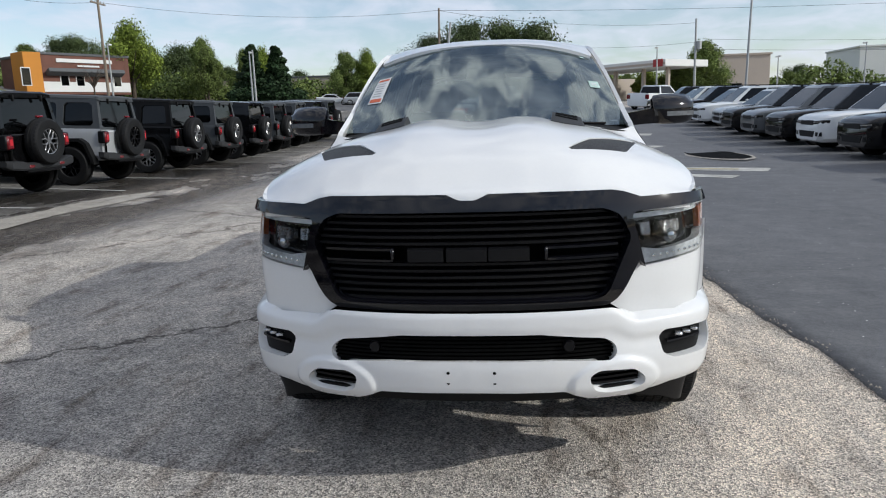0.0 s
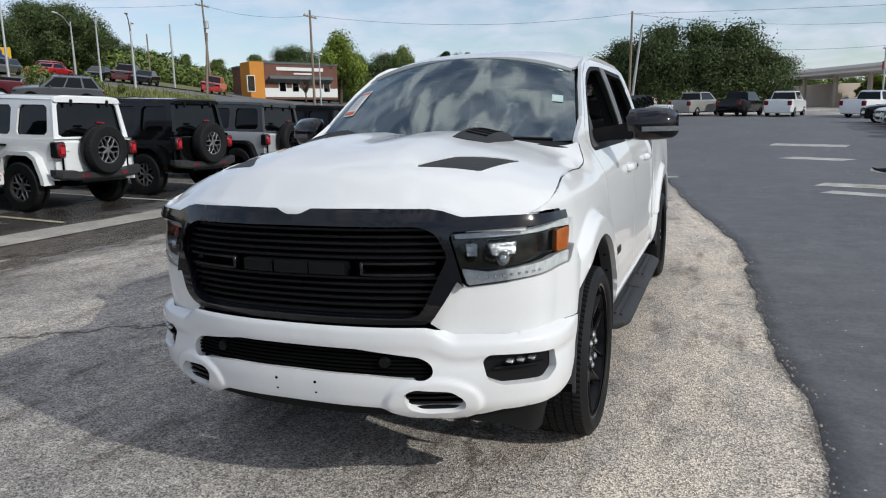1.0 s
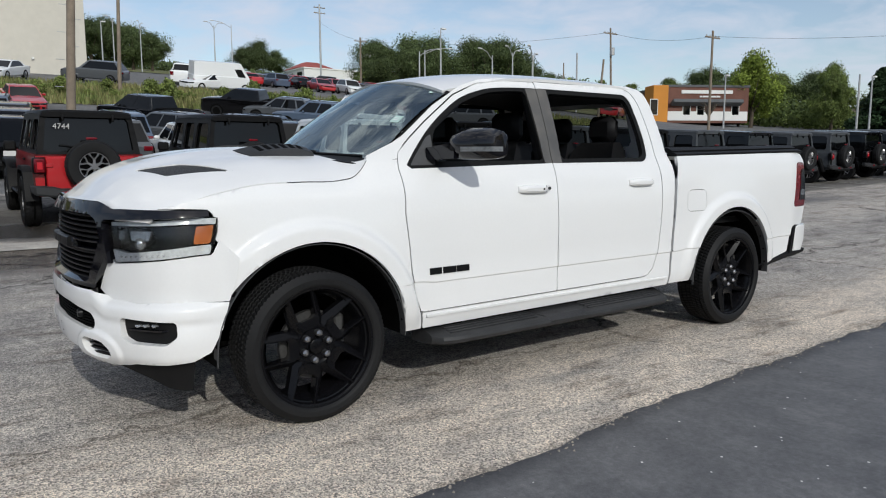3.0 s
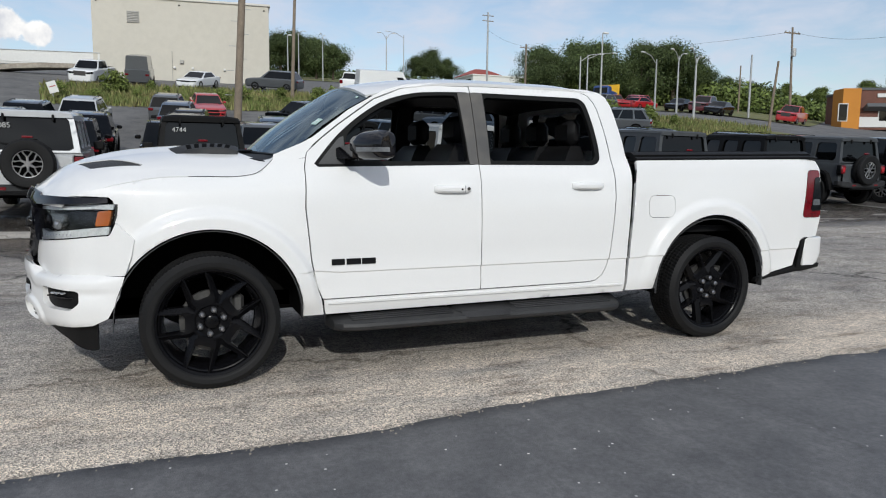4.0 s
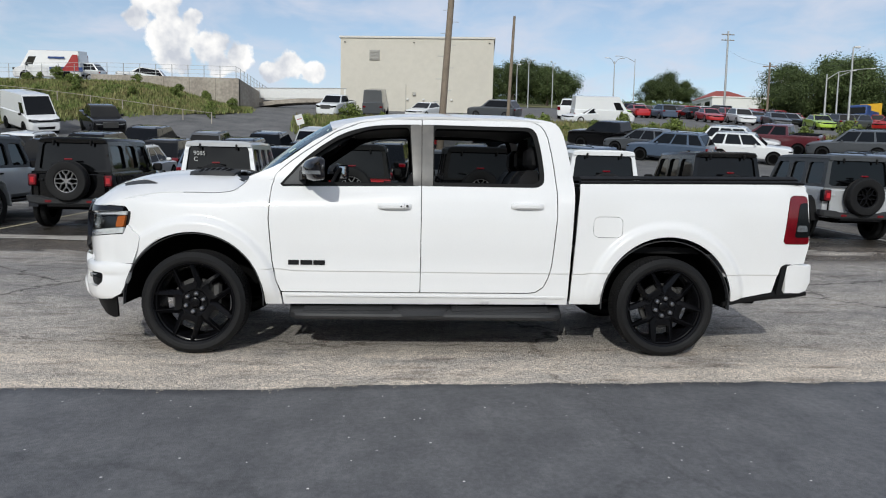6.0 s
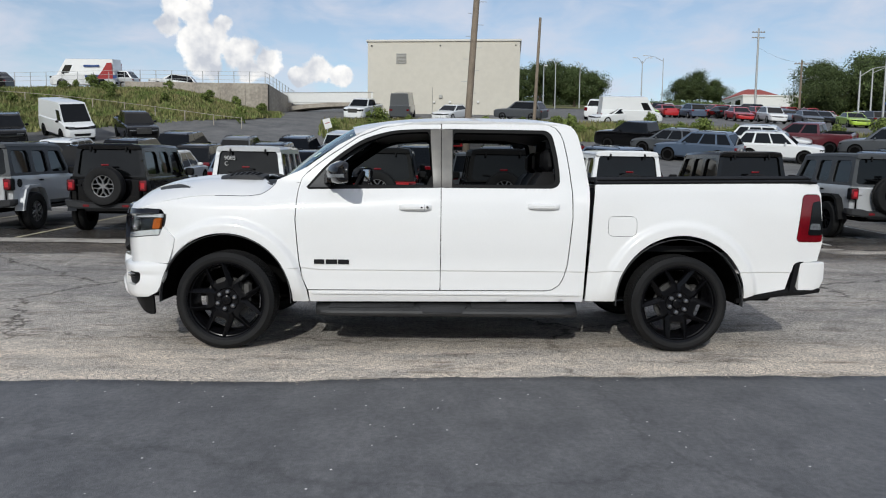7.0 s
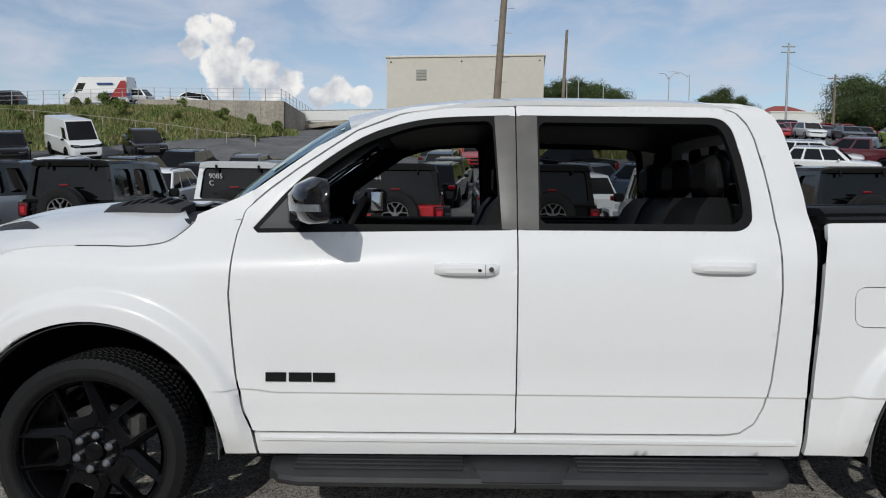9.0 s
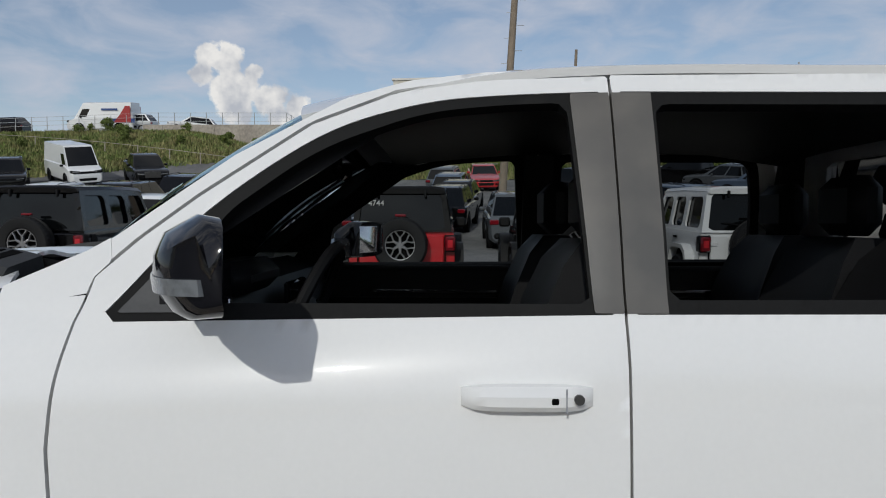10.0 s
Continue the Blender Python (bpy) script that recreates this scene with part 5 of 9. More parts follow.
part("fuel_door", Shape().add([(-x, y, z) for x, y, z in other.v], [tuple(reversed(f)) for f in other.f]), WHITE, truck, "white fuel filler door")
lens = trimmed(trim_side(0.004), (4.59, 4.85, 0.92, 1.33), 0.014, keep_one(tail_poly), 0.04)
tl, tr = both("tail_lamp", lens, RED_LENS, truck, "red and smoked tail lamp")
smoke = trimmed(trim_side(0.008), (4.62, 4.85, 0.95, 1.30), 0.014, keep_one(fillet([(4.735, 1.255), (4.80, 1.27), (4.83, 0.99), (4.70, 0.99)], 0.02)), 0.01)
reverse = trimmed(trim_side(0.011), (4.62, 4.85, 0.95, 1.30), 0.010, keep_one(fillet([(4.722, 1.085), (4.80, 1.085), (4.81, 1.035), (4.714, 1.035)], 0.01)), 0.006)
two("lamp_insert", smoke, LAMP_DARK, (tl, tr), "smoked lamp insert")
two("reverse_light", reverse, SIGNAL_GREY, (tl, tr), "grey reversing light")
for sg in (-1, 1):
    rail = Shape()
    rail.loft([[(sg * 0.80, y, z + 0.0), (sg * 0.885, y, z), (sg * 0.888, y, z + 0.016), (sg * 0.86, y, z + 0.028), (sg * 0.80, y, z + 0.028)] for y, z in ((2.975, 1.376), (3.8, 1.392), (4.70, 1.408), (4.77, 1.402))])
    part("bed_rail", rail, MATTE_BLACK, truck, "black plastic bed rail cap")
cover = Shape()
cover.loft([[(-0.84, y, z), (0.84, y, z), (0.845, y, z + 0.012), (0.80, y, z + 0.034), (-0.80, y, z + 0.034), (-0.845, y, z + 0.012)] for y, z in ((2.98, 1.404), (3.0, 1.406), (3.8, 1.421), (4.72, 1.437), (4.74, 1.431))])
part("tonneau_cover", cover, MATTE_BLACK, truck, "black folding tonneau cover over the bed")
for k in range(3):
    part("cover_seam", Shape().box((0, 3.44 + 0.45 * k, 1.448 + 0.008 * k), (1.56, 0.03, 0.008), 0.003), DARK, truck, "")
gate = Shape().box((0, 4.82, 1.10), (1.62, 0.06, 0.62), 0.03)
part("tailgate", gate, WHITE, truck, "white tailgate")
part("bed_floor", Shape().box((0, 3.85, 0.86), (1.60, 1.86, 0.05)), MATTE_BLACK, truck, "black bed floor")
part("bed_bulkhead", Shape().box((0, 2.99, 1.10), (1.66, 0.03, 0.50)), MATTE_BLACK, truck)

# rear bumper
rb = Shape()
rings = []
for x, y0, y1, z0, z1 in ((-0.93, 4.64, 4.80, 0.545, 0.765), (-0.90, 4.63, 4.86, 0.54, 0.775), (-0.7, 4.75, 4.90, 0.53, 0.775), (0.7, 4.75, 4.90, 0.53, 0.775), (0.90, 4.63, 4.86, 0.54, 0.775), (0.93, 4.64, 4.80, 0.545, 0.765)):
    rings.append([(x, y0, z0), (x, y1 - 0.04, z0), (x, y1, z0 + 0.09), (x, y1, z1 - 0.01), (x, y1 - 0.02, z1), (x, y0, z1)])
rb.loft(rings)
bump = part("rear_bumper", rb, WHITE, truck, "white rear bumper", sharp=30)
for sg in (-1, 1):
    lip = Shape()
    lip.loft([[(sg * (0.90 - 0.02), y, z0), (sg * 0.925, y, z0), (sg * 0.932, y, z0 + 0.03), (sg * 0.90, y, z1)] for y, z0, z1 in ((4.14, 0.43, 0.46), (4.28, 0.46, 0.51), (4.55, 0.495, 0.56), (4.66, 0.50, 0.57), (4.82, 0.525, 0.56))])
    part("bumper_lip", lip, MATTE_BLACK, truck, "black plastic lower trim")
    gap = Shape()
    gap.loft([[(sg * 0.86, y - 0.02, z), (sg * 0.935, y - 0.02, z), (sg * 0.935, y + 0.02, z), (sg * 0.86, y + 0.02, z)] for y, z in ((4.585, 0.53), (4.605, 0.64), (4.625, 0.76), (4.66, 0.775))])
    part("bumper_gasket", gap, MATTE_BLACK, bump)

# running boards
for sg in (-1, 1):
    board = Shape()
    rings = []
    for y, w in ((0.72, 0.84), (0.735, 0.93), (0.78, 0.985), (0.86, 1.012), (1.0, 1.015), (2.60, 1.015), (2.74, 1.012), (2.80, 0.985), (2.84, 0.93), (2.85, 0.84)):
        rings.append([(sg * 0.74, y, 0.312), (sg * (w - 0.03), y, 0.312), (sg * (w - 0.006), y, 0.325), (sg * w, y, 0.342), (sg * (w - 0.006), y, 0.360), (sg * (w - 0.03), y, 0.374), (sg * 0.80, y, 0.402), (sg * 0.74, y, 0.404)])
    board.loft(rings)
    rbrd = part("running_board", board, STEP_GREY, truck, "black running board with ribbed tread", sharp=30)
    for k in range(5):
        x = 0.825 + 0.034 * k
        for y0, y1 in ((0.84, 1.52), (1.98, 2.74)):
            part("tread_rib", Shape().box((0, 0, 0), (0.016, y1 - y0, 0.010), 0.003, pose(sg * x, (y0 + y1) / 2, 0.402 - 0.149 * (x - 0.80) + 0.003, 0, sg * 8.5, 0)), TREAD_BLACK, rbrd)
    pad = Shape()
    pad.loft([[(sg * 0.79, y, 0.39), (sg * w, y, 0.345), (sg * (w + 0.004), y, 0.352), (sg * (w - 0.026), y, 0.384), (sg * 0.80, y, 0.413), (sg * 0.79, y, 0.413)] for y, w in ((1.545, 0.94), (1.57, 1.0), (1.60, 1.016), (1.90, 1.016), (1.93, 1.0), (1.955, 0.94))])
    part("step_pad", pad, TREAD_BLACK, rbrd, "ribbed step pad", sharp=30)
    for y in (0.95, 1.75, 2.55):
        part("bracket", Shape().box((sg * 0.72, y, 0.40), (0.16, 0.05, 0.05), 0.01), MATTE_BLACK, rbrd)

# mirrors
for sg, par in ((1, fd_l), (-1, fd_r)):
    arm = Shape()
    arm.loft([[(sg * x, y - dy, z - dz), (sg * x, y + dy, z - dz), (sg * x, y + dy, z + dz), (sg * x, y - dy, z + dz)] for x, y, z, dy, dz in ((0.80, 0.845, 1.395, 0.06, 0.035), (0.90, 0.86, 1.405, 0.045, 0.040), (1.0, 0.875, 1.415, 0.04, 0.045))])
    base = part("wing_mirror", arm, GLOSS_BLACK, par, "gloss black wing mirror with clear turn signal", sharp=40)
    head = Shape()
    rings = []
    for x, y0, y1, z0, z1 in ((0.965, 0.905, 0.982, 1.385, 1.50), (0.98, 0.888, 0.990, 1.372, 1.522), (1.04, 0.880, 0.994, 1.365, 1.530), (1.12, 0.882, 0.994, 1.365, 1.530), (1.17, 0.888, 0.994, 1.368, 1.526), (1.205, 0.902, 0.994, 1.376, 1.514), (1.222, 0.922, 0.993, 1.388, 1.497), (1.230, 0.950, 0.990, 1.402, 1.475)):
        y0, y1 = y0 + 0.40 * (x - 1.0) - 0.055, y1 + 0.40 * (x - 1.0) - 0.055
        ym = (y0 + y1) / 2
        rings.append([(sg * x, y1, z0), (sg * x, y1, z1), (sg * x, ym + 0.02, z1 + 0.006), (sg * x, y0 + 0.02, z1 - 0.025), (sg * x, y0, z0 + 0.10), (sg * x, y0 - 0.002, z0 + 0.05), (sg * x, y0 + 0.03, z0 + 0.008), (sg * x, ym, z0 - 0.004)])
    head.loft(rings)
    cap = part("mirror_cap", head, GLOSS_BLACK, base, "gloss black mirror cap", sharp=75)
    sig = Shape()
    sig.loft([[(sg * x, y - 0.001, 1.408), (sg * x, y - 0.003, 1.434), (sg * (x - dx), y + 0.02, 1.434), (sg * (x - dx), y + 0.02, 1.408)] for x, y, dx in ((1.05, 0.880, 0), (1.12, 0.880, 0), (1.17, 0.886, 0.004), (1.206, 0.900, 0.01), (1.226, 0.922, 0.02), (1.234, 0.955, 0.02))])
    sig.v = [(x, y + 0.40 * (abs(x) - 1.0) - 0.055, z) for x, y, z in sig.v]
    part("turn_signal", sig, SIGNAL_GREY, base, "clear turn-signal strip")
    pane = Shape().box((sg * 1.085, 0.9935, 1.447), (0.16, 0.004, 0.125), 0.0015)
    pane.v = [(x, y + 0.40 * (abs(x) - 1.0) - 0.055, z) for x, y, z in pane.v]
    part("mirror_glass", pane, CHROME, base, "mirror glass")

# wheels
WHEEL_R, RIM_R = 0.392, 0.308


def tyre_shape(R, rim, half, seg=64, cut=0.006):
    prof = [(rim - 0.006, half - 0.03), (rim + 0.006, half - 0.008), (rim + 0.03, half), (R - 0.035, half - 0.004), (R - 0.012, half - 0.022), (R - 0.003, half - 0.042), (R, half - 0.06)]
    prof += [(R, half - 0.095), (R - cut, half - 0.10), (R - cut, half - 0.108), (R, half - 0.112), (R, 0.01), (R - cut, 0.006)]
    prof = prof + [(r, -a) for r, a in reversed(prof)]
    rings = []
    for i, (r, a) in enumerate(prof):
        row = []
        for k in range(seg * 2):
            rr = r
            if R - 0.02 < r and abs(a) > half - 0.062 and k % 2:
                rr = r - cut
            t = 2 * math.pi * (k + (0.35 if k % 2 else 0)) / (seg * 2)
            row.append((a, rr * math.cos(t), rr * math.sin(t)))
        rings.append(row)
    return Shape().loft(rings, caps=False)


def road_tyre(R, rim, half, seg=96, cut=0.007):
    """Road tyre: ribs parted by grooves, with slanted sipes over ribs and shoulders."""
    side = [(rim - 0.006, half - 0.03), (rim + 0.006, half - 0.008), (rim + 0.016, half - 0.001), (rim + 0.022, half), (rim + 0.045, half + 0.002), (R - 0.032, half - 0.004), (R - 0.016, half - 0.014)]
    tread = []
    for a, b in ((half - 0.022, 0.082), (0.072, 0.042), (0.033, 0.006)):
        drop = 0.004 if b > 0.08 else 0.0
        tread += [(R - cut * 1.3, a + 0.0015, 0), (R - drop, a, 1), (R - drop * 0.3, (a + b) / 2, 1), (R, b, 1), (R - cut * 1.3, b - 0.0015, 0)]
    rows = [(r, a, 0) for r, a in side] + tread
    rows = rows + [(r, -a, c) for r, a, c in reversed(rows)]
    rings = []
    for r, a, c in rows:
        ring = []
        for k in range(seg * 3):
            t = 2 * math.pi * (k + abs(a) * 26) / (seg * 3)
            rr = r - cut * 0.8 if c and k % 3 == 0 else r
            ring.append((a, rr * math.cos(t), rr * math.sin(t)))
        rings.append(ring)
    return Shape().loft(rings, caps=False)


tyre_me = road_tyre(WHEEL_R, RIM_R, 0.137).mesh("tyre", RUBBER, 30)
barrel = Shape().lathe([(RIM_R - 0.008, 0.122), (RIM_R + 0.004, 0.125), (RIM_R + 0.004, 0.117), (RIM_R - 0.010, 0.106), (RIM_R - 0.016, 0.09), (RIM_R - 0.030, 0.085), (RIM_R - 0.038, 0.05), (RIM_R - 0.045, -0.10), (RIM_R - 0.05, -0.10), (RIM_R - 0.05, 0.05), (RIM_R - 0.03, 0.10)], Matrix(), 64)
barrel.f = barrel.f[:-2]
barrel_me = barrel.mesh("rim", RIM_BLACK, 30)


def spoke_arm(g, r0, r1, x0, x1):
    """One arm of a U-shaped pair: a sharp inner ridge and a wide facet falling to the outside; g is the side."""
    rings = []
    for t in (0, 0.15, 0.5, 0.85, 1.0):
        r, x = r0 + (r1 - r0) * t, x0 + (x1 - x0) * t
        a, b = 0.043 + 0.014 * t, 0.090 - 0.004 * t
        ring = [(x - 0.055, g * a, r), (x - 0.006, g * a, r), (x + 0.002, g * (a + 0.004), r), (x + 0.002, g * (a + 0.010), r), (x - 0.026 + 0.010 * t, g * b, r), (x - 0.055, g * (b + 0.004), r)]
        rings.append(ring if g > 0 else ring[::-1])
    return Shape().loft(rings)


spoke = Shape()
for g in (-1, 1):
    a = spoke_arm(g, 0.090, RIM_R - 0.006, 0.076, 0.108)
    spoke.add(a.v, a.f)
spoke.loft([[(x - 0.06, o, r), (x, o, r + 0.012), (x + 0.002, o, r + 0.002), (x, o, r - 0.04), (x - 0.06, o, r - 0.05)] for o, r, x in ((-0.062, 0.165, 0.086), (-0.046, 0.146, 0.084), (-0.03, 0.136, 0.082), (0.03, 0.136, 0.082), (0.046, 0.146, 0.084), (0.062, 0.165, 0.086))])
spoke_me = spoke.mesh("spoke", RIM_BLACK, 24)
hub = Shape().lathe([(0, 0.094), (0.030, 0.094), (0.038, 0.090), (0.042, 0.074), (0.048, 0.068), (0.088, 0.068), (0.10, 0.076), (0.112, 0.076), (0.122, 0.060), (0.122, 0.02), (0, 0.02)], Matrix(), 40)
hub_me = hub.mesh("hub", RIM_BLACK, 30)
nut_me = Shape().lathe([(0, 0.112), (0.009, 0.111), (0.0175, 0.102), (0.0175, 0.062), (0, 0.062)], Matrix(), 8).mesh("lug_nut", NUT_GREY, 30)
disc_me = Shape().lathe([(0.06, 0.03), (0.178, 0.03), (0.178, 0.0), (0.06, 0.0)], Matrix(), 40).mesh("brake_disc", STEEL, 30)
cal_me = Shape().box((0.0, 0.15, 0.075), (0.09, 0.075, 0.14), 0.02).mesh("brake_caliper", STEEL, 30)
for cy in (0.02, 3.662):
    for sg in (-1, 1):
        m = pose(sg * 0.836, cy, 0.422, 0, 0, 0) @ Matrix.Diagonal((sg, 1, 1, 1))
        wheel = part("wheel", tyre_me, None, truck, "black alloy wheel with road tyre", m=m)
        wheel.name = "wheel"
        part("rim", barrel_me, None, wheel, "gloss black rim")
        part("hub", hub_me, None, wheel)
        for k in range(5):
            part("spoke", spoke_me, None, wheel, m=pose(0, 0, 0, 72 * k + (90 if cy < 1 else 36)))
        for k in range(6):
            t = radians(60 * k + 20)
            part("lug_nut", nut_me, None, wheel, "chrome lug nut", m=pose(0, 0.070 * math.cos(t), 0.070 * math.sin(t)))
        part("brake_disc", disc_me, None, wheel, "grey steel brake disc")
        part("brake_caliper", cal_me, None, wheel)
        liner = Shape()
        R = 0.522 if cy < 1 else 0.52
        prof = []
        for k in range(15):
            t = math.pi * (-0.015 + 1.03 * k / 14)
            prof.append((math.cos(t) * R, math.sin(t) * R))
        for a, b in ((0.90, 0.50),):
            liner.loft([[(sg * xx, cy + u, 0.43 + v) for u, v in prof] for xx in (0.945, 0.50)], caps=False, closed=False)
        liner.add([(sg * 0.50, cy + u, 0.43 + v) for u, v in prof], [tuple(range(len(prof)))])
        part("arch_liner", liner, DARK, truck, "black wheel-arch liner", sharp=180)
        flange = Shape()
        R2 = R - 0.002
        flange.loft([[(sg * 0.958, cy + R2 * math.cos(t), 0.432 + R2 * math.sin(t)), (sg * 0.905, cy + R2 * math.cos(t), 0.432 + R2 * math.sin(t)), (sg * 0.905, cy + (R2 - 0.004) * math.cos(t), 0.432 + (R2 - 0.004) * math.sin(t)), (sg * 0.958, cy + (R2 - 0.004) * math.cos(t), 0.432 + (R2 - 0.004) * math.sin(t))] for t in np.linspace(-0.05, math.pi + 0.05, 28)])
        fl = part("arch_flange", flange, ARCH_GREY, truck, "dark grey inner arch lip")
        for t in (0.12, 0.34, 0.58, 0.82, 2.4, 2.7, 3.0):
            part("rivet", Shape().lathe([(0, -0.003), (0.007, -0.002), (0.007, 0.003), (0, 0.003)], pose(sg * 0.932, cy + (R2 - 0.005) * math.cos(t), 0.432 + (R2 - 0.005) * math.sin(t)) @ Matrix.Rotation(t, 4, "X") @ pose(0, 0, 0, 0, 0, 90), 8), DARK, fl)

# underbody and cabin
part("chassis", Shape().box((0, 1.95, 0.46), (1.0, 5.4, 0.16), 0.03), DARK, truck, "dark chassis rails and floor")
part("cabin_floor", Shape().box((0, 1.75, 0.56), (1.66, 2.3, 0.10), 0.02), CABIN, truck)
part("engine_block", Shape().box((0, -0.15, 0.75), (0.95, 1.2, 0.55), 0.05), DARK, truck)
for sg in (-1, 1):
    for y0, y1 in ((0.72, 1.68), (1.79, 2.66)):
        pan = Shape().box((sg * 0.80, (y0 + y1) / 2, 0.97), (0.05, y1 - y0, 0.74), 0.02)
        pan.box((sg * 0.755, (y0 + y1) / 2, 1.17), (0.07, (y1 - y0) * 0.8, 0.07), 0.02)
        p = part("door_lining", pan, CABIN, truck, "black door lining with bright trim line")
        part("trim_line", Shape().box((sg * 0.718, (y0 + y1) / 2 + 0.1, 1.235), (0.006, (y1 - y0) * 0.55, 0.012), 0.003), CHROME, p)
dash = Shape()
dash.loft([[(x, 0.50, 0.80), (x, 0.44, 1.34), (x, 0.66, 1.385), (x, 0.80, 1.345), (x, 0.85, 1.22), (x, 0.80, 0.90)] for x in (-0.76, -0.4, 0.0, 0.4, 0.76)])
db = part("dashboard", dash, CABIN, truck, "black dashboard", sharp=30)
part("instrument_hood", Shape().box((0.38, 0.80, 1.38), (0.36, 0.14, 0.09), 0.035), LEATHER, db)
part("bright_vent_trim", Shape().box((0.64, 0.845, 1.28), (0.014, 0.02, 0.15), 0.004), CHROME, db)
part("touch_screen", Shape().box((0, 0.865, 1.18), (0.24, 0.02, 0.32), 0.006), GLOSS_BLACK, db)
wheel_ring = Shape()
ring_path = [(0.19 * math.cos(t), 0.19 * math.sin(t), 0) for t in np.linspace(0, 2 * math.pi, 33)]
wheel_ring.tube(ring_path, 0.016, 8)
wheel_ring.moved(pose(0.40, 0.99, 1.285, 66, 0, 0))
steer = part("steering_wheel", wheel_ring, LEATHER, truck, "black leather steering wheel")
part("steering_boss", Shape().box((0, 0, 0), (0.20, 0.10, 0.05), 0.02, pose(0, 0, 0, -64, 0, 0)).moved(pose(0.40, 0.98, 1.275)), CABIN, steer)
part("steering_spoke", Shape().box((0, 0, 0), (0.36, 0.04, 0.02), 0.008, pose(0, 0, 0, -64, 0, 0)).moved(pose(0.40, 0.985, 1.28)), CHROME, steer)


def seat(x, y, w, name="front_seat"):
    s = thing(name, "black leather seat", "", None)
    s.parent = truck
    c = Shape()
    c.loft([[(x - w * a, y + b, z0), (x + w * a, y + b, z0), (x + w * a * 0.96, y + b, z1), (x + w * 0.5, y + b, z1 - 0.02), (x - w * 0.5, y + b, z1 - 0.02), (x - w * a * 0.96, y + b, z1)] for a, b, z0, z1 in ((0.9, -0.30, 0.70, 0.92), (1, -0.24, 0.66, 0.96), (1, 0.15, 0.66, 0.93), (0.95, 0.25, 0.68, 0.92))])
    part("seat_cushion", c, LEATHER, s)
    k = Shape()
    rings = []
    for z, dy, t, a in ((0.86, 0.20, 0.10, 0.95), (1.05, 0.25, 0.11, 1.0), (1.30, 0.32, 0.10, 0.97), (1.42, 0.36, 0.085, 0.85), (1.48, 0.38, 0.05, 0.68)):
        rings.append([(x - w * a, y + dy - t * 0.9, z), (x - w * a * 0.6, y + dy - t * 0.6, z), (x + w * a * 0.6, y + dy - t * 0.6, z), (x + w * a, y + dy - t * 0.9, z), (x + w * a * 0.9, y + dy + t, z), (x - w * a * 0.9, y + dy + t, z)])
    k.loft(rings)
    part("seat_back", k, LEATHER, s, sharp=60)
    h = Shape().box((x, y + 0.40, 1.58), (w * 1.1, 0.11, 0.19), 0.04)
    part("headrest", h, LEATHER, s)
    return s


seat(0.38, 1.36, 0.26)
seat(-0.38, 1.36, 0.26)
for xx in (-0.46, 0.0, 0.46):
    seat(xx, 2.25, 0.23, "rear_seat")
part("rear_view_mirror", Shape().box((0, 1.02, 1.70), (0.24, 0.03, 0.075), 0.012), GLOSS_BLACK, truck, "rear-view mirror")
for sg in (-1, 1):
    gh = Shape().tube([(sg * 0.66, 0.72, 1.46), (sg * 0.63, 0.80, 1.53), (sg * 0.62, 0.95, 1.64), (sg * 0.63, 1.02, 1.66)], 0.013, 6)
    part("grab_handle", gh, CABIN, truck)
    lin = Shape()
    lin.loft([[(sg * 0.735, 0.52, 1.40), (sg * 0.70, 0.62, 1.40), (sg * 0.74, 0.72, 1.40)], [(sg * 0.68, 0.80, 1.60), (sg * 0.62, 0.88, 1.58), (sg * 0.68, 0.98, 1.58)], [(sg * 0.63, 1.06, 1.78), (sg * 0.56, 1.10, 1.76), (sg * 0.62, 1.25, 1.76)]])
    part("pillar_lining", lin, CABIN, truck)
    for y in (1.73, 2.78):
        bp = Shape().loft([[(sg * (a), y - 0.06, z), (sg * a, y + 0.06, z), (sg * (a - 0.05), y + 0.06, z), (sg * (a - 0.05), y - 0.06, z)] for a, z in ((0.83, 0.9), (0.81, 1.36), (0.655, 1.80))])
        part("pillar_lining", bp, CABIN, truck)

# ---- other vehicles ----
PAINTS = {
    "black": material("black_car_paint", (0.004, 0.004, 0.0045), 0.12, vary=0.2, coat=0.25, spec=0.25),
    "white": material("white_car_paint", (0.74, 0.75, 0.75), 0.35, coat=0.8, vary=0.03),
    "silver": material("silver_car_paint", (0.51, 0.525, 0.54), 0.35, metal=0.3, coat=0.8, vary=0.06),
    "grey": material("grey_car_paint", (0.07, 0.076, 0.083), 0.32, coat=0.8, vary=0.1),
    "blue": material("blue_grey_car_paint", (0.07, 0.10, 0.15), 0.32, coat=0.8, vary=0.1),
    "red": material("red_car_paint", (0.42, 0.012, 0.016), 0.3, coat=0.9, vary=0.1),
    "maroon": material("maroon_car_paint", (0.10, 0.012, 0.018), 0.3, coat=0.9, vary=0.1),
    "lime": material("lime_car_paint", (0.38, 0.55, 0.05), 0.3, coat=0.9, vary=0.1),
    "tan": material("tan_car_paint", (0.30, 0.29, 0.27), 0.35, coat=0.7, vary=0.08),
}
PLATE = material("number_plate", (0.62, 0.60, 0.58), 0.5, vary=0.1)
CHALK = material("window_marker", (0.5, 0.5, 0.49), 0.8, vary=0.1)
GREY_TOP = material("dark_grey_hardtop", (0.05, 0.055, 0.06), 0.55, vary=0.2)
BLACK_TOP = material("textured_black_hardtop", (0.006, 0.006, 0.0065), 0.5, vary=0.25, fine=150, bump=0.1, depth=0.002, spec=0.12)

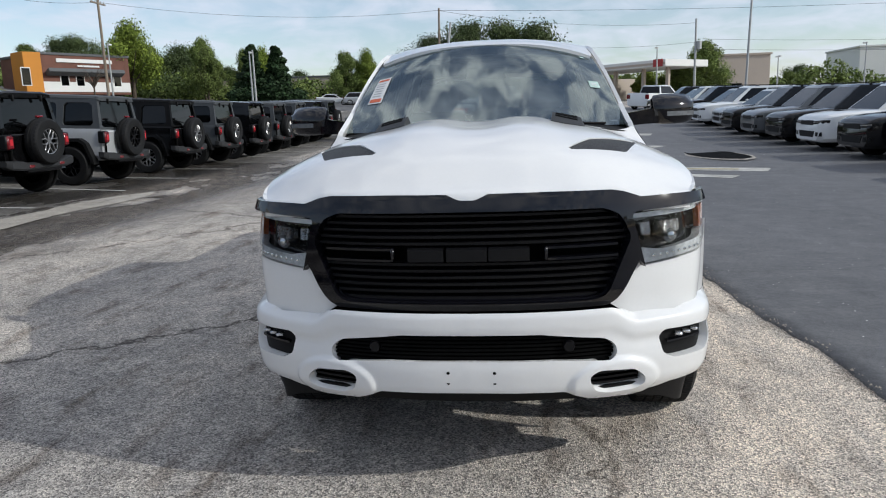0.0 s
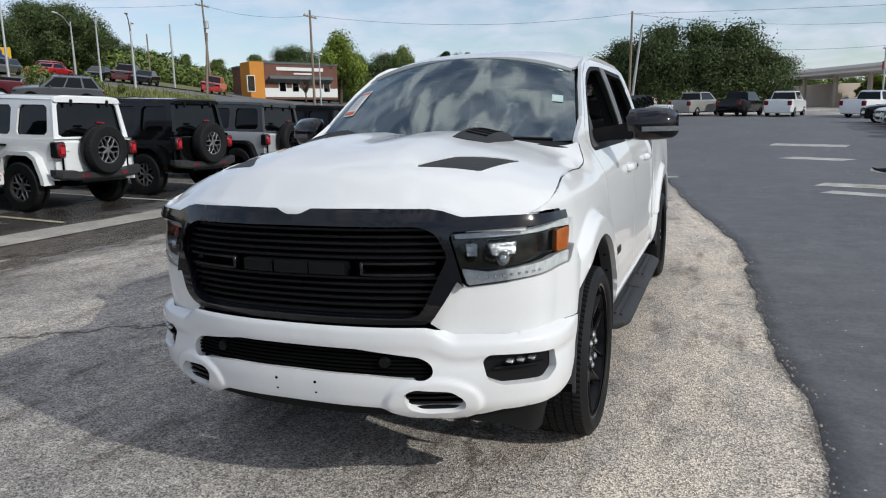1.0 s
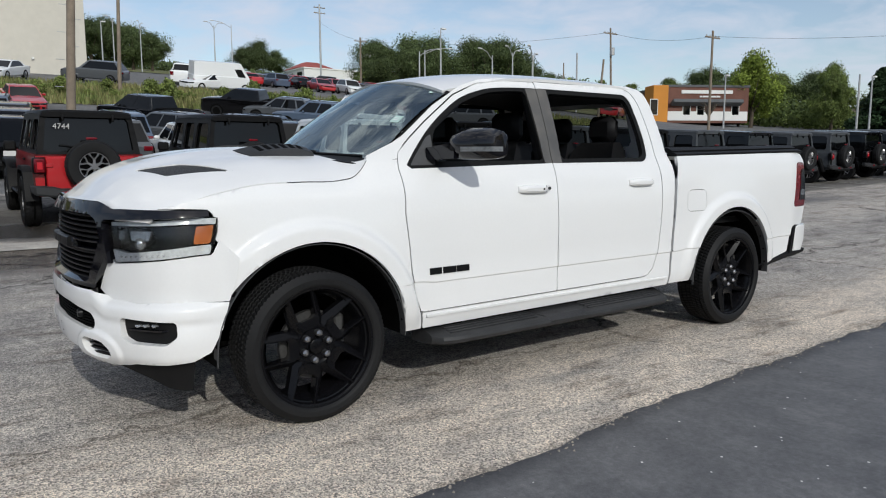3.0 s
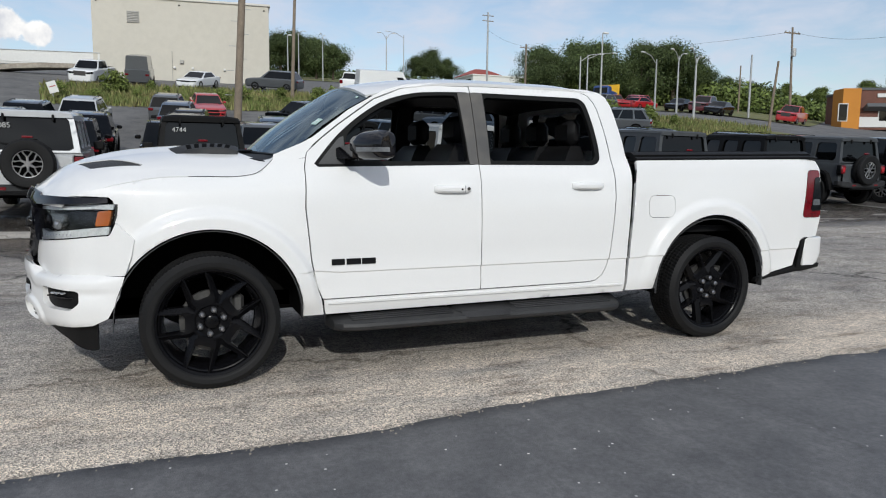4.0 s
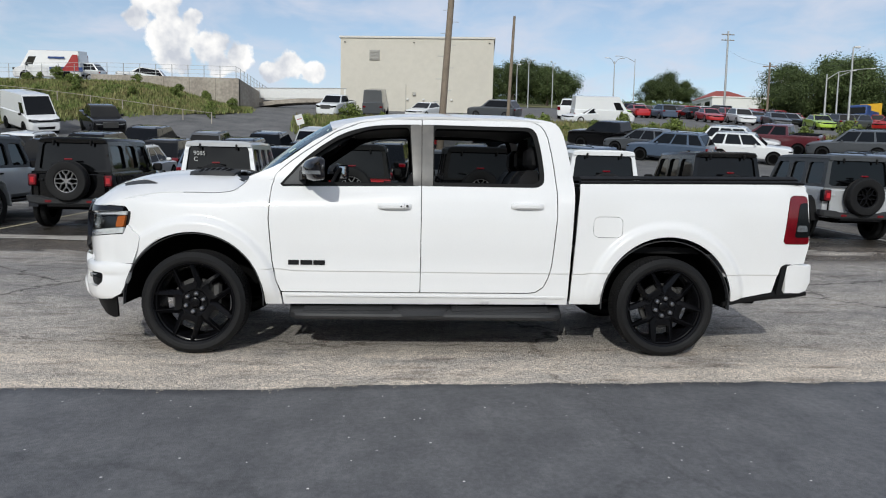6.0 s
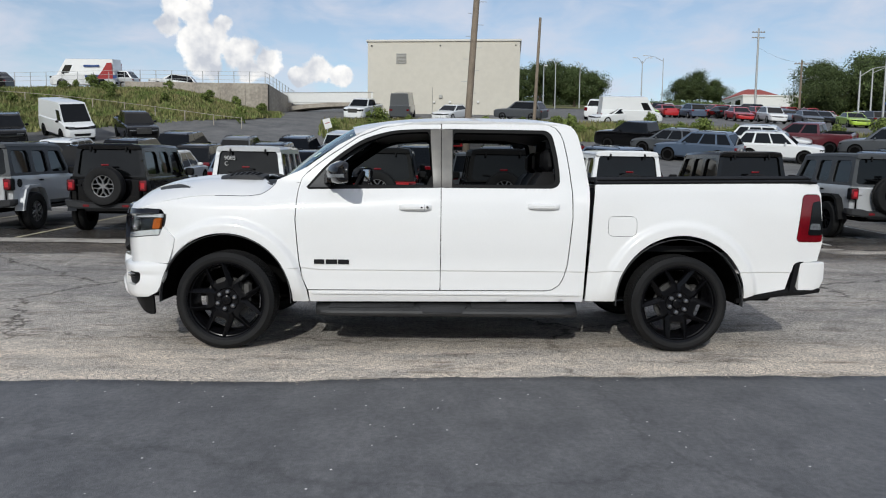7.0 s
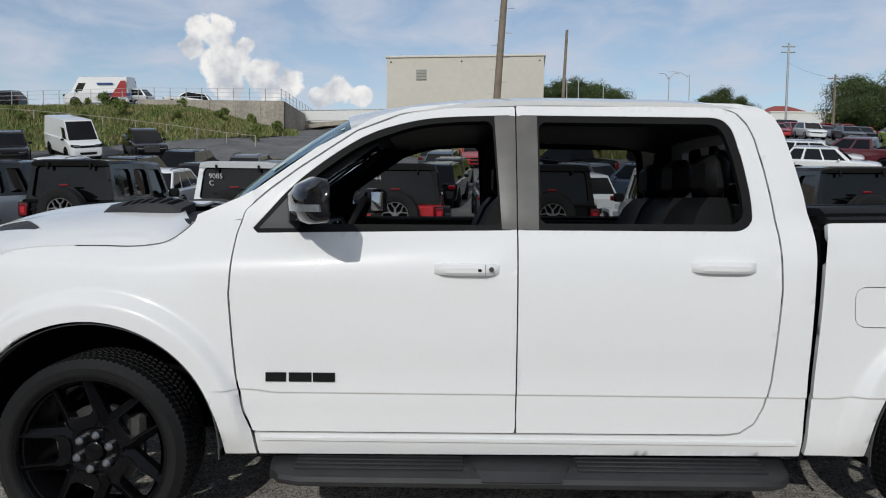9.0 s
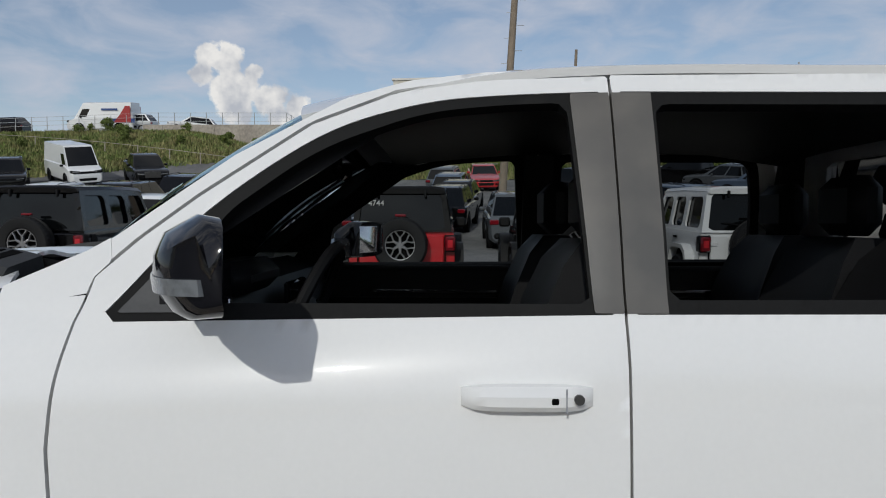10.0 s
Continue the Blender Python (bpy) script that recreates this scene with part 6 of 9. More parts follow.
small_tyre_me = tyre_shape(0.405, 0.225, 0.125, 36, 0.012).mesh("tyre", RUBBER, 30)
road_tyre_me = tyre_shape(0.37, 0.25, 0.12, 24, 0.004).mesh("tyre", RUBBER, 30)


def star_rim(R, mat_name):
    sh = Shape().lathe([(0, 0.085), (0.045, 0.085), (0.055, 0.06), (0.055, 0.03), (0, 0.03)], Matrix(), 16)
    for k in range(6):
        stem = Shape().loft([[(0.05, -w, r), (0.084, -w, r), (0.090, -w * 0.6, r), (0.090, w * 0.6, r), (0.084, w, r), (0.05, w, r)] for r, w in ((0.045, 0.020), (R * 0.52, 0.016))])
        fork = [Shape().loft([[(0.05, off - w, r), (0.086, off - w, r), (0.092, off - w * 0.5, r), (0.092, off + w * 0.5, r), (0.086, off + w, r), (0.05, off + w, r)] for r, off, w in ((R * 0.50, o * 0.004, 0.013), (R * 0.76, o * R * 0.24, 0.013), (R, o * R * 0.34, 0.015))]) for o in (-1, 1)]
        for a in [stem] + fork:
            a.moved(pose(0, 0, 0, 60 * k))
            sh.add(a.v, a.f)
    ring = Shape().lathe([(R - 0.012, 0.095), (R + 0.008, 0.098), (R + 0.008, 0.06), (R - 0.012, 0.06), (R - 0.012, 0.095)], Matrix(), 32)
    sh.add(ring.v, ring.f[:-2])
    return sh.mesh("rim", RIM_SILVER if mat_name == "silver" else RIM_BLACK, 30)


RIMS = {(0.225, "silver"): star_rim(0.222, "silver"), (0.225, "black"): star_rim(0.222, "black"), (0.25, "silver"): star_rim(0.247, "silver"), (0.25, "black"): star_rim(0.247, "black")}
well_me = {r: Shape().lathe([(0, -0.05), (r, -0.05), (r, 0.02), (0, 0.02)], Matrix(), 24).mesh("rim_back", DARK, 30) for r in (0.215, 0.24)}


def add_wheel(parent, x, y, z, jeep=False, rim="black", turn=0, far=False):
    sg = 1 if x > 0 else -1
    w = part("wheel", small_tyre_me if jeep else road_tyre_me, None, parent, m=pose(x, y, z, turn, 0, 0) @ Matrix.Diagonal((sg, 1, 1, 1)))
    part("rim", RIMS[0.225 if jeep else 0.25, rim], None, w, "%s alloy rim" % rim)
    if not far:
        part("rim_back", well_me[0.215 if jeep else 0.24], None, w)
    return w


def make_jeep(paint, top, flare, rim="silver", plate=False, mark="", label="", lift=0.0, front=False):
    """Boxy off-road estate; its rear bumper at y = 0, its nose towards -y."""
    body_mat, top_mat, flare_mat = PAINTS[paint], top, flare
    j = thing("off_road_car", label, "car", group="parked off-road cars")
    z0 = lift
    tub = Shape()
    tub.loft([[(-0.74, y, 0.52), (0.74, y, 0.52), (0.79, y, 0.60), (0.80, y, 1.05), (0.775, y, 1.17), (-0.775, y, 1.17), (-0.80, y, 1.05), (-0.79, y, 0.60)] for y in (-0.16, -0.12, -1.5, -2.62, -2.70)])
    part("tub", tub, body_mat, j, sharp=25)
    nose_ = Shape()
    nose_.loft([[(-w, y, 0.60), (w, y, 0.60), (w, y, zt - 0.10), (w - 0.06, y, zt - 0.015), (w * 0.4, y, zt), (-w * 0.4, y, zt), (-w + 0.06, y, zt - 0.015), (-w, y, zt - 0.10)] for y, w, zt in ((-2.66, 0.76, 1.20), (-2.8, 0.75, 1.19), (-3.75, 0.66, 1.14), (-3.86, 0.62, 1.10))])
    part("hood", nose_, body_mat, j, sharp=25)
    gr = Shape().box((0, -3.90, 0.92), (1.26, 0.06, 0.40), 0.03)
    g = part("grille", gr, body_mat, j)
    for k in range(7 if front else 0):
        part("grille_slot", Shape().box((-0.24 + 0.08 * k, -3.932, 0.93), (0.04, 0.012, 0.26), 0.004), DARK, g)
    for sg in (-1, 1) if front else ():
        part("headlight", Shape().lathe([(0, -0.03), (0.07, -0.025), (0.088, -0.01), (0.088, 0.03), (0, 0.03)], pose(sg * 0.46, -3.93, 0.97, 0, 0, 90), 18), LAMP_GREY, g, "round headlight")
    part("front_bumper", Shape().box((0, -4.12, 0.62), (1.60, 0.22, 0.18), 0.04), MATTE_BLACK, j, "black front bumper")
    part("chassis", Shape().box((0, -2.0, 0.50), (1.0, 3.7, 0.18), 0.03), DARK, j)
    # fenders
    for sg in (-1, 1):
        for cy, r in ((-0.78, 0.50), (-3.42, 0.50)):
            fl = Shape()
            prof = [(-0.56, -0.18), (-0.50, 0.14), (-0.38, 0.36), (-0.24, 0.425), (0.24, 0.425), (0.38, 0.34), (0.52, 0.02), (0.54, -0.10)] if cy > -2 else [(-0.52, 0.10), (-0.42, 0.36), (-0.30, 0.44), (0.26, 0.42), (0.42, 0.30), (0.56, -0.05), (0.60, -0.16)]
            rings = []
            for u, v in prof:
                n2 = Vector((u, v)).normalized()
                rings.append([(sg * 0.74, cy + u, 0.55 + v), (sg * 0.93, cy + u, 0.545 + v), (sg * 0.935, cy + u - n2.x * 0.07, 0.545 + v - n2.y * 0.07), (sg * 0.88, cy + u - n2.x * 0.075, 0.545 + v - n2.y * 0.075), (sg * 0.74, cy + u - n2.x * 0.06, 0.55 + v - n2.y * 0.06)])
            fl.loft(rings)
            part("fender_flare", fl, flare_mat, j, sharp=35)
            # flat black disc on the tub, painting the shade of the arch hollow
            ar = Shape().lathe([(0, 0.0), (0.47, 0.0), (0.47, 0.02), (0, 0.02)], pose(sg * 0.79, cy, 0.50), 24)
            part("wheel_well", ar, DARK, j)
            add_wheel(j, sg * 0.81, cy, 0.405, True, "black" if rim == "black" else rim, random.uniform(0, 60))
        part("side_step", Shape().box((sg * 0.84, -2.1, 0.46), (0.12, 1.5, 0.06), 0.02), MATTE_BLACK, j)
    # greenhouse: dark glass core, roof and framed windows
    core = Shape()
    core.loft([[(-0.715, -0.22, 1.15), (0.715, -0.22, 1.15), (0.70, -2.62, 1.15), (-0.70, -2.62, 1.15)], [(-0.615, -0.30, 1.80), (0.615, -0.30, 1.80), (0.60, -2.33, 1.80), (-0.60, -2.33, 1.80)]])
    part("window_glass", core, CAR_GLASS, j, "dark tinted windows")

    def wall_s(y, z):
        t = (z - 1.15) / 0.65
        return 0.752 - 0.105 * t, y, z
    slant = lambda z: -2.66 + 0.30 * (z - 1.15) / 0.65
    back = lambda z: -0.17 - 0.09 * (z - 1.15) / 0.65
    holes = [fillet([(-0.32, 1.23), (-0.36, 1.70), (-0.98, 1.70), (-1.0, 1.23)], 0.05), fillet([(-1.14, 1.23), (-1.14, 1.70), (-1.66, 1.70), (-1.70, 1.23)], 0.04), fillet([(-1.82, 1.23), (-1.80, 1.70), (-2.30, 1.70), (-2.52, 1.23)], 0.04)]
    frame_ = trimmed(wall_s, (-2.68, -0.15, 1.15, 1.82), 0.045, keep_one([(back(1.15), 1.15), (back(1.81), 1.81), (slant(1.81), 1.81), (slant(1.15), 1.15)], *holes), 0.03)
    both("window_frame", frame_, top_mat, j)
    rear_hole2 = fillet([(-0.655, 1.20), (0.655, 1.20), (0.585, 1.755), (-0.585, 1.755)], 0.05)
    rear_f = trimmed(lambda x, z: (-x, back(z) + 0.005, z), (-0.76, 0.76, 1.15, 1.82), 0.045, keep_one([(-0.755, 1.15), (0.755, 1.15), (0.65, 1.815), (-0.65, 1.815)], rear_hole2), 0.03)
    part("rear_frame", rear_f, top_mat, j)
    rf = Shape()
    rf.loft([[(-0.60, y, zt - 0.06), (0.60, y, zt - 0.06), (0.66, y, zt - 0.05), (0.63, y, zt), (0.45, y, zt + 0.022), (-0.45, y, zt + 0.022), (-0.63, y, zt), (-0.66, y, zt - 0.05)] for y, zt in ((-0.21, 1.80), (-0.25, 1.83), (-1.3, 1.85), (-2.30, 1.835), (-2.40, 1.805))])
    part("hardtop_roof", rf, top_mat, j, sharp=30)
    # rear details
    part("tailgate", Shape().box((0, -0.125, 0.86), (1.28, 0.05, 0.54), 0.02), body_mat, j)
    for sg in (-1, 1):
        part("tailgate_seam", Shape().box((sg * 0.655, -0.118, 0.86), (0.014, 0.03, 0.54)), DARK, j)
        tlm = part("tail_lamp", Shape().box((sg * 0.73, -0.09, 1.0), (0.15, 0.14, 0.22), 0.02), RED_LENS, j, "red tail lamp")
        part("lamp_core", Shape().box((sg * 0.73, -0.018, 1.0), (0.075, 0.01, 0.11), 0.004), BRIGHT_RED, tlm)
        part("lamp_surround", Shape().box((sg * 0.735, -0.115, 1.0), (0.18, 0.15, 0.25), 0.02), SATIN_BLACK, tlm)
        part("glass_hinge", Shape().box((sg * 0.36, -0.19, 1.735), (0.035, 0.05, 0.11), 0.01), MATTE_BLACK, j)
        part("door_handle", Shape().box((sg * 0.815, -1.22, 1.06), (0.03, 0.15, 0.035), 0.01), MATTE_BLACK, j)
        part("wing_mirror", Shape().box((sg * 0.90, -2.46, 1.24), (0.20, 0.11, 0.17), 0.03), MATTE_BLACK, j)
        part("reflector", Shape().box((sg * 0.40, 0.062, 0.585), (0.13, 0.02, 0.05), 0.006), RED_LENS, j)
    part("gate_hinge", Shape().box((0.60, -0.095, 1.0), (0.12, 0.03, 0.06), 0.01), body_mat, j)
    part("fuel_cap", Shape().lathe([(0, 0.012), (0.085, 0.012), (0.09, 0), (0, 0)], pose(-0.80, -0.38, 1.02, 0, 0, 180), 18), MATTE_BLACK, j)
    bumper_ = Shape().loft([[(x, -0.16, z0_), (x, y1_, z0_), (x, y1_ + 0.02, z0_ + 0.03), (x, y1_ + 0.02, z1_ - 0.02), (x, y1_ - 0.02, z1_), (x, -0.16, z1_)] for x, y1_, z0_, z1_ in ((-0.87, -0.06, 0.60, 0.70), (-0.80, 0.0, 0.55, 0.695), (-0.56, 0.04, 0.52, 0.68), (-0.45, 0.045, 0.52, 0.645), (0.45, 0.045, 0.52, 0.645), (0.56, 0.04, 0.52, 0.68), (0.80, 0.0, 0.55, 0.695), (0.87, -0.06, 0.60, 0.70))])
    part("rear_bumper", bumper_, BUMPER_GREY, j, "dark grey plastic rear bumper", sharp=25)
    part("tow_bar", Shape().box((0, -0.02, 0.50), (0.9, 0.10, 0.07), 0.02), SATIN_BLACK, j)
    if plate:
        pl = part("number_plate", Shape().box((-0.62, 0.068, 0.64), (0.31, 0.012, 0.16), 0.004), PLATE, j, "white dealer plate")
        part("plate_mark", Shape().box((-0.62, 0.076, 0.64), (0.20, 0.006, 0.04), 0.002), RED_LENS, pl)
        part("plate_mark", Shape().box((-0.62, 0.076, 0.69), (0.24, 0.006, 0.02), 0.002), ORANGE_PRINT, pl)
    sp = part("spare_wheel", small_tyre_me, None, j, "spare tyre with %s rim" % rim, m=pose(0, 0.06, 0.99, 0, 0, 90))
    part("rim", RIMS[0.225, rim], None, sp)
    part("rim_back", well_me[0.215], None, sp)
    bl = part("brake_light", Shape().box((0, 0.0, 1.42), (0.16, 0.05, 0.035), 0.008), RED_LENS, j, "high red brake light")
    part("light_stalk", Shape().tube([(0, -0.10, 1.10), (0, -0.06, 1.30), (0, -0.01, 1.41)], 0.02, 6), MATTE_BLACK, bl)
    part("rear_wiper", Shape().tube([(0.05, -0.165, 1.25), (0.32, -0.175, 1.30), (0.42, -0.18, 1.31)], 0.012, 5), SATIN_BLACK, j)
    if mark:
        tx = bpy.data.curves.new("marker_number", "FONT")
        tx.body, tx.size, tx.extrude = mark, 0.12, 0.002
        tx.materials.append(CHALK)
        ob = new("marker_number", tx)
        ob.parent = j
        ob.matrix_basis = pose(0.50, -0.222, 1.56, 97, 0, 180)
    return j


def put_on_ground(ob, x, y, rz, tip=True):
    """Stands a vehicle (y axis to its rear) on the ground, tilted with the slope."""
    z = ground_z(x, y)
    r = radians(rz)
    ax, ay = Vector((math.cos(r), math.sin(r))), Vector((-math.sin(r), math.cos(r)))
    c = Vector((x, y)) - ay * 2.0
    e = 1.5
    sy_, sx_ = (ground_z(*(c + ay * e)) - ground_z(*(c - ay * e))) / (2 * e), (ground_z(*(c + ax * 0.8)) - ground_z(*(c - ax * 0.8))) / 1.6
    zc = ground_z(*c)
    vy, vx = Vector((ay.x, ay.y, sy_)).normalized(), Vector((ax.x, ax.y, sx_)).normalized()
    vz = vx.cross(vy).normalized()
    vx = vy.cross(vz)
    o = Vector((c.x, c.y, zc)) + vy * 2.0
    m = Matrix(((vx.x, vy.x, vz.x, o.x), (vx.y, vy.y, vz.y, o.y), (vx.z, vy.z, vz.z, o.z), (0, 0, 0, 1)))
    return m


# the row behind the pickup, tails towards it
W_, B_, S_ = PAINTS["white"], BLACK_TOP, PAINTS["silver"]
jeep_black = make_jeep("black", PAINTS["black"], PAINTS["black"], label="black boxy off-road car with rear-mounted spare wheel")
jeep_black.matrix_basis = put_on_ground(jeep_black, -8.15, 8.44, -91)
for x, y, rz in ((-8.2, -4.95, -90), (-8.2, -15.6, -90), (-8.3, 20.1, -91), (-8.4, 28.2, -91)):
    copy_thing(jeep_black, put_on_ground(jeep_black, x, y, rz))
for make, x, y, rz in (
        (lambda: make_jeep("black", BLACK_TOP, MATTE_BLACK, plate=True, label="black off-road car with a white dealer plate"), -8.15, 3.2, -90),
        (lambda: make_jeep("white", W_, W_, label="white off-road car with white hardtop and spare wheel"), -8.15, 5.8, -90),
        (lambda: make_jeep("silver", S_, MATTE_BLACK, mark="9085\nC", label="silver off-road car with white marker writing on glass"), -8.2, -2.1, -90),
        (lambda: make_jeep("red", BLACK_TOP, MATTE_BLACK, mark="4744", label="red off-road car with black hardtop and marker writing"), -8.2, 0.6, -90),
        (lambda: make_jeep("silver", GREY_TOP, MATTE_BLACK, rim="black", label="silver off-road car with dark grey hardtop"), -8.2, 11.35, -91),
        (lambda: make_jeep("silver", GREY_TOP, PAINTS["silver"], label="silver off-road car with grey hardtop"), -8.2, -7.7, -90),
        (lambda: make_jeep("black", BLACK_TOP, PAINTS["black"], label="tall black off-road car on large tyres"), -8.3, 14.7, -91),
        (lambda: make_jeep("grey", GREY_TOP, MATTE_BLACK, label="dark grey off-road car with grey hardtop"), -8.3, 17.4, -91),
        (lambda: make_jeep("white", BLACK_TOP, MATTE_BLACK, label="white off-road car with black hardtop"), -8.3, -10.4, -90)):
    j = make()
    j.matrix_basis = put_on_ground(j, x, y, rz)
    if "grey off-road" in j["label"] and "hardtop" in j["label"] and "dark grey off" in j["label"]:
        copy_thing(j, put_on_ground(j, -8.4, 22.8, -91))
        copy_thing(j, put_on_ground(j, -8.4, 25.5, -91))
        copy_thing(j, put_on_ground(j, -8.2, -13.0, -90))
    if "silver off-road car with grey hardtop" in j["label"]:
        copy_thing(j, put_on_ground(j, -8.5, 31.0, -91))


# ---- rounded everyday cars ----
# length, half width, top line of the body (y, z), foot and head of the cabin (y at the tail and the nose end), roof height
CAR_FORMS = {
    "suv": (4.9, 0.96, [(0, 0.94), (-0.10, 1.06), (-1.2, 1.08), (-3.3, 1.07), (-3.6, 1.07), (-4.35, 1.02), (-4.68, 0.97), (-4.84, 0.90), (-4.9, 0.80)], (-0.10, -3.52), (-0.62, -2.72), 1.76),
    "crossover": (4.6, 0.92, [(0, 0.85), (-0.12, 1.0), (-1.2, 1.02), (-3.1, 1.01), (-3.4, 1.0), (-4.1, 0.95), (-4.40, 0.90), (-4.54, 0.83), (-4.6, 0.72)], (-0.10, -3.38), (-0.72, -2.50), 1.63),
    "sedan": (4.8, 0.92, [(0, 0.85), (-0.10, 1.0), (-0.8, 1.02), (-3.0, 0.97), (-3.4, 0.94), (-4.3, 0.84), (-4.62, 0.78), (-4.75, 0.72), (-4.8, 0.62)], (-0.55, -3.50), (-1.35, -2.55), 1.43),
    "pickup": (5.8, 1.0, [(0, 1.10), (-0.05, 1.28), (-1.7, 1.28), (-1.78, 1.24), (-4.15, 1.22), (-4.5, 1.22), (-5.35, 1.16), (-5.65, 1.10), (-5.76, 1.02), (-5.8, 0.86)], (-1.80, -4.45), (-1.98, -3.60), 1.88),
    "van": (5.4, 0.98, [(0, 1.25), (-0.05, 1.30), (-3.6, 1.30), (-4.3, 1.28), (-4.6, 1.20), (-5.1, 1.04), (-5.3, 0.94), (-5.4, 0.76)], (-0.03, -4.72), (-0.10, -3.92), 2.42),
}


def make_car(kind, paint, label, rim="silver", far=False):
    """Car with its tail at y = 0 and nose towards -y; a far one keeps its main parts only."""
    P = PAINTS[paint]
    L, W, top, (b0, b1), (r0, r1), zr = CAR_FORMS[kind]
    c = thing(kind if kind in ("sedan", "van") else {"suv": "sport_utility_car", "crossover": "crossover_car", "pickup": "parked_pickup"}[kind], label, "van" if kind == "van" else "pickup truck" if kind == "pickup" else "car", group="parked cars")

    def plan(y):
        return W * (1 - 0.20 * max(0, (-y - (L - 0.45)) / 0.45) ** 2 - 0.10 * max(0, (0.25 + y) / 0.25) ** 2)
    low = Shape()
    rings = []
    stations = sorted({round(float(y), 3) for y in np.concatenate([np.interp(np.linspace(0, len(top) - 1, 2 * len(top) - 1), range(len(top)), [p[0] for p in top]), [-L + 0.25, -L + 0.12, -0.2]])}, reverse=True)
    for y in stations:
        zt = float(np.interp(-y, [-p[0] for p in top], [p[1] for p in top]))
        w = plan(y)
        zb = 0.27 if -L + 0.1 < y < -0.05 else 0.32
        zs = min(0.78, zt - 0.10)
        half = [(w * 0.84, zb), (w * 0.965, zb + 0.10), (w * 0.985, 0.56), (w, zs), (w * 0.985, zt - 0.055), (w * 0.93, zt - 0.012), (w * 0.84, zt + 0.004), (w * 0.45, zt + 0.030)]
        rings.append([(-a, y, z) for a, z in half] + [(a, y, z) for a, z in reversed(half)])
    low.loft(rings)
    part("body", low, P, c, sharp=35)
    # cabin shell in body colour, with panes a little proud of it
    zb = float(np.interp([-b1, -(b0 + b1) / 2], [-p[0] for p in top], [p[1] for p in top]).min()) - 0.02
    wb, wt = W * 0.925, W * (0.74 if kind != "van" else 0.82)
    cab = Shape()
    base = [(-wb, b1, zb), (wb, b1, zb), (wb, b0, zb), (-wb, b0, zb)]
    neck = [(-wt, r1, zr - 0.03), (wt, r1, zr - 0.03), (wt, r0, zr - 0.03), (-wt, r0, zr - 0.03)]
    crown = [(-wt * 0.84, r1 + 0.16, zr + 0.012), (wt * 0.84, r1 + 0.16, zr + 0.012), (wt * 0.84, r0 - 0.10, zr), (-wt * 0.84, r0 - 0.10, zr)]
    cab.loft([base, neck, crown])
    part("cabin", cab, P, c, "painted roof and pillars", sharp=30)

    def pane(name, q, lab=""):
        """Four corners of a window, pushed out a little and given thickness."""
        v = [Vector(p) for p in q]
        n = (v[1] - v[0]).cross(v[3] - v[0]).normalized()
        if n.dot((v[0] + v[2]) / 2 - Vector((0, (b0 + b1) / 2, zb + 0.2))) < 0:
            n = -n
        sh = Shape().loft([[p - n * 0.02 for p in v], [p + n * 0.007 for p in v]])
        part(name, sh, CAR_GLASS, c, lab)

    def on_side(sg, ya, yb, lo=0.10, hi=0.93):
        """Corners on the cabin's side; ya, yb as shares of its length from the nose end."""
        out = []
        for u, t in ((ya, lo), (yb, lo), (yb, hi), (ya, hi)):
            yl, yh = b1 + (b0 - b1) * u, r1 + (r0 - r1) * u
            out.append((sg * (wb + (wt - wb) * t), yl + (yh - yl) * t, zb + (zr - 0.03 - zb) * t))
        return out
    for y_foot, y_head, name in ((b1, r1, "windscreen"), (b0, r0, "rear_window")):
        if kind == "van" and name == "rear_window":
            continue
        pane(name, [(sx_ * (wb + (wt - wb) * t) * 0.93, y_foot + (y_head - y_foot) * t, zb + (zr - 0.03 - zb) * t) for sx_, t in ((-1, 0.07), (1, 0.07), (1, 0.93 if name == "windscreen" else 0.88), (-1, 0.93 if name == "windscreen" else 0.88))], "dark glass")
    splits = {"van": ((0.06, 0.20),), "pickup": ((0.09, 0.50), (0.55, 0.93)), "sedan": ((0.08, 0.47), (0.51, 0.90))}.get(kind, ((0.07, 0.37), (0.40, 0.68), (0.72, 0.95)))
    for sg in (-1, 1):
        for ya, yb in splits if not far else ((splits[0][0], splits[-1][1]),):
            pane("side_window", on_side(sg, ya, yb, 0.10 if kind != "van" else 0.05, 0.92 if kind != "van" else 0.62))
    tall = kind in ("pickup", "van")
    zl = 0.94 if tall else 0.80 if kind == "suv" else 0.70
    hl = 0.085 if tall else 0.046
    for sg in (-1, 1):
        part("tail_lamp", Shape().box((sg * W * 0.80, -0.05, 0.90 if kind != "pickup" else 1.02), (W * 0.30, 0.16, 0.16 if kind != "pickup" else 0.34), 0.03), RED_LENS, c, "red tail lamp")
        rows = [(sg * x, y, z, h) for x, y, z, h in ((W * 0.46, -L - 0.006, zl - 0.015, hl * 0.8), (W * 0.76, -L - 0.004, zl, hl), (plan(-L + 0.06) + 0.004, -L + 0.06, zl + 0.008, hl), (plan(-L + 0.22) + 0.004, -L + 0.22, zl + 0.02, hl * 0.8))]
        lamp = part("headlight", Shape().loft([[(x, y, z - h), (x, y, z + h), (x - sg * 0.03, y + 0.06, z + h), (x - sg * 0.03, y + 0.06, z - h)] for x, y, z, h in rows]), LAMP_DARK, c, "headlight in a dark housing")
        if not far:
            part("lamp_lens", Shape().loft([[(x, y - 0.003, z - h * 0.1), (x, y - 0.003, z + h * 0.6), (x - sg * 0.02, y + 0.05, z + h * 0.6), (x - sg * 0.02, y + 0.05, z - h * 0.1)] for x, y, z, h in rows[:3]]), LAMP_GREY, lamp, "clear lamp lens")
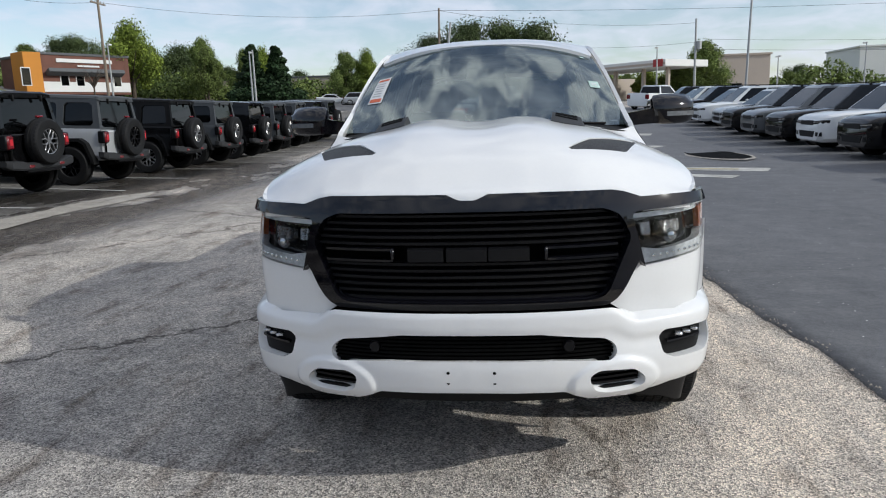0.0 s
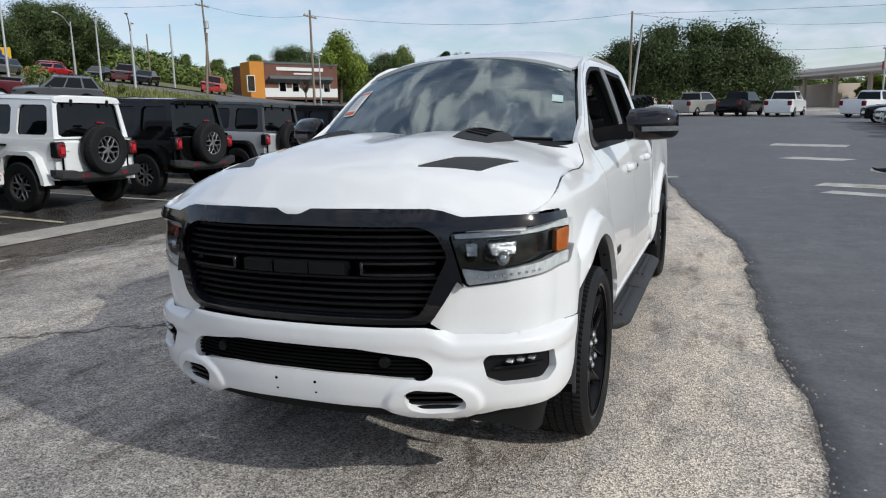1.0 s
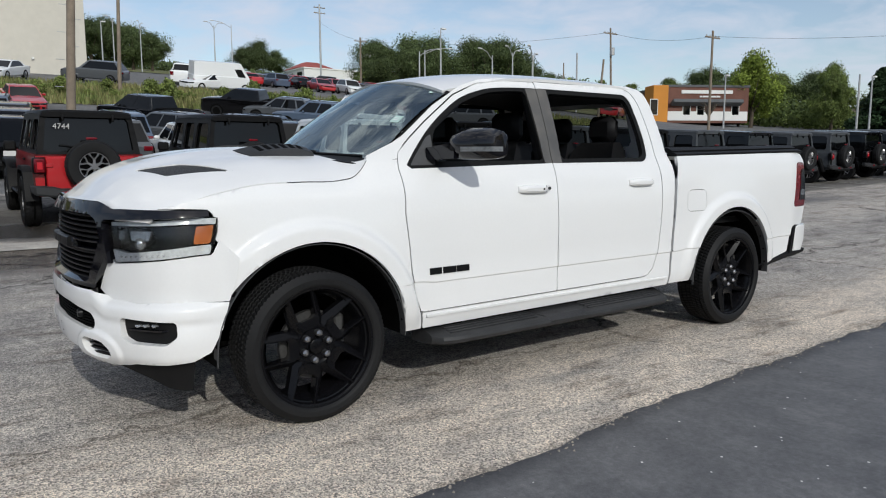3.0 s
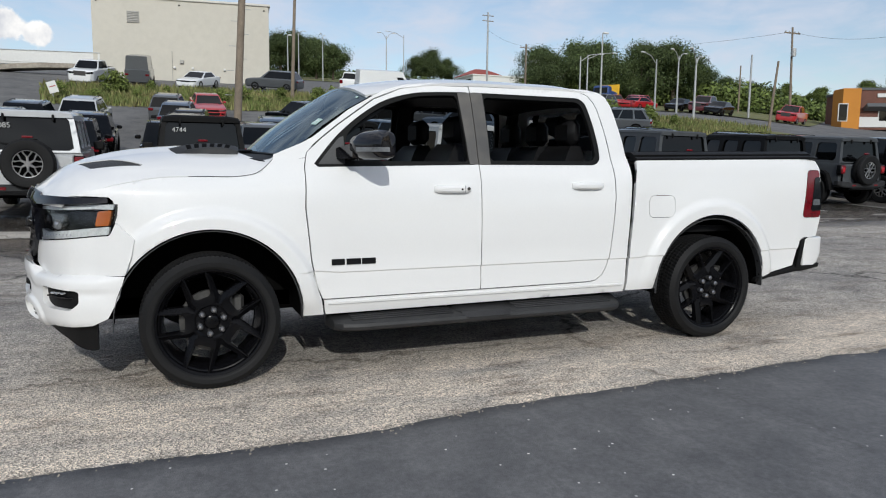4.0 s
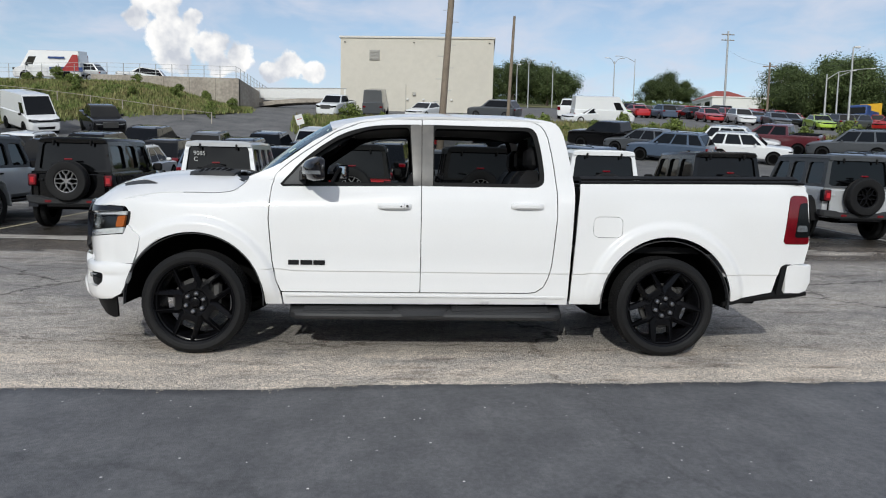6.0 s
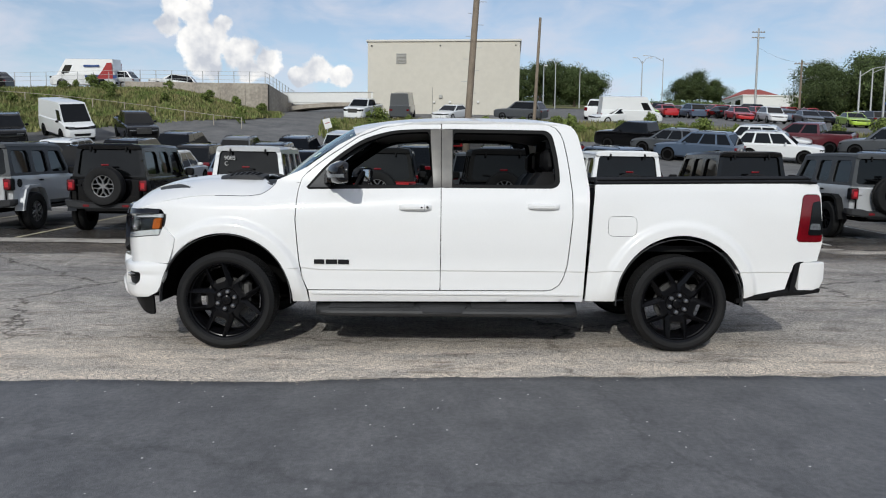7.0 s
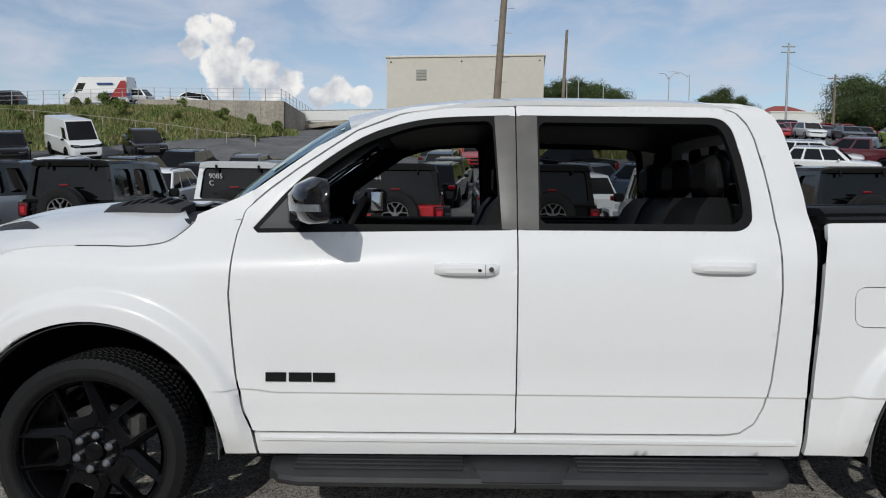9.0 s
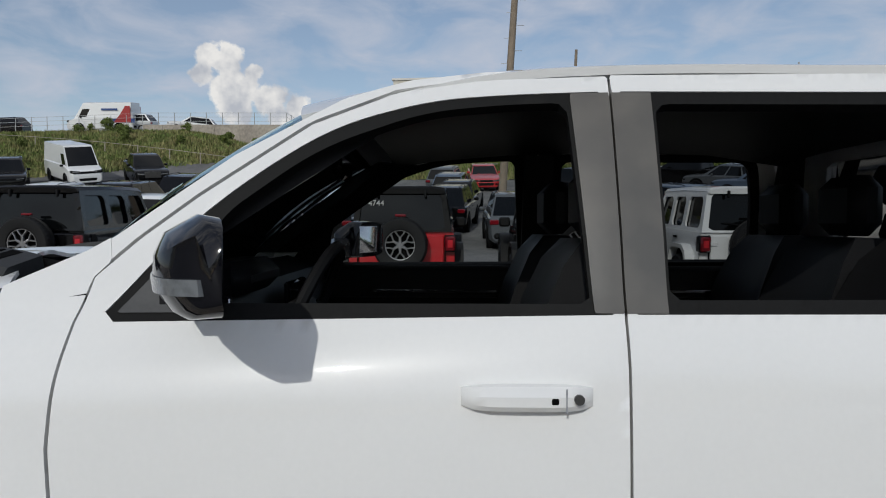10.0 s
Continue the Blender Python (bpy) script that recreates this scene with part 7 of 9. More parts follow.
        for yy in (-L * 0.20, -L * 0.80):
            if not far:
                # black disc on the closed body stands for the shaded arch opening
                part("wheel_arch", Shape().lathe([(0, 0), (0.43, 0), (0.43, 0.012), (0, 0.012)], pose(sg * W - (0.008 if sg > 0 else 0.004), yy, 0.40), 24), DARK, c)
            add_wheel(c, sg * (W - 0.10), yy, 0.37, False, rim, random.uniform(0, 60), far)
        if far:
            continue
        if kind in ("suv", "crossover"):
            part("roof_rail", Shape().tube([(sg * wt * 0.86, r0 - 0.05, zr), (sg * wt * 0.88, r0 - 0.2, zr + 0.04), (sg * wt * 0.88, r1 + 0.5, zr + 0.045), (sg * wt * 0.86, r1 + 0.3, zr)], 0.014, 6), MATTE_BLACK, c)
        part("wing_mirror", Shape().box((sg * (W + 0.07), b1 + 0.62, zb + 0.10), (0.20, 0.10, 0.14), 0.04), P if kind != "van" else MATTE_BLACK, c)
        for yy in (b1 + 1.25, b1 + 2.25):
            if kind != "van" and yy < b0:
                part("door_handle", Shape().box((sg * W, yy, zb - 0.13), (0.03, 0.16, 0.03), 0.008), P, c)
        if not tall:
            part("fog_lamp", Shape().loft([[(sg * x, y, 0.43), (sg * x, y, 0.54), (sg * (x - 0.03), y + 0.05, 0.54), (sg * (x - 0.03), y + 0.05, 0.43)] for x, y in ((W * 0.60, -L - 0.005), (W * 0.76, -L - 0.004), (plan(-L + 0.06) + 0.002, -L + 0.06))]), SATIN_BLACK, c, "dark fog-lamp pocket")
    part("grille", Shape().box((0, -L + 0.02, zl - 0.025 if not tall else 0.90), (W * 0.90, 0.06, 0.13 if kind != "pickup" else 0.36), 0.015), SATIN_BLACK if kind != "pickup" else STEEL, c, "dark grille")
    if not far:
        part("front_bumper", Shape().loft([[(-w, y, z) for w, y, z in ((W * 0.54, -L - 0.008, 0.56), (W * 0.46, -L - 0.008, 0.40))] + [(w, y, z) for w, y, z in ((W * 0.46, -L - 0.008, 0.40), (W * 0.54, -L - 0.008, 0.56))], [(-w, y, z) for w, y, z in ((W * 0.54, -L + 0.05, 0.56), (W * 0.46, -L + 0.05, 0.40))] + [(w, y, z) for w, y, z in ((W * 0.46, -L + 0.05, 0.40), (W * 0.54, -L + 0.05, 0.56))]]), MATTE_BLACK, c, "black lower air intake")
        part("rear_bumper", Shape().box((0, -0.03, 0.48), (W * 1.62, 0.18, 0.18), 0.05), CHROME if kind == "pickup" else MATTE_BLACK, c, "rear bumper")
        part("number_plate", Shape().box((0, 0.035, 0.78 if kind != "pickup" else 0.56), (0.31, 0.015, 0.15), 0.004), PLATE, c)
    if kind == "pickup":
        # body is closed here; a black panel on top paints the shaded bed
        part("bed_opening", Shape().box((0, -0.90, 1.306), (W * 1.55, 1.55, 0.02), 0.004), DARK, c, "dark open bed")
    if kind == "suv" and not far:
        part("hood_scoop", Shape().box((0, -4.05, 1.07), (0.34, 0.30, 0.03), 0.012), SATIN_BLACK, c)
    return c


masters = {}


def park(kind, paint, x, y, rz, label, far=False):
    """Parks one car with its tail at (x, y); rz 0 has the nose towards -y."""
    key = (kind, paint, far)
    if key not in masters:
        masters[key] = make_car(kind, paint, label, "black" if paint in ("black", "grey") else "silver", far)
        masters[key].matrix_basis = put_on_ground(masters[key], x, y, rz)
    else:
        o = copy_thing(masters[key], put_on_ground(masters[key], x, y, rz))
        tagged(o, label)

# ---- surroundings ----
BARK = material("bark", (0.09, 0.07, 0.05), 0.9, vary=0.4, scale=3, fine=25, bump=0.5)
WOOD_POLE = material("weathered_pole_wood", (0.25, 0.20, 0.15), 0.85, vary=0.35, scale=2, fine=30, bump=0.3)
GREY_POLE = material("galvanised_pole", (0.42, 0.43, 0.43), 0.5, metal=0.3, vary=0.2)
CABLE = material("cable", (0.03, 0.03, 0.03), 0.6, vary=0.1)
BEIGE = material("beige_painted_block", (0.56, 0.53, 0.46), 0.85, vary=0.08, scale=0.15, fine=2.0, bump=0.15)
BEIGE_TRIM = material("pale_coping", (0.62, 0.60, 0.55), 0.7, vary=0.08)
GREY_VENT = material("grey_louvre", (0.40, 0.39, 0.36), 0.6, vary=0.2)
CEMENT = material("stained_concrete", (0.40, 0.36, 0.30), 0.85, second=(0.24, 0.21, 0.18), scale=0.3, fine=4)
ORANGE_WALL = material("orange_render", (0.55, 0.22, 0.03), 0.8, vary=0.12, scale=0.4)
BRICK_WALL = material("dark_red_brick", (0.16, 0.07, 0.05), 0.85, vary=0.3, scale=0.8, fine=12)
ROOF_GREY = material("grey_roofing", (0.10, 0.105, 0.11), 0.8, vary=0.2)
ROOF_RED = material("red_roofing", (0.35, 0.07, 0.05), 0.7, vary=0.2)
PANEL_WHITE = material("white_cladding", (0.68, 0.68, 0.66), 0.6, vary=0.08)
CANOPY_TAN = material("tan_fascia", (0.45, 0.38, 0.32), 0.7, vary=0.1)
SIGN_RED = material("red_sign", (0.35, 0.03, 0.03), 0.5, vary=0.1)
SIGN_YELLOW = material("yellow_hazard_panel", (0.75, 0.42, 0.02), 0.5, vary=0.1)
BLUE_PANEL = material("blue_panel", (0.03, 0.07, 0.22), 0.4, vary=0.1)


def leaf_material(name, a, b):
    m = material(name, a, 0.7, second=b, scale=0.5, fine=3, each=0.18, spec=0.2)
    nt = m.node_tree
    bs = nt.nodes["Principled BSDF"]
    geo, hs, rg = nt.nodes.new("ShaderNodeNewGeometry"), nt.nodes.new("ShaderNodeHueSaturation"), nt.nodes.new("ShaderNodeMapRange")
    rg.inputs["To Min"].default_value, rg.inputs["To Max"].default_value = 0.55, 1.5
    src = bs.inputs["Base Color"].links[0].from_socket
    nt.links.new(geo.outputs["Random Per Island"], rg.inputs["Value"]); nt.links.new(rg.outputs[0], hs.inputs["Value"])
    nt.links.new(src, hs.inputs["Color"]); nt.links.new(hs.outputs[0], bs.inputs["Base Color"])
    return m


LEAF_DARK = leaf_material("dark_leaves", (0.080, 0.108, 0.040), (0.048, 0.070, 0.026))
LEAF_MID = leaf_material("green_leaves", (0.135, 0.175, 0.045), (0.085, 0.118, 0.032))
LEAF_LIGHT = leaf_material("bright_green_leaves", (0.20, 0.26, 0.04), (0.13, 0.18, 0.03))
LEAF_CONIFER = leaf_material("conifer_leaves", (0.024, 0.05, 0.018), (0.018, 0.036, 0.014))
GRASS_BLADE = leaf_material("grass_blades", (0.125, 0.175, 0.048), (0.235, 0.205, 0.095))
LEAF_WEED = leaf_material("weed_leaves", (0.165, 0.205, 0.055), (0.105, 0.140, 0.038))


def crown_shape(rng, height, width, base, blobs, leaves, size, cone=False):
    """Crown of small leaf cards clustered on overlapping clumps."""
    sh = Shape()
    vs, fs = [], []
    cl = []
    for k in range(blobs):
        t = rng.random()
        if cone:
            z = base + (height - base) * t
            r = width / 2 * (1 - t) ** 0.8 * rng.uniform(0.2, 0.8)
            br = width * 0.24 * (1.05 - 0.8 * t)
        else:
            z = base + (height - base) * (0.12 + 0.80 * t)
            r = width / 2 * math.sqrt(max(0.05, 1 - (2 * t - 0.75) ** 2 * 0.85)) * rng.uniform(0.1, 1.0)
            br = width * rng.choice((0.09, 0.12, 0.15, 0.19, 0.23)) * rng.uniform(0.85, 1.15)
        a = rng.uniform(0, 6.283)
        cl.append((r * math.cos(a) * (1.12 if math.cos(a - 1) > 0 else 0.85), r * math.sin(a), z + 0.06 * height * math.cos(a * 2 + 0.5), br))
    for k in range(leaves):
        cx, cy, cz, br = cl[k % blobs]
        d = Vector((rng.gauss(0, 1), rng.gauss(0, 1), rng.gauss(0, 0.85) + 0.15)).normalized()
        p = Vector((cx, cy, cz)) + d * br * (rng.uniform(0.35, 1.02) if rng.random() < 0.97 else rng.uniform(1.0, 1.2))
        nrm = (d + Vector((rng.gauss(0, 0.5), rng.gauss(0, 0.5), rng.gauss(0, 0.5)))).normalized()
        u = nrm.orthogonal().normalized()
        u = (Matrix.Rotation(rng.uniform(0, 6.28), 3, nrm) @ u)
        w = nrm.cross(u)
        s = size * rng.uniform(0.6, 1.3)
        i = len(vs)
        bend = nrm * s * 0.25
        vs += [p - u * s, p - w * s * 0.55 - bend * 0.2, p + u * s - bend, p + w * s * 0.5]
        fs.append((i, i + 1, i + 2, i + 3))
    return sh.add(vs, fs)


def make_tree(seed, height, width, leaf, label, cone=False, leaves=26000, size=0.15):
    rng = random.Random(seed)
    t = thing("tree", label, "tree", group="trees")
    tr = Shape()
    base = height * (0.12 if cone else 0.22)
    r0 = 0.028 * height
    tr.tube([(0, 0, -0.4), (0.02 * height, 0, base), (0.01 * height, 0.02 * height, height * 0.55), (0, 0, height * 0.9)], [r0 * 1.3, r0, r0 * 0.6, r0 * 0.15], 8)
    part("trunk", tr, BARK, t, "grey-brown trunk")
    if not cone:
        for k in range(6):
            a = k * 1.05 + rng.uniform(0, 0.6)
            z = base * rng.uniform(0.9, 1.6)
            ll = width * rng.uniform(0.25, 0.4)
            part("limb", Shape().tube([(0.01 * height, 0, z), (ll * 0.5 * math.cos(a), ll * 0.5 * math.sin(a), z + ll * 0.5), (ll * math.cos(a), ll * math.sin(a), z + ll * 1.15)], [r0 * 0.45, r0 * 0.3, r0 * 0.08], 6), BARK, t)
    part("crown", crown_shape(rng, height, width, base * 0.8, 46 if not cone else 60, leaves, size, cone), leaf, t, "leafy crown", sharp=180, normals=False)
    return t


tree_kinds = {
    "dark": make_tree(1, 10, 10, LEAF_DARK, "broad dark green tree in full leaf"),
    "dark2": make_tree(2, 9, 11, LEAF_DARK, "wide dark green tree in full leaf"),
    "mid": make_tree(3, 8, 8, LEAF_MID, "green tree in full leaf"),
    "light": make_tree(4, 8, 7, LEAF_LIGHT, "bright green tree in full leaf"),
    "cone": make_tree(5, 6, 3.6, LEAF_CONIFER, "narrow dark green conifer", True),
}
spots = {k: False for k in tree_kinds}


def plant(kind, x, y, h, slim=1.0):
    src = tree_kinds[kind]
    k = h / {"dark": 10, "dark2": 9, "mid": 8, "light": 8, "cone": 6}[kind]
    m = pose(x, y, ground_z(x, y) - 0.1, 0, 0, (x * 37 + y * 61) % 360) @ Matrix.Diagonal((slim * k * (0.9 + 0.3 * ((x * 7.3 + y * 3.1) % 1.0)), slim * k * (0.9 + 0.3 * ((x * 1.7 + y * 9.1) % 1.0)), k * (0.92 + 0.16 * ((x * 5.1) % 1.0)), 1))
    if not spots[kind]:
        spots[kind] = True
        src.matrix_basis = m
        return src
    o = copy_thing(src, m)
    o.matrix_basis = m
    return o


TREES = [
    ("dark", -150, 21.5, 9.6), ("dark2", -148, 25.5, 9.8), ("dark", -152, 29.5, 10.0), ("dark2", -150, 33.5, 9.6), ("dark", -149, 37.0, 8.6), ("dark2", -146, 17.5, 8.6),
    ("dark", -180, 67.5, 8.6), ("dark2", -181, 72, 9.0), ("dark", -179, 76, 8.4),
    ("dark", -107, 64, 9.8), ("dark2", -104, 70, 10.2), ("dark", -100, 62, 9), ("dark2", -95, 68, 10), ("dark", -92, 74, 10.2), ("dark2", -87.7, 77, 9.8),
    ("dark2", -90, 84, 8.0), ("dark", -96, 80, 10.4), ("dark2", -101, 85, 9.6), ("dark", -92, 92, 5.6), ("dark", -94, 100, 5.4), ("mid", -92, 106, 5.6), ("mid", -88, 110, 6.2), ("mid", -84, 116, 7.8),
    ("dark2", -80, 120, 10.2), ("dark", -76, 118, 10.6), ("dark", -70, 122, 10.8), ("mid", -64, 120, 9.4), ("dark2", -60, 124, 10.4),
    ("light", -50.6, 89.5, 9.6), ("mid", -54, 92, 7.4), ("mid", -47, 104, 10.2), ("mid", -43.5, 97, 8.4), ("mid", -39, 100, 8.6), ("light", -36, 99, 8.2),
    ("cone", -31.0, 81.5, 7.0), ("cone", -28.4, 82.4, 7.8), ("cone", -29.4, 84.4, 6.8), ("mid", -25, 104, 8.0), ("light", -21.6, 104, 7.6), ("mid", -17, 106, 7.6),
    ("dark", -9, 78, 8.5), ("dark2", -5.0, 77, 9.0), ("dark", -1.0, 78, 9.0), ("dark2", 2.5, 77, 8.3), ("dark", -11, 80, 6.0), ("dark", 5.5, 80, 7.0),
    ("mid", 27.0, 102.9, 8.4), ("mid", 23.5, 105, 5.6), ("light", 20, 108, 5), ("mid", 40, 128, 4.4), ("mid", 48, 130, 4.6), ("mid", 56, 128, 4.2),
    ("mid", 13, 125, 6), ("mid", 20, 128, 5),
]
for kind, x, y, h in TREES:
    plant(kind, x, y, h * 0.9, 1.45 if kind == "cone" else 0.62 if -48 < x < -15 else 1.0)
rg = random.Random(11)
for k in range(40):
    a = radians(-45 + 105 * k / 39)
    d = rg.uniform(210, 290)
    plant(rg.choice(("dark", "dark2", "mid")), -d * math.sin(a), d * math.cos(a), rg.uniform(5, 8))


# woods and undergrowth far behind the shops
def woods(name, a0, a1, d0, d1, h0, h1, count, leaf, seed, label):
    rng = random.Random(seed)
    vs, fs = [], []
    for k in range(count):
        a, d = radians(a0 + (a1 - a0) * (k + rng.random()) / count), rng.uniform(d0, d1)
        x, y = -d * math.sin(a), d * math.cos(a)
        h = (h0 + (h1 - h0) * (0.5 + 0.9 * noise.noise((a * 14, 0.3 * seed, 1.0)))) * rng.uniform(0.75, 1.15)
        z0 = ground_z(x, y)
        w = rng.uniform(2.0, 3.6)
        for b in range(180):
            t = rng.random() ** 0.75
            e = rng.uniform(0, 6.28)
            r = w * math.sqrt(max(0.03, 1 - (1.7 * t - 0.75) ** 2)) * rng.uniform(0.7, 1.05)
            p = Vector((x + r * math.cos(e), y + r * math.sin(e), z0 + h * t + rng.gauss(0, 0.25)))
            n3 = Vector((math.cos(e) + rng.gauss(0, 0.5), math.sin(e) + rng.gauss(0, 0.5), t + rng.gauss(0, 0.5))).normalized()
            u = n3.orthogonal().normalized()
            u = Matrix.Rotation(rng.uniform(0, 6.28), 3, n3) @ u
            v3 = n3.cross(u)
            s = rng.uniform(0.18, 0.40)
            i = len(vs)
            vs += [p - u * s, p - v3 * s * 0.6, p + u * s, p + v3 * s * 0.6]
            fs.append((i, i + 1, i + 2, i + 3))
    ob = part(name, Shape().add(vs, fs), leaf, None, label, sharp=180, normals=False)
    return tagged(ob, category="trees", kind="stuff")


woods("far_woods", 24, 58, 128, 150, 2.0, 5.0, 140, LEAF_DARK, 3, "distant mixed woodland on the hillside")
woods("far_woods", 16, 60, 118, 126, 2.0, 5.0, 110, LEAF_MID, 5, "light green undergrowth before the far woods")
woods("far_woods", -45, 18, 135, 150, 2.5, 5.5, 150, LEAF_MID, 7, "distant hedges and trees along the road")
# out of view, added so that dark paint and glass reflect less bright sky
woods("far_woods", -178, -62, 58, 72, 8.0, 12.0, 150, LEAF_DARK, 13, "dark row of trees across the far side of the lane")
woods("far_woods", 58, 84, 175, 190, 1.2, 2.8, 80, LEAF_DARK, 9, "distant trees behind the far car park")

# shrubs and rough grass
def make_shrub(seed, leaf):
    t = thing("shrub", "leafy green roadside shrub", "shrub", group="shrubs")
    part("foliage", crown_shape(random.Random(seed), 1.5, 1.6, 0.0, 26, 1500, 0.085), leaf, t, sharp=180, normals=False)
    return t


shrub = make_shrub(21, LEAF_WEED)
first = True
rg = random.Random(41)
bank_shrubs = []
for k in range(26):
    a, d = radians(rg.uniform(104, 128)), rg.uniform(52, 66)
    bank_shrubs.append((-d * math.sin(a), d * math.cos(a), rg.uniform(0.3, 0.75)))
for k in range(44):
    a, d = radians(46 + 51 * (k + rg.random()) / 44), rg.uniform(48.5, 54)
    bank_shrubs.append((-d * math.sin(a), d * math.cos(a), rg.choice((0.45, 0.55, 0.7, 0.9, 1.15)) * rg.uniform(0.85, 1.1)))
for x, y, s in tuple(bank_shrubs) + ((-60, -22, 0.7), (-58, -28, 0.9), (-61, -16, 0.6), (-56, -26, 0.7), (-54.5, -20.5, 0.6), (-57.2, -17.8, 0.7), (-58.4, -13.2, 0.8), (-53.5, -24.5, 0.8), (-55.4, -14.4, 0.6)):
    m = pose(x, y, ground_z(x, y) - 0.05, 0, 0, x * 50) @ Matrix.Diagonal((s, s, s, 1))
    if first:
        shrub.matrix_basis = m
        first = False
    else:
        copy_thing(shrub, m).matrix_basis = m


def bank_foot(deg):
    """Distance of the bank's foot along each bearing."""
    return float(np.interp(deg, [101, 104, 107, 111, 120, 140], [62.0, 56.5, 54.5, 52.7, 50.5, 50.0]))


def polar_sheet(name, a0, a1, d0, d1, mat, label, lift=0.02, na=40, nd=14):
    vs, fs = [], []
    for i in range(na):
        for j in range(nd):
            a = radians(a0 + (a1 - a0) * i / (na - 1))
            foot = bank_foot(math.degrees(a)) if d0 is None else d0
            d = foot + (d1 - foot) * j / (nd - 1)
            d += 0.8 * noise.noise((a * 25, d * 0.2, 2.0))
            x, y = -d * math.sin(a), d * math.cos(a)
            vs.append((x, y, ground_z(x, y) + lift))
    fs = [(i * nd + j, (i + 1) * nd + j, (i + 1) * nd + j + 1, i * nd + j + 1) for i in range(na - 1) for j in range(nd - 1)]
    ob = part(name, Shape().add(vs, fs), mat, None, label, sharp=180)
    return tagged(ob, category="grass", kind="structure")


polar_sheet("grass_bank", 101.4, 140, None, 67, GRASS, "rough grassy bank", 0.06, 60, 24)
polar_sheet("grass_strip", 38, 97.5, 47.5, 57, GRASS, "weedy grass strip between car parks", 0.05, 60, 8)
polar_sheet("lawn", 38, 56, 76, 118, GRASS, "mown lawn below the trees", 0.08)
polar_sheet("far_fields", -60, 135, 128, 900, GRASS, "distant green land", 0.10, 80, 40)


def tufts(name, a0, a1, d0, d1, count, size, seed, label):
    rng = random.Random(seed)
    vs, fs = [], []
    for k in range(count):
        a, d = radians(rng.uniform(a0, a1)), rng.uniform(d0, d1)
        if a0 > 100 and d < bank_foot(math.degrees(a)):
            continue
        x, y = -d * math.sin(a), d * math.cos(a)
        z = ground_z(x, y)
        for b in range(5):
            t = rng.uniform(0, 6.28)
            h = size * rng.uniform(0.5, 1.5)
            w = 0.05 + 0.05 * rng.random()
            dx, dy = math.cos(t), math.sin(t)
            ox, oy = rng.gauss(0, 0.2), rng.gauss(0, 0.2)
            i = len(vs)
            vs += [(x + ox - dy * w, y + oy + dx * w, z - 0.05), (x + ox + dy * w, y + oy - dx * w, z - 0.05), (x + ox + dx * h * 0.35, y + oy + dy * h * 0.35, z + h)]
            fs.append((i, i + 1, i + 2))
    ob = part(name, Shape().add(vs, fs), GRASS_BLADE, None, label, sharp=180, normals=False)
    return tagged(ob, category="grass", kind="stuff")


tufts("rough_grass", 101.4, 134, 50, 66, 18000, 0.28, 31, "tall uncut grass and weeds on the bank")
tufts("weeds", 40, 97.5, 47.5, 57, 8000, 0.42, 32, "weeds along the strip between car parks")


# ---- poles and wires ----
def utility_pole(x, y, h, r, mat=WOOD_POLE, tip=(0, 0), arms=0, label="weathered wooden utility pole", pegs=0, box=False):
    p = thing("utility_pole", label, "pole", pose(x, y, ground_z(x, y)), group="utility poles")
    part("shaft", Shape().tube([(0, 0, -0.5), (tip[0] * 0.5, tip[1] * 0.5, h * 0.5), (tip[0], tip[1], h)], [r, r * 0.85, r * 0.7], 10), mat, p)
    for k in range(arms):
        part("crossarm", Shape().box((tip[0], tip[1], h - 0.6 - 0.9 * k), (0.12, 2.2, 0.12), 0.01), WOOD_POLE, p)
        for o in (-0.9, -0.4, 0.4, 0.9):
            part("insulator", Shape().lathe([(0, 0), (0.05, 0), (0.06, 0.1), (0.03, 0.16), (0, 0.16)], pose(tip[0], tip[1] + o, h - 0.54 - 0.9 * k, 0, -90, 0), 8), GREY_POLE, p)
    for k in range(pegs):
        part("climbing_peg", Shape().tube([(tip[0] * k / pegs, tip[1] * k / pegs + (0.1 if k % 2 else -0.1), 2.5 + 0.55 * k), (tip[0] * k / pegs, tip[1] * k / pegs + (0.42 if k % 2 else -0.42), 2.5 + 0.55 * k)], 0.014, 5), GREY_POLE, p)
    if box:
        part("transformer", Shape().lathe([(0, -0.4), (0.25, -0.4), (0.27, 0.4), (0, 0.45)], pose(tip[0] + 0.35, tip[1], h - 2.6, 0, 90, 0), 12), GREY_POLE, p)
    return p


def street_lamp(x, y, h, heads=1, reach=1.8, turn=0, label="grey steel street lamp post"):
    p = thing("street_lamp", label, "street lamp", pose(x, y, ground_z(x, y), 0, 0, turn), group="street lamps")
    part("shaft", Shape().tube([(0, 0, -0.3), (0, 0, h * 0.5), (0, 0, h)], [0.11, 0.09, 0.06], 8), GREY_POLE, p)
    for k in range(heads):
        s = 1 if k == 0 else -1
        if reach > 0.6:
            arm = part("arm", Shape().tube([(0, 0, h - 0.5), (0, s * reach * 0.5, h + 0.25), (0, s * reach, h + 0.45)], 0.04, 6), GREY_POLE, p)
            part("lamp_head", Shape().box((0, s * (reach + 0.25), h + 0.44), (0.22, 0.6, 0.10), 0.03), PANEL_WHITE, arm)
        else:
            part("lamp_head", Shape().box((0, s * 0.35, h), (0.30, 0.55, 0.16), 0.03), PANEL_WHITE, p)
    return p


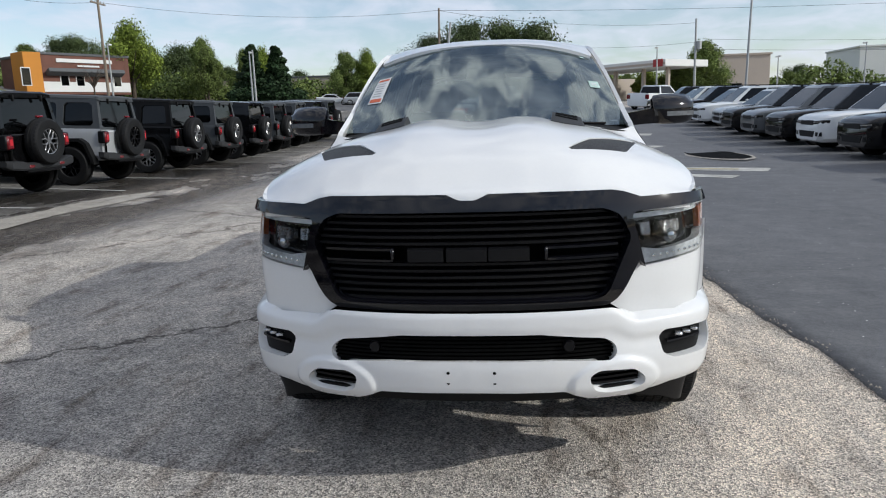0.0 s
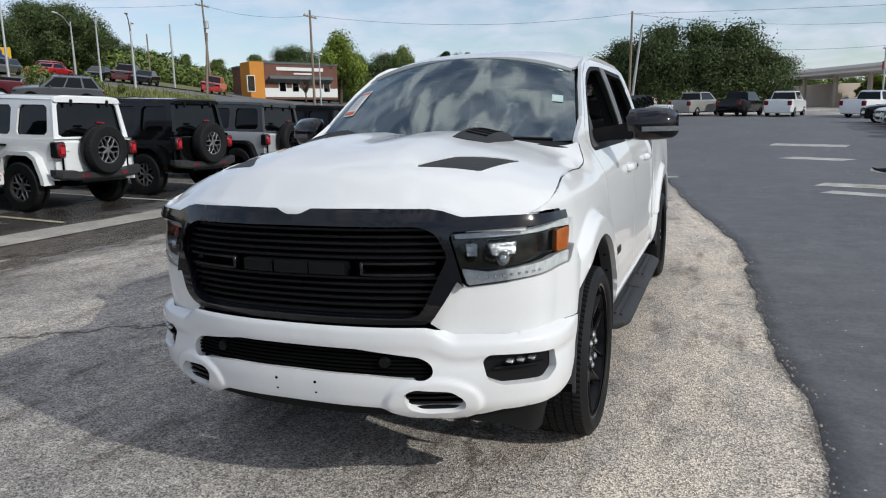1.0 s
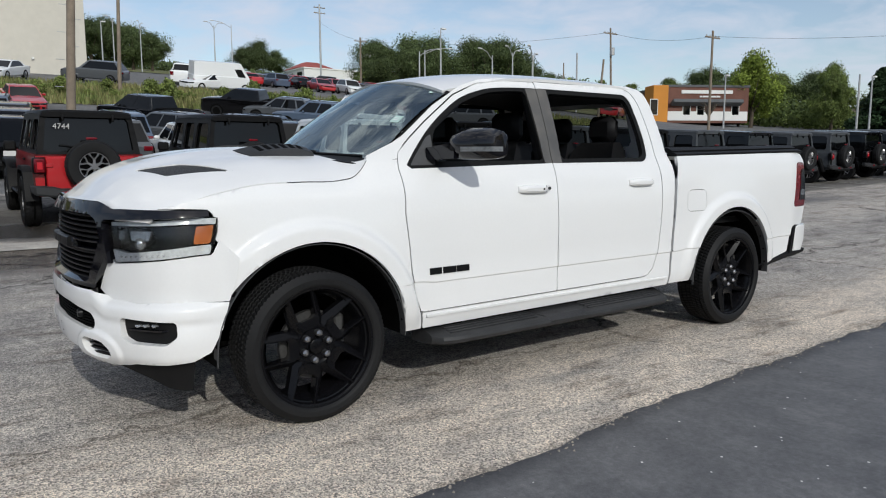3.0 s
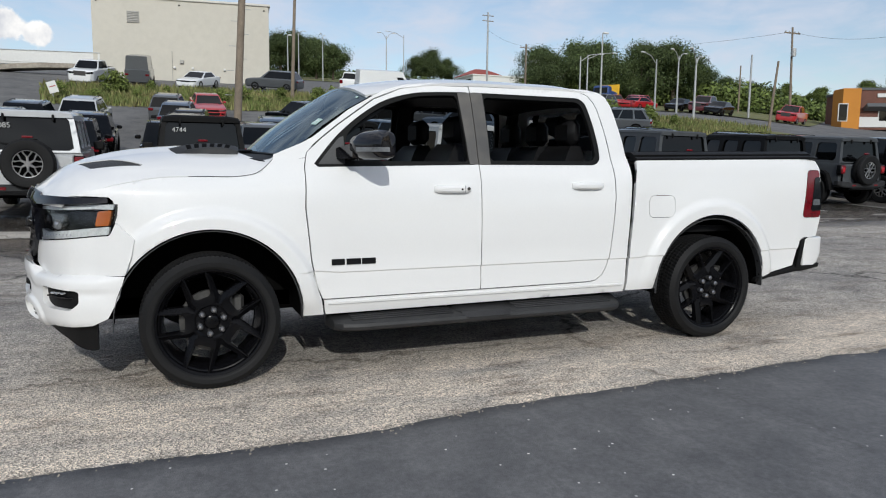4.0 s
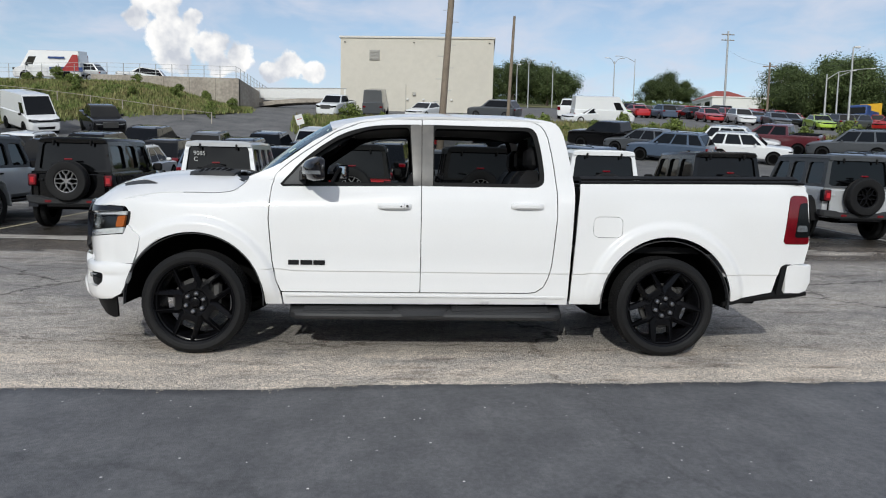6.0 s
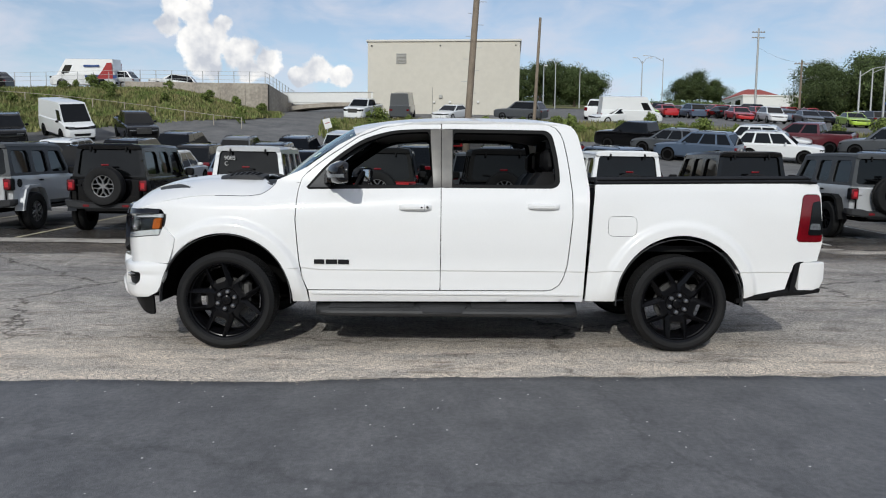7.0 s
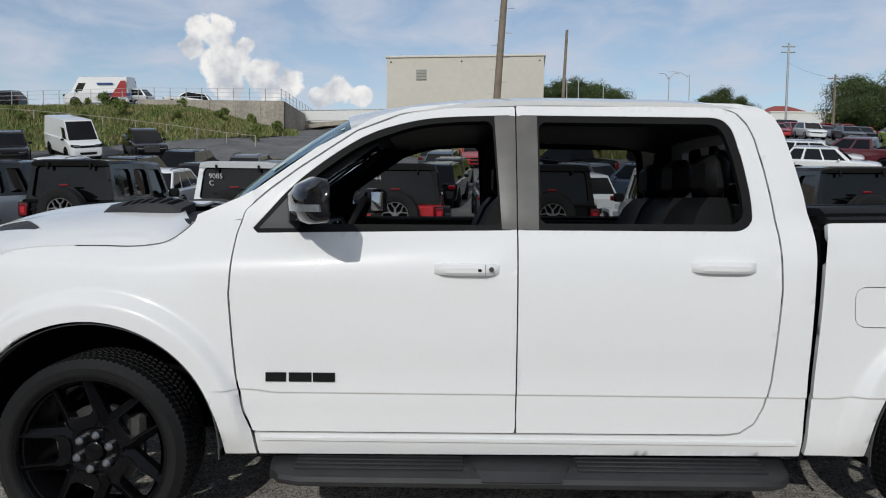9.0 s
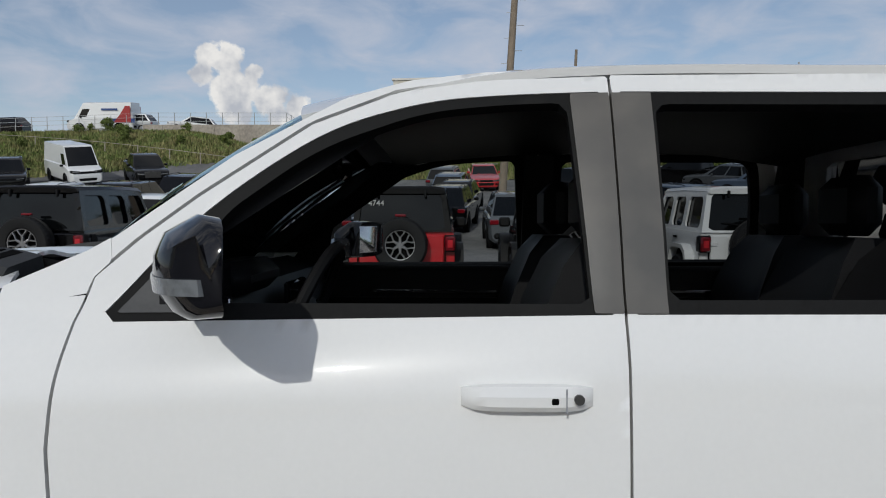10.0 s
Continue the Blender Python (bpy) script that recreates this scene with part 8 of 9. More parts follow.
utility_pole(-29.4, 3.45, 12.5, 0.19, tip=(0.2, 0.75), pegs=14)
utility_pole(-52.8, 10.4, 9.0, 0.15, tip=(0, 0.35))
poles = [utility_pole(-35.3, 57.2, 9.0, 0.14, arms=1), utility_pole(-51.9, 62.9, 9.9, 0.14, box=True, arms=1, tip=(0, -0.5)), utility_pole(-7.0, 66.2, 9.2, 0.13, tip=(0.2, 0)), utility_pole(-6.0, 58.6, 7.2, 0.13, tip=(0.9, 0), mat=GREY_POLE, label="slim leaning grey pole")]
utility_pole(-99.8, 57.1, 8.6, 0.18, arms=1)
utility_pole(-111.6, 55.8, 14, 0.20, mat=GREY_POLE, arms=2, label="tall steel power pole")
utility_pole(18.8, 74.6, 8.6, 0.14, box=True, mat=GREY_POLE, label="tall grey utility pole")
utility_pole(17.6, 53.9, 10.5, 0.10, tip=(0.3, 0), mat=GREY_POLE, label="slim leaning grey utility pole")
utility_pole(-51.5, 56.7, 6.4, 0.12, mat=GREY_POLE, label="short slim grey steel pole")
utility_pole(-20.4, 52.9, 4.9, 0.09, mat=GREY_POLE, label="short slim grey steel pole")
utility_pole(-73.5, 76.9, 6.5, 0.13)
utility_pole(-39.7, 47.1, 5.4, 0.12, tip=(0.1, 0.5))
for x, y, h, heads, reach, turn in ((-98.9, 33.0, 7.6, 2, 0.9, 0), (-117, 42, 9, 1, 3.0, 180), (-69.8, 49.2, 6.2, 1, 3.6, 0), (-40.0, 39.5, 5.0, 2, 2.2, 40), (-62.1, 43.2, 5.4, 1, 2.4, 0), (-56.7, 42.2, 7.6, 1, 0.4, 0), (-54.2, 47.0, 5.2, 1, 2.2, 200), (-53.3, 49.0, 5.6, 2, 1.6, 30), (-120, 24, 8, 2, 0.9, 20), (-128, 30, 8, 2, 0.9, 60), (-108, 20, 7, 1, 0.4, 0), (-44, 73, 6.0, 1, 0.4, 0), (-27, 70, 5.5, 1, 0.4, 0), (15.6, 78, 6.0, 1, 0.4, 0), (31, 86, 5.2, 2, 0.6, 0), (38, 80, 6.2, 1, 0.4, 0)):
    street_lamp(x, y, h, heads, reach, turn)


def wire(a, b, sag, r=0.018):
    pts = [Vector(a).lerp(Vector(b), t) - Vector((0, 0, 4 * sag * t * (1 - t))) for t in np.linspace(0, 1, 14)]
    ob = part("overhead_wire", Shape().tube(pts, r, 5), CABLE, None, "thin black overhead power line")
    return tagged(ob, category="wire", group="overhead wires")


def top_of(x, y, h):
    return (x, y, ground_z(x, y) + h)


A, B2, C2, D2 = top_of(-35.3, 57.2, 8.5), top_of(-51.9, 62.4, 9.4), top_of(-7.0, 66.2, 9.0), top_of(18.8, 74.6, 8.2)
for s, e, sg in ((B2, A, 0.6), (A, C2, 0.9), (C2, D2, 0.7), (B2, top_of(-99.8, 57.1, 8.2), 1.0), (top_of(18.9, 53.9, 9.8), top_of(70, 60, 10), 1.0), (top_of(18.8, 74.6, 6.6), top_of(80, 70, 7), 1.0), (top_of(-7, 66.2, 6.6), top_of(18.8, 74.6, 6.3), 0.8), (C2, top_of(70, 66, 9.4), 0.8), (top_of(18.8, 74.6, 5.6), top_of(80, 72, 5.6), 0.8), (top_of(-99.8, 57.1, 8.2), top_of(-111.6, 55.8, 11), 0.5)):
    wire(s, e, sg, 0.013)


# ---- buildings ----
def building(name, label, parts_, category="building"):
    b = thing(name, label, category)
    for nm, c, s, mat, bev in parts_:
        part(nm, Shape().box(c, s, bev), mat, b)
    return b


zb = 7.2
hall = building("warehouse", "large windowless beige warehouse with pale roof edge", [
    ("wall", (-82.0, 3.2, zb + 4.6), (22.5, 16.3, 9.2), BEIGE, 0.02),
    ("coping", (-82.0, 3.2, zb + 9.28), (22.8, 16.6, 0.22), BEIGE_TRIM, 0.03)])
lv = part("wall_vent", Shape().box((-70.72, -1.3, zb + 7.4), (0.10, 1.1, 1.1), 0.02), GREY_VENT, hall, "grey louvred vent")
for k in range(7):
    part("louvre", Shape().box((-70.64, -1.3, zb + 6.95 + 0.15 * k), (0.06, 1.0, 0.05), 0.01, pose(0, 0, 0, 0, 30, 0)), GREY_VENT, lv)
for y, z, s in ((3.6, 3.4, 0.35), (2.9, 2.8, 0.22), (4.6, 2.8, 0.22), (7.6, 2.8, 0.22)):
    part("wall_lamp", Shape().box((-70.66, y - 0.6, zb + z), (0.25, s, s), 0.03), PANEL_WHITE if s < 0.3 else GREY_VENT, hall)
hall.matrix_basis = pose(-70.75, 3.2, 0, 0, 0, -6.5) @ pose(70.75, -3.2, 0)
part("conduit", Shape().tube([(-70.7, 2.1, zb + 0.3), (-70.7, 2.1, zb + 4.4)], 0.03, 5), GREY_VENT, hall)
for y in (-4.5, 2.9, 10.9):
    part("scupper", Shape().box((-70.7, y, zb + 8.75), (0.15, 0.14, 0.10), 0.02), DARK, hall)

# retaining wall and footbridge beside the warehouse
zw = 10.6
wallob = part("retaining_wall", Shape().box((-63.6, -20.6, zw - 2.2), (0.6, 13.6, 4.6), 0.03, None), CEMENT, None, "stained concrete retaining wall")
tagged(wallob, category="wall", kind="structure")
wall2 = part("retaining_wall_return", Shape().box((-72.0, -14.1, zw - 2.2), (17.0, 0.6, 4.6), 0.03), CEMENT, None, "stained concrete retaining wall")
tagged(wall2, category="wall", kind="structure")
for k in range(5):
    part("wall_joint", Shape().box((-63.27, -25.6 + 2.4 * k, zw - 2.2), (0.08, 0.10, 4.5), 0.02), CEMENT, wallob)
bridge = thing("footbridge", "pale concrete footbridge running to the warehouse", "bridge", pose(-73.6, -9.3, zw - 0.45, 0, 0, -10))
part("deck", Shape().loft([[(-1.1, y, lo), (1.1, y, lo), (1.1, y, lo + 0.45), (-1.1, y, lo + 0.45)] for y, lo in ((-5.0, -1.15), (-2.5, -0.80), (0.0, -0.62), (2.5, -0.55), (5.2, -0.55))]), CEMENT, bridge, "curved concrete underside")
for sg in (-1, 1):
    part("parapet", Shape().box((sg * 1.05, 0.1, 0.36), (0.12, 10.3, 1.05), 0.02), PANEL_WHITE, bridge, "white parapet panel")
part("coping", Shape().box((1.05, 0.1, 0.92), (0.22, 10.4, 0.07), 0.01), GREY_POLE, bridge)
fence = thing("chain_fence", "grey chain-link fence along the ridge", "fence")
rng = random.Random(5)
for k in range(22):
    y = -14.2 - 1.5 * k
    zf = ground_z(-66.5, y) if y < -27 else zw
    part("post", Shape().tube([(-64.0, y, zf - 0.2), (-64.0 + rng.uniform(-0.05, 0.05), y, zf + 1.3)], 0.035, 5), GREY_POLE, fence)
for k in range(9):
    part("post", Shape().tube([(-65.5 - 1.6 * k, -14.1, zw - 0.1), (-65.5 - 1.6 * k, -14.1, zw + 1.3)], 0.035, 5), GREY_POLE, fence)
for zz in (0.5, 0.9, 1.28):
    part("rail", Shape().tube([(-80.0, -14.1, zw + zz), (-64.0, -14.2, zw + zz), (-64.0, -27.0, zw + zz), (-64.0, -46.5, ground_z(-66.5, -46.5) + zz)], 0.016, 5), GREY_POLE, fence)
guard = thing("bank_cable_rail", "pale cable rail on short posts across the bank", "rail")
pts = []
for k in range(12):
    a = radians(104.5 + 2.3 * k)
    d = 51.5 + 0.95 * k
    x, y = -d * math.sin(a), d * math.cos(a)
    z = ground_z(x, y)
    part("post", Shape().tube([(x, y, z - 0.2), (x, y, z + 0.9)], 0.04, 6), CEMENT, guard)
    pts.append((x, y, z + 0.85))
part("cable", Shape().tube(pts, 0.022, 5), CEMENT, guard)
board = thing("small_sign", "small white sign board on a post", "sign", pose(-47.6, -5.9, ground_z(-47.6, -5.9)))
part("post", Shape().tube([(0, 0, -0.2), (0, 0, 0.9)], 0.03, 6), GREY_POLE, board)
part("panel", Shape().box((0.04, 0, 1.0), (0.03, 0.55, 0.75), 0.01, pose(0, 0, 0, 18)), PANEL_WHITE, board)
part("panel_text_bar", Shape().box((0.062, 0, 1.05), (0.008, 0.36, 0.06), 0.002, pose(0, 0, 0, 18)), SIGN_RED, board)

# orange-fronted shop
shop = thing("shop", "single-storey shop with orange corner and brick front", "building", pose(-56.8, 74.0, ground_z(-56.8, 74.0), 0, 0, 60))
part("corner_wall", Shape().box((2.8, 1.5, 2.0), (2.0, 3.0, 4.8), 0.03), ORANGE_WALL, shop, "orange rendered wall")
part("brick_wall", Shape().box((9.4, 5.4, 1.9), (11.2, 10.0, 4.6), 0.03), BRICK_WALL, shop, "dark red brick wall")
part("parapet", Shape().box((9.4, 5.4, 4.35), (11.4, 10.2, 0.3), 0.03), ROOF_GREY, shop)
part("plinth", Shape().box((9.4, 0.36, 0.5), (11.0, 0.08, 1.2), 0.02), PANEL_WHITE, shop)
part("awning", Shape().box((9.0, -0.2, 2.2), (9.5, 1.1, 0.5), 0.05, pose(0, 0, 0, -25)), ROOF_GREY, shop, "dark grey awning")
part("fascia_bar", Shape().box((9.2, 0.32, 3.6), (7.0, 0.10, 0.45), 0.02), PANEL_WHITE, shop, "plain white sign bar")
part("fascia_bar", Shape().box((9.6, 0.32, 3.0), (2.8, 0.10, 0.22), 0.02), PANEL_WHITE, shop)
for x in (1.9, 6.5, 8.4, 13.2):
    wd = part("window", Shape().box((x, -0.03 if x < 3 else 0.36, 1.6), (0.9, 0.12, 1.9), 0.02), CAR_GLASS, shop)
    part("window_frame", Shape().box((x, 0.02 if x < 3 else 0.40, 1.6), (1.1, 0.12, 2.1), 0.02), PANEL_WHITE, wd)
bare = thing("bare_tree", "small leafless tree before the shop", "tree", pose(-48.0, 76.0, ground_z(-48, 76)))
rng = random.Random(8)
part("trunk", Shape().tube([(0, 0, -0.2), (0.05, 0, 1.2)], [0.12, 0.09], 7), BARK, bare)
for k in range(26):
    a, ll = rng.uniform(0, 6.28), rng.uniform(1.4, 2.8)
    e = rng.uniform(0.5, 1.3)
    part("branch", Shape().tube([(0.05, 0, 1.1 + 0.02 * k), (0.5 * ll * math.cos(a) * math.cos(e), 0.5 * ll * math.sin(a) * math.cos(e), 1.2 + ll * 0.55), (ll * math.cos(a) * math.cos(e) * 1.3, ll * math.sin(a) * math.cos(e) * 1.3, 1.2 + ll * math.sin(e) * 1.2)], [0.05, 0.03, 0.012], 5), BARK, bare)

# filling-station canopy
gz_ = ground_z(13, 101)
gas = thing("filling_station", "filling station canopy, tan fascia with red stripe", "building", pose(8.5, 106.6, gz_, 0, 0, -49.5))
part("canopy", Shape().box((8, 4, 4.5), (19, 9, 0.9), 0.05), PANEL_WHITE, gas)
part("stripe", Shape().box((8, -0.52, 4.42), (19.02, 0.06, 0.30), 0.01), CANOPY_TAN, gas)
part("red_sign", Shape().box((16.4, -0.6, 4.5), (1.5, 0.14, 0.95), 0.02), SIGN_RED, gas, "red square sign")
for x in (2, 7, 12, 16):
    part("column", Shape().box((x, 2.0, 2.0), (0.45, 0.45, 4.3), 0.03), CANOPY_TAN, gas)
part("kiosk", Shape().box((-2, 9, 1.6), (9, 5, 3.4), 0.05), CANOPY_TAN, gas)

for nm, lab, x, y, sx_, sy__, h, rot, wall_m, roof_m in (
        ("brick_shop", "low tan shop with brick base", -11.5, 96.5, 9, 9, 4.4, 0, CANOPY_TAN, ROOF_GREY),
        ("far_store", "long pale store behind trees", -36, 140, 46, 9, 4.6, 0, CANOPY_TAN, ROOF_GREY),
        ("far_store", "long pale grey store", 84, 140, 46, 14, 8.6, 0, PANEL_WHITE, PANEL_WHITE),
        ("far_store", "low tan brick store", 36, 120, 8, 9, 6.6, 0, CANOPY_TAN, CANOPY_TAN),
        ("red_roof_house", "pale building with a red roof", -166, 79.5, 9, 9, 3.0, 0, PANEL_WHITE, ROOF_RED),
        ("far_store", "low white store building", -158, 84, 10, 24, 3.0, 0, PANEL_WHITE, PANEL_WHITE),
        ("white_sign_tower", "tall white roadside sign tower", -121, 71.5, 2.2, 2.8, 7.4, 0, PANEL_WHITE, PANEL_WHITE)):
    z = ground_z(x, y)
    b = thing(nm, lab, "building", pose(x, y, z, 0, 0, rot))
    part("wall", Shape().box((0, 0, h / 2 - 0.3), (sx_, sy__, h + 0.6), 0.05), wall_m, b)
    if nm == "red_roof_house":
        part("roof", Shape().loft([[(-5, -5, h), (5, -5, h), (5, 5, h), (-5, 5, h)], [(-1.5, -1.5, h + 1.8), (1.5, -1.5, h + 1.8), (1.5, 1.5, h + 1.8), (-1.5, 1.5, h + 1.8)]]), roof_m, b, "red hipped roof")
    else:
        part("roof_edge", Shape().box((0, 0, h + 0.1), (sx_ + 0.4, sy__ + 0.4, 0.3), 0.03), roof_m, b)
    for k in range(int(sx_ // 5) if nm in ("brick_shop", "far_store") else 0):
        part("window", Shape().box((-sx_ / 2 + 2.5 + 5 * k, -sy__ / 2 - 0.03, 1.5), (2.6, 0.12, 1.6), 0.02), CAR_GLASS, b)

# ---- paint lines, gutter and drain ----
def stripe(x0, y0, x1, y1, w, mat, label, lift=0.006):
    d = Vector((x1 - x0, y1 - y0))
    n2 = Vector((-d.y, d.x)).normalized() * w / 2
    vs, fs = [], []
    k = max(2, int(d.length / 0.5))
    for i in range(k + 1):
        p = Vector((x0, y0)) + d * (i / k)
        for s in (-1, 1):
            q = p + n2 * s
            vs.append((q.x, q.y, ground_z(q.x, q.y) + lift))
    fs = [(2 * i, 2 * i + 1, 2 * i + 3, 2 * i + 2) for i in range(k)]
    return tagged(part("parking_line", Shape().add(vs, fs), mat, None, label, sharp=180), category="road marking", group="painted lines", kind="structure")


for k in range(17):
    y = -11.75 + 2.68 * k
    stripe(-7.4, y, -12.6, y + 0.05, 0.11, LINE_WHITE if y > 6 else LINE_YELLOW, "worn painted parking line", 0.012)
gut_v, gut_f = [], []
for i, y in enumerate(np.linspace(-20, 9.6, 75)):
    w = 0.30 + 0.10 * noise.noise((0, y * 0.7, 5.0)) if y < 9 else 0.30 * (9.7 - y)
    xc = -6.95 + 0.02 * y
    for s in (-1, 1):
        x = xc + s * w + 0.05 * noise.noise((s, y * 2.0, 1.0))
        gut_v.append((x, y, ground_z(x, y) + 0.012))
gut_f = [(2 * i, 2 * i + 1, 2 * i + 3, 2 * i + 2) for i in range(74)]
tagged(part("gutter", Shape().add(gut_v, gut_f), CONCRETE, None, "pale concrete gutter strip", sharp=180), category="gutter", kind="structure")
for x0, y0, x1, y1, w in ((3.3, 12.95, 5.45, 12.05, 0.75), (3.25, 11.5, 4.4, 10.75, 0.5), (3.2, 27.3, 5.7, 26.6, 1.0), (3.3, 21.6, 4.9, 20.5, 0.9), (0.15, 14.2, 0.5, 14.3, 0.35)):
    stripe(x0, y0, x1, y1, w, LINE_WHITE, "worn white road paint patch", 0.022)
stripe(3.9, 12.65, 4.9, 12.3, 0.28, LINE_YELLOW, "worn tan road paint patch", 0.026)
# broken asphalt round a sunken drain
drain = thing("sunken_drain", "sunken drain with a broken asphalt edge", "drain", pose(5.55, 16.6, ground_z(5.55, 16.6) + 0.018))
rng = random.Random(14)
ring_in = [((0.62 + 0.12 * rng.random()) * math.cos(t), (1.9 + 0.5 * rng.random()) * math.sin(t)) for t in np.linspace(0, 6.283, 19)[:-1]]
ring_out = [(x * 1.12 + rng.uniform(-0.05, 0.05), y * 1.08 + rng.uniform(-0.1, 0.1)) for x, y in ring_in]
nn = len(ring_in)
lipm = Shape().add([(x, y, 0.004) for x, y in ring_out] + [(x, y, 0.012) for x, y in ring_in], [(i, (i + 1) % nn, nn + (i + 1) % nn, nn + i) for i in range(nn)])
part("broken_edge", lipm, CONCRETE, drain, "pale crumbled edge")
# the ground is not cut: the pit's shade is a black patch on top
part("hole", Shape().add([(x * 0.97, y * 0.97, 0.014) for x, y in ring_in] + [(x * 0.8, y * 0.8, 0.008) for x, y in ring_in], [(i, (i + 1) % nn, nn + (i + 1) % nn, nn + i) for i in range(nn)] + [tuple(range(nn, 2 * nn))]), DARK, drain, "dark sunken pit")

# ---- parked cars, lot by lot ----
# front row across the asphalt lane, noses towards it
for k, (kind, paint, lab) in enumerate((("suv", "grey", "dark grey sport utility car"), ("suv", "black", "black sport utility car with hood scoop"), ("suv", "black", "black sport utility car with hood scoop"), ("suv", "white", "white sport utility car with black grille"), ("suv", "black", "black sport utility car with hood scoop"), ("suv", "grey", "dark grey sport utility car"), ("suv", "black", "black sport utility car with hood scoop"), ("crossover", "silver", "silver crossover car"), ("suv", "white", "white sport utility car with black grille"), ("crossover", "grey", "grey crossover car"), ("suv", "black", "black sport utility car with hood scoop"), ("suv", "white", "white sport utility car with black grille"), ("crossover", "tan", "tan crossover car"), ("suv", "black", "black sport utility car with hood scoop"))):
    y = 8.7 + 2.85 * k
    x = 7.9 + 0.03 * (y - 9)
    park(kind, paint, x + 4.9, y, -90, lab + " facing the lane")
for k, paint in enumerate(("white", "white", "silver", "white", "white", "grey", "white")):
    y = 12 + 4.0 * k
    park("suv" if paint != "grey" else "crossover", paint, 15.0 + 0.1 * y, y, 95, "%s sport utility car in the second row" % paint)
# far end of the lane
for kind, paint, x, y, rz in (("pickup", "tan", -2.0, 57.0, 155), ("pickup", "black", 1.6, 56.5, 160), ("pickup", "white", 5.0, 55.5, 165), ("pickup", "white", 9.6, 54.0, 140), ("suv", "grey", 14.5, 56.0, 160), ("suv", "maroon", 12.0, 60.0, 0), ("crossover", "silver", -6, 63, 0), ("crossover", "black", -9, 63, 0), ("sedan", "silver", 18, 60, 0), ("sedan", "maroon", -13, 64, 0)):
    park(kind, paint, x, y, rz, "%s %s parked at the far end of the lane" % (paint, "pickup truck" if kind == "pickup" else "car"), True)
gladiator = make_jeep("grey", GREY_TOP, MATTE_BLACK, label="dark grey off-road pickup truck parked side-on", front=True)
gladiator.matrix_basis = put_on_ground(gladiator, -6.25, 29.6, 90)
bed_box = Shape()
bed_box.loft([[(-0.78, y, 0.62), (0.78, y, 0.62), (0.80, y, 1.12), (0.74, y, 1.16), (-0.74, y, 1.16), (-0.80, y, 1.12)] for y in (0.02, 1.25)])
part("cargo_bed", bed_box, PAINTS["grey"], gladiator, "dark grey cargo bed", sharp=25)
for k, (jp) in enumerate(("white", "red", "silver", "white", "blue", "white", "silver", "white")):
    y = 32.3 + 2.55 * k
    jj = make_jeep(jp, BLACK_TOP, MATTE_BLACK, label="%s off-road car with black hardtop, facing the lane" % jp, front=True) if k < 5 else None
    if jj is None:
        src_ = [o for o in scene.objects if o.parent is None and o.get("label", "") == "%s off-road car with black hardtop, facing the lane" % jp][0]
        copy_thing(src_, put_on_ground(src_, -6.25 + 0.05 * k, y, 90))
    else:
        jj.matrix_basis = put_on_ground(jj, -6.25 + 0.05 * k, y, 90)
# rows uphill behind the off-road cars
for kind, paint, x, y, rz in (
        ("suv", "black", -19.0, -13.5, -90), ("suv", "black", -19.2, -10.8, -90), ("crossover", "white", -19.0, -8.2, -88), ("suv", "blue", -19.4, -5.4, -90), ("crossover", "black", -24.0, -8.5, -90), ("suv", "black", -24.5, -5.4, -90), ("suv", "black", -24.0, -2.4, -90),
        ("suv", "black", -19.0, -2.6, -90), ("suv", "black", -19.3, 0.4, -90), ("suv", "black", -19.2, 9.3, -90), ("suv", "black", -29.6, -11.2, -90), ("crossover", "grey", -29.8, -8.2, -90), ("suv", "black", -29.5, -5.2, -92), ("suv", "black", -24.2, -11.6, -90), ("suv", "blue", -24.3, 4.6, -96), ("crossover", "white", -24.5, -14.6, -90),
        ("suv", "silver", -33.5, -3.4, -95), ("suv", "black", -24.6, 0.9, -98), ("crossover", "black", -30.0, 1.4, -98), ("crossover", "blue", -34.5, 1.0, -98), ("crossover", "grey", -39.0, 0.6, -98), ("sedan", "red", -46.0, 3.2, 92),
        ("suv", "grey", -19.5, 3.4, -90), ("crossover", "white", -19.5, 6.2, -88), ("suv", "blue", -24.0, 10.8, -60), ("suv", "blue", -34.2, 19.6, -40), ("crossover", "grey", -27.0, 8.6, -50), ("pickup", "black", -33.0, 9.6, -60), ("pickup", "black", -39.7, 18.0, -42),
        ("suv", "blue", -20.5, 18.2, 100), ("crossover", "black", -24.0, 21.0, 100), ("pickup", "maroon", -38.2, 28.6, -42), ("crossover", "grey", -37.8, 18.9, -40), ("suv", "white", -40.6, 21.6, 150), ("suv", "grey", -34.6, 31.2, -40), ("suv", "white", -36.6, 20.2, 150), ("suv", "black", -19.0, 22.0, 95), ("crossover", "grey", -20.0, 26.0, 95), ("suv", "white", -17.0, -17.5, -90), ("crossover", "silver", -17.2, -20.2, -90)):
    park(kind, paint, x, y, rz, "%s %s parked uphill" % (paint, "pickup truck" if kind == "pickup" else "car"))
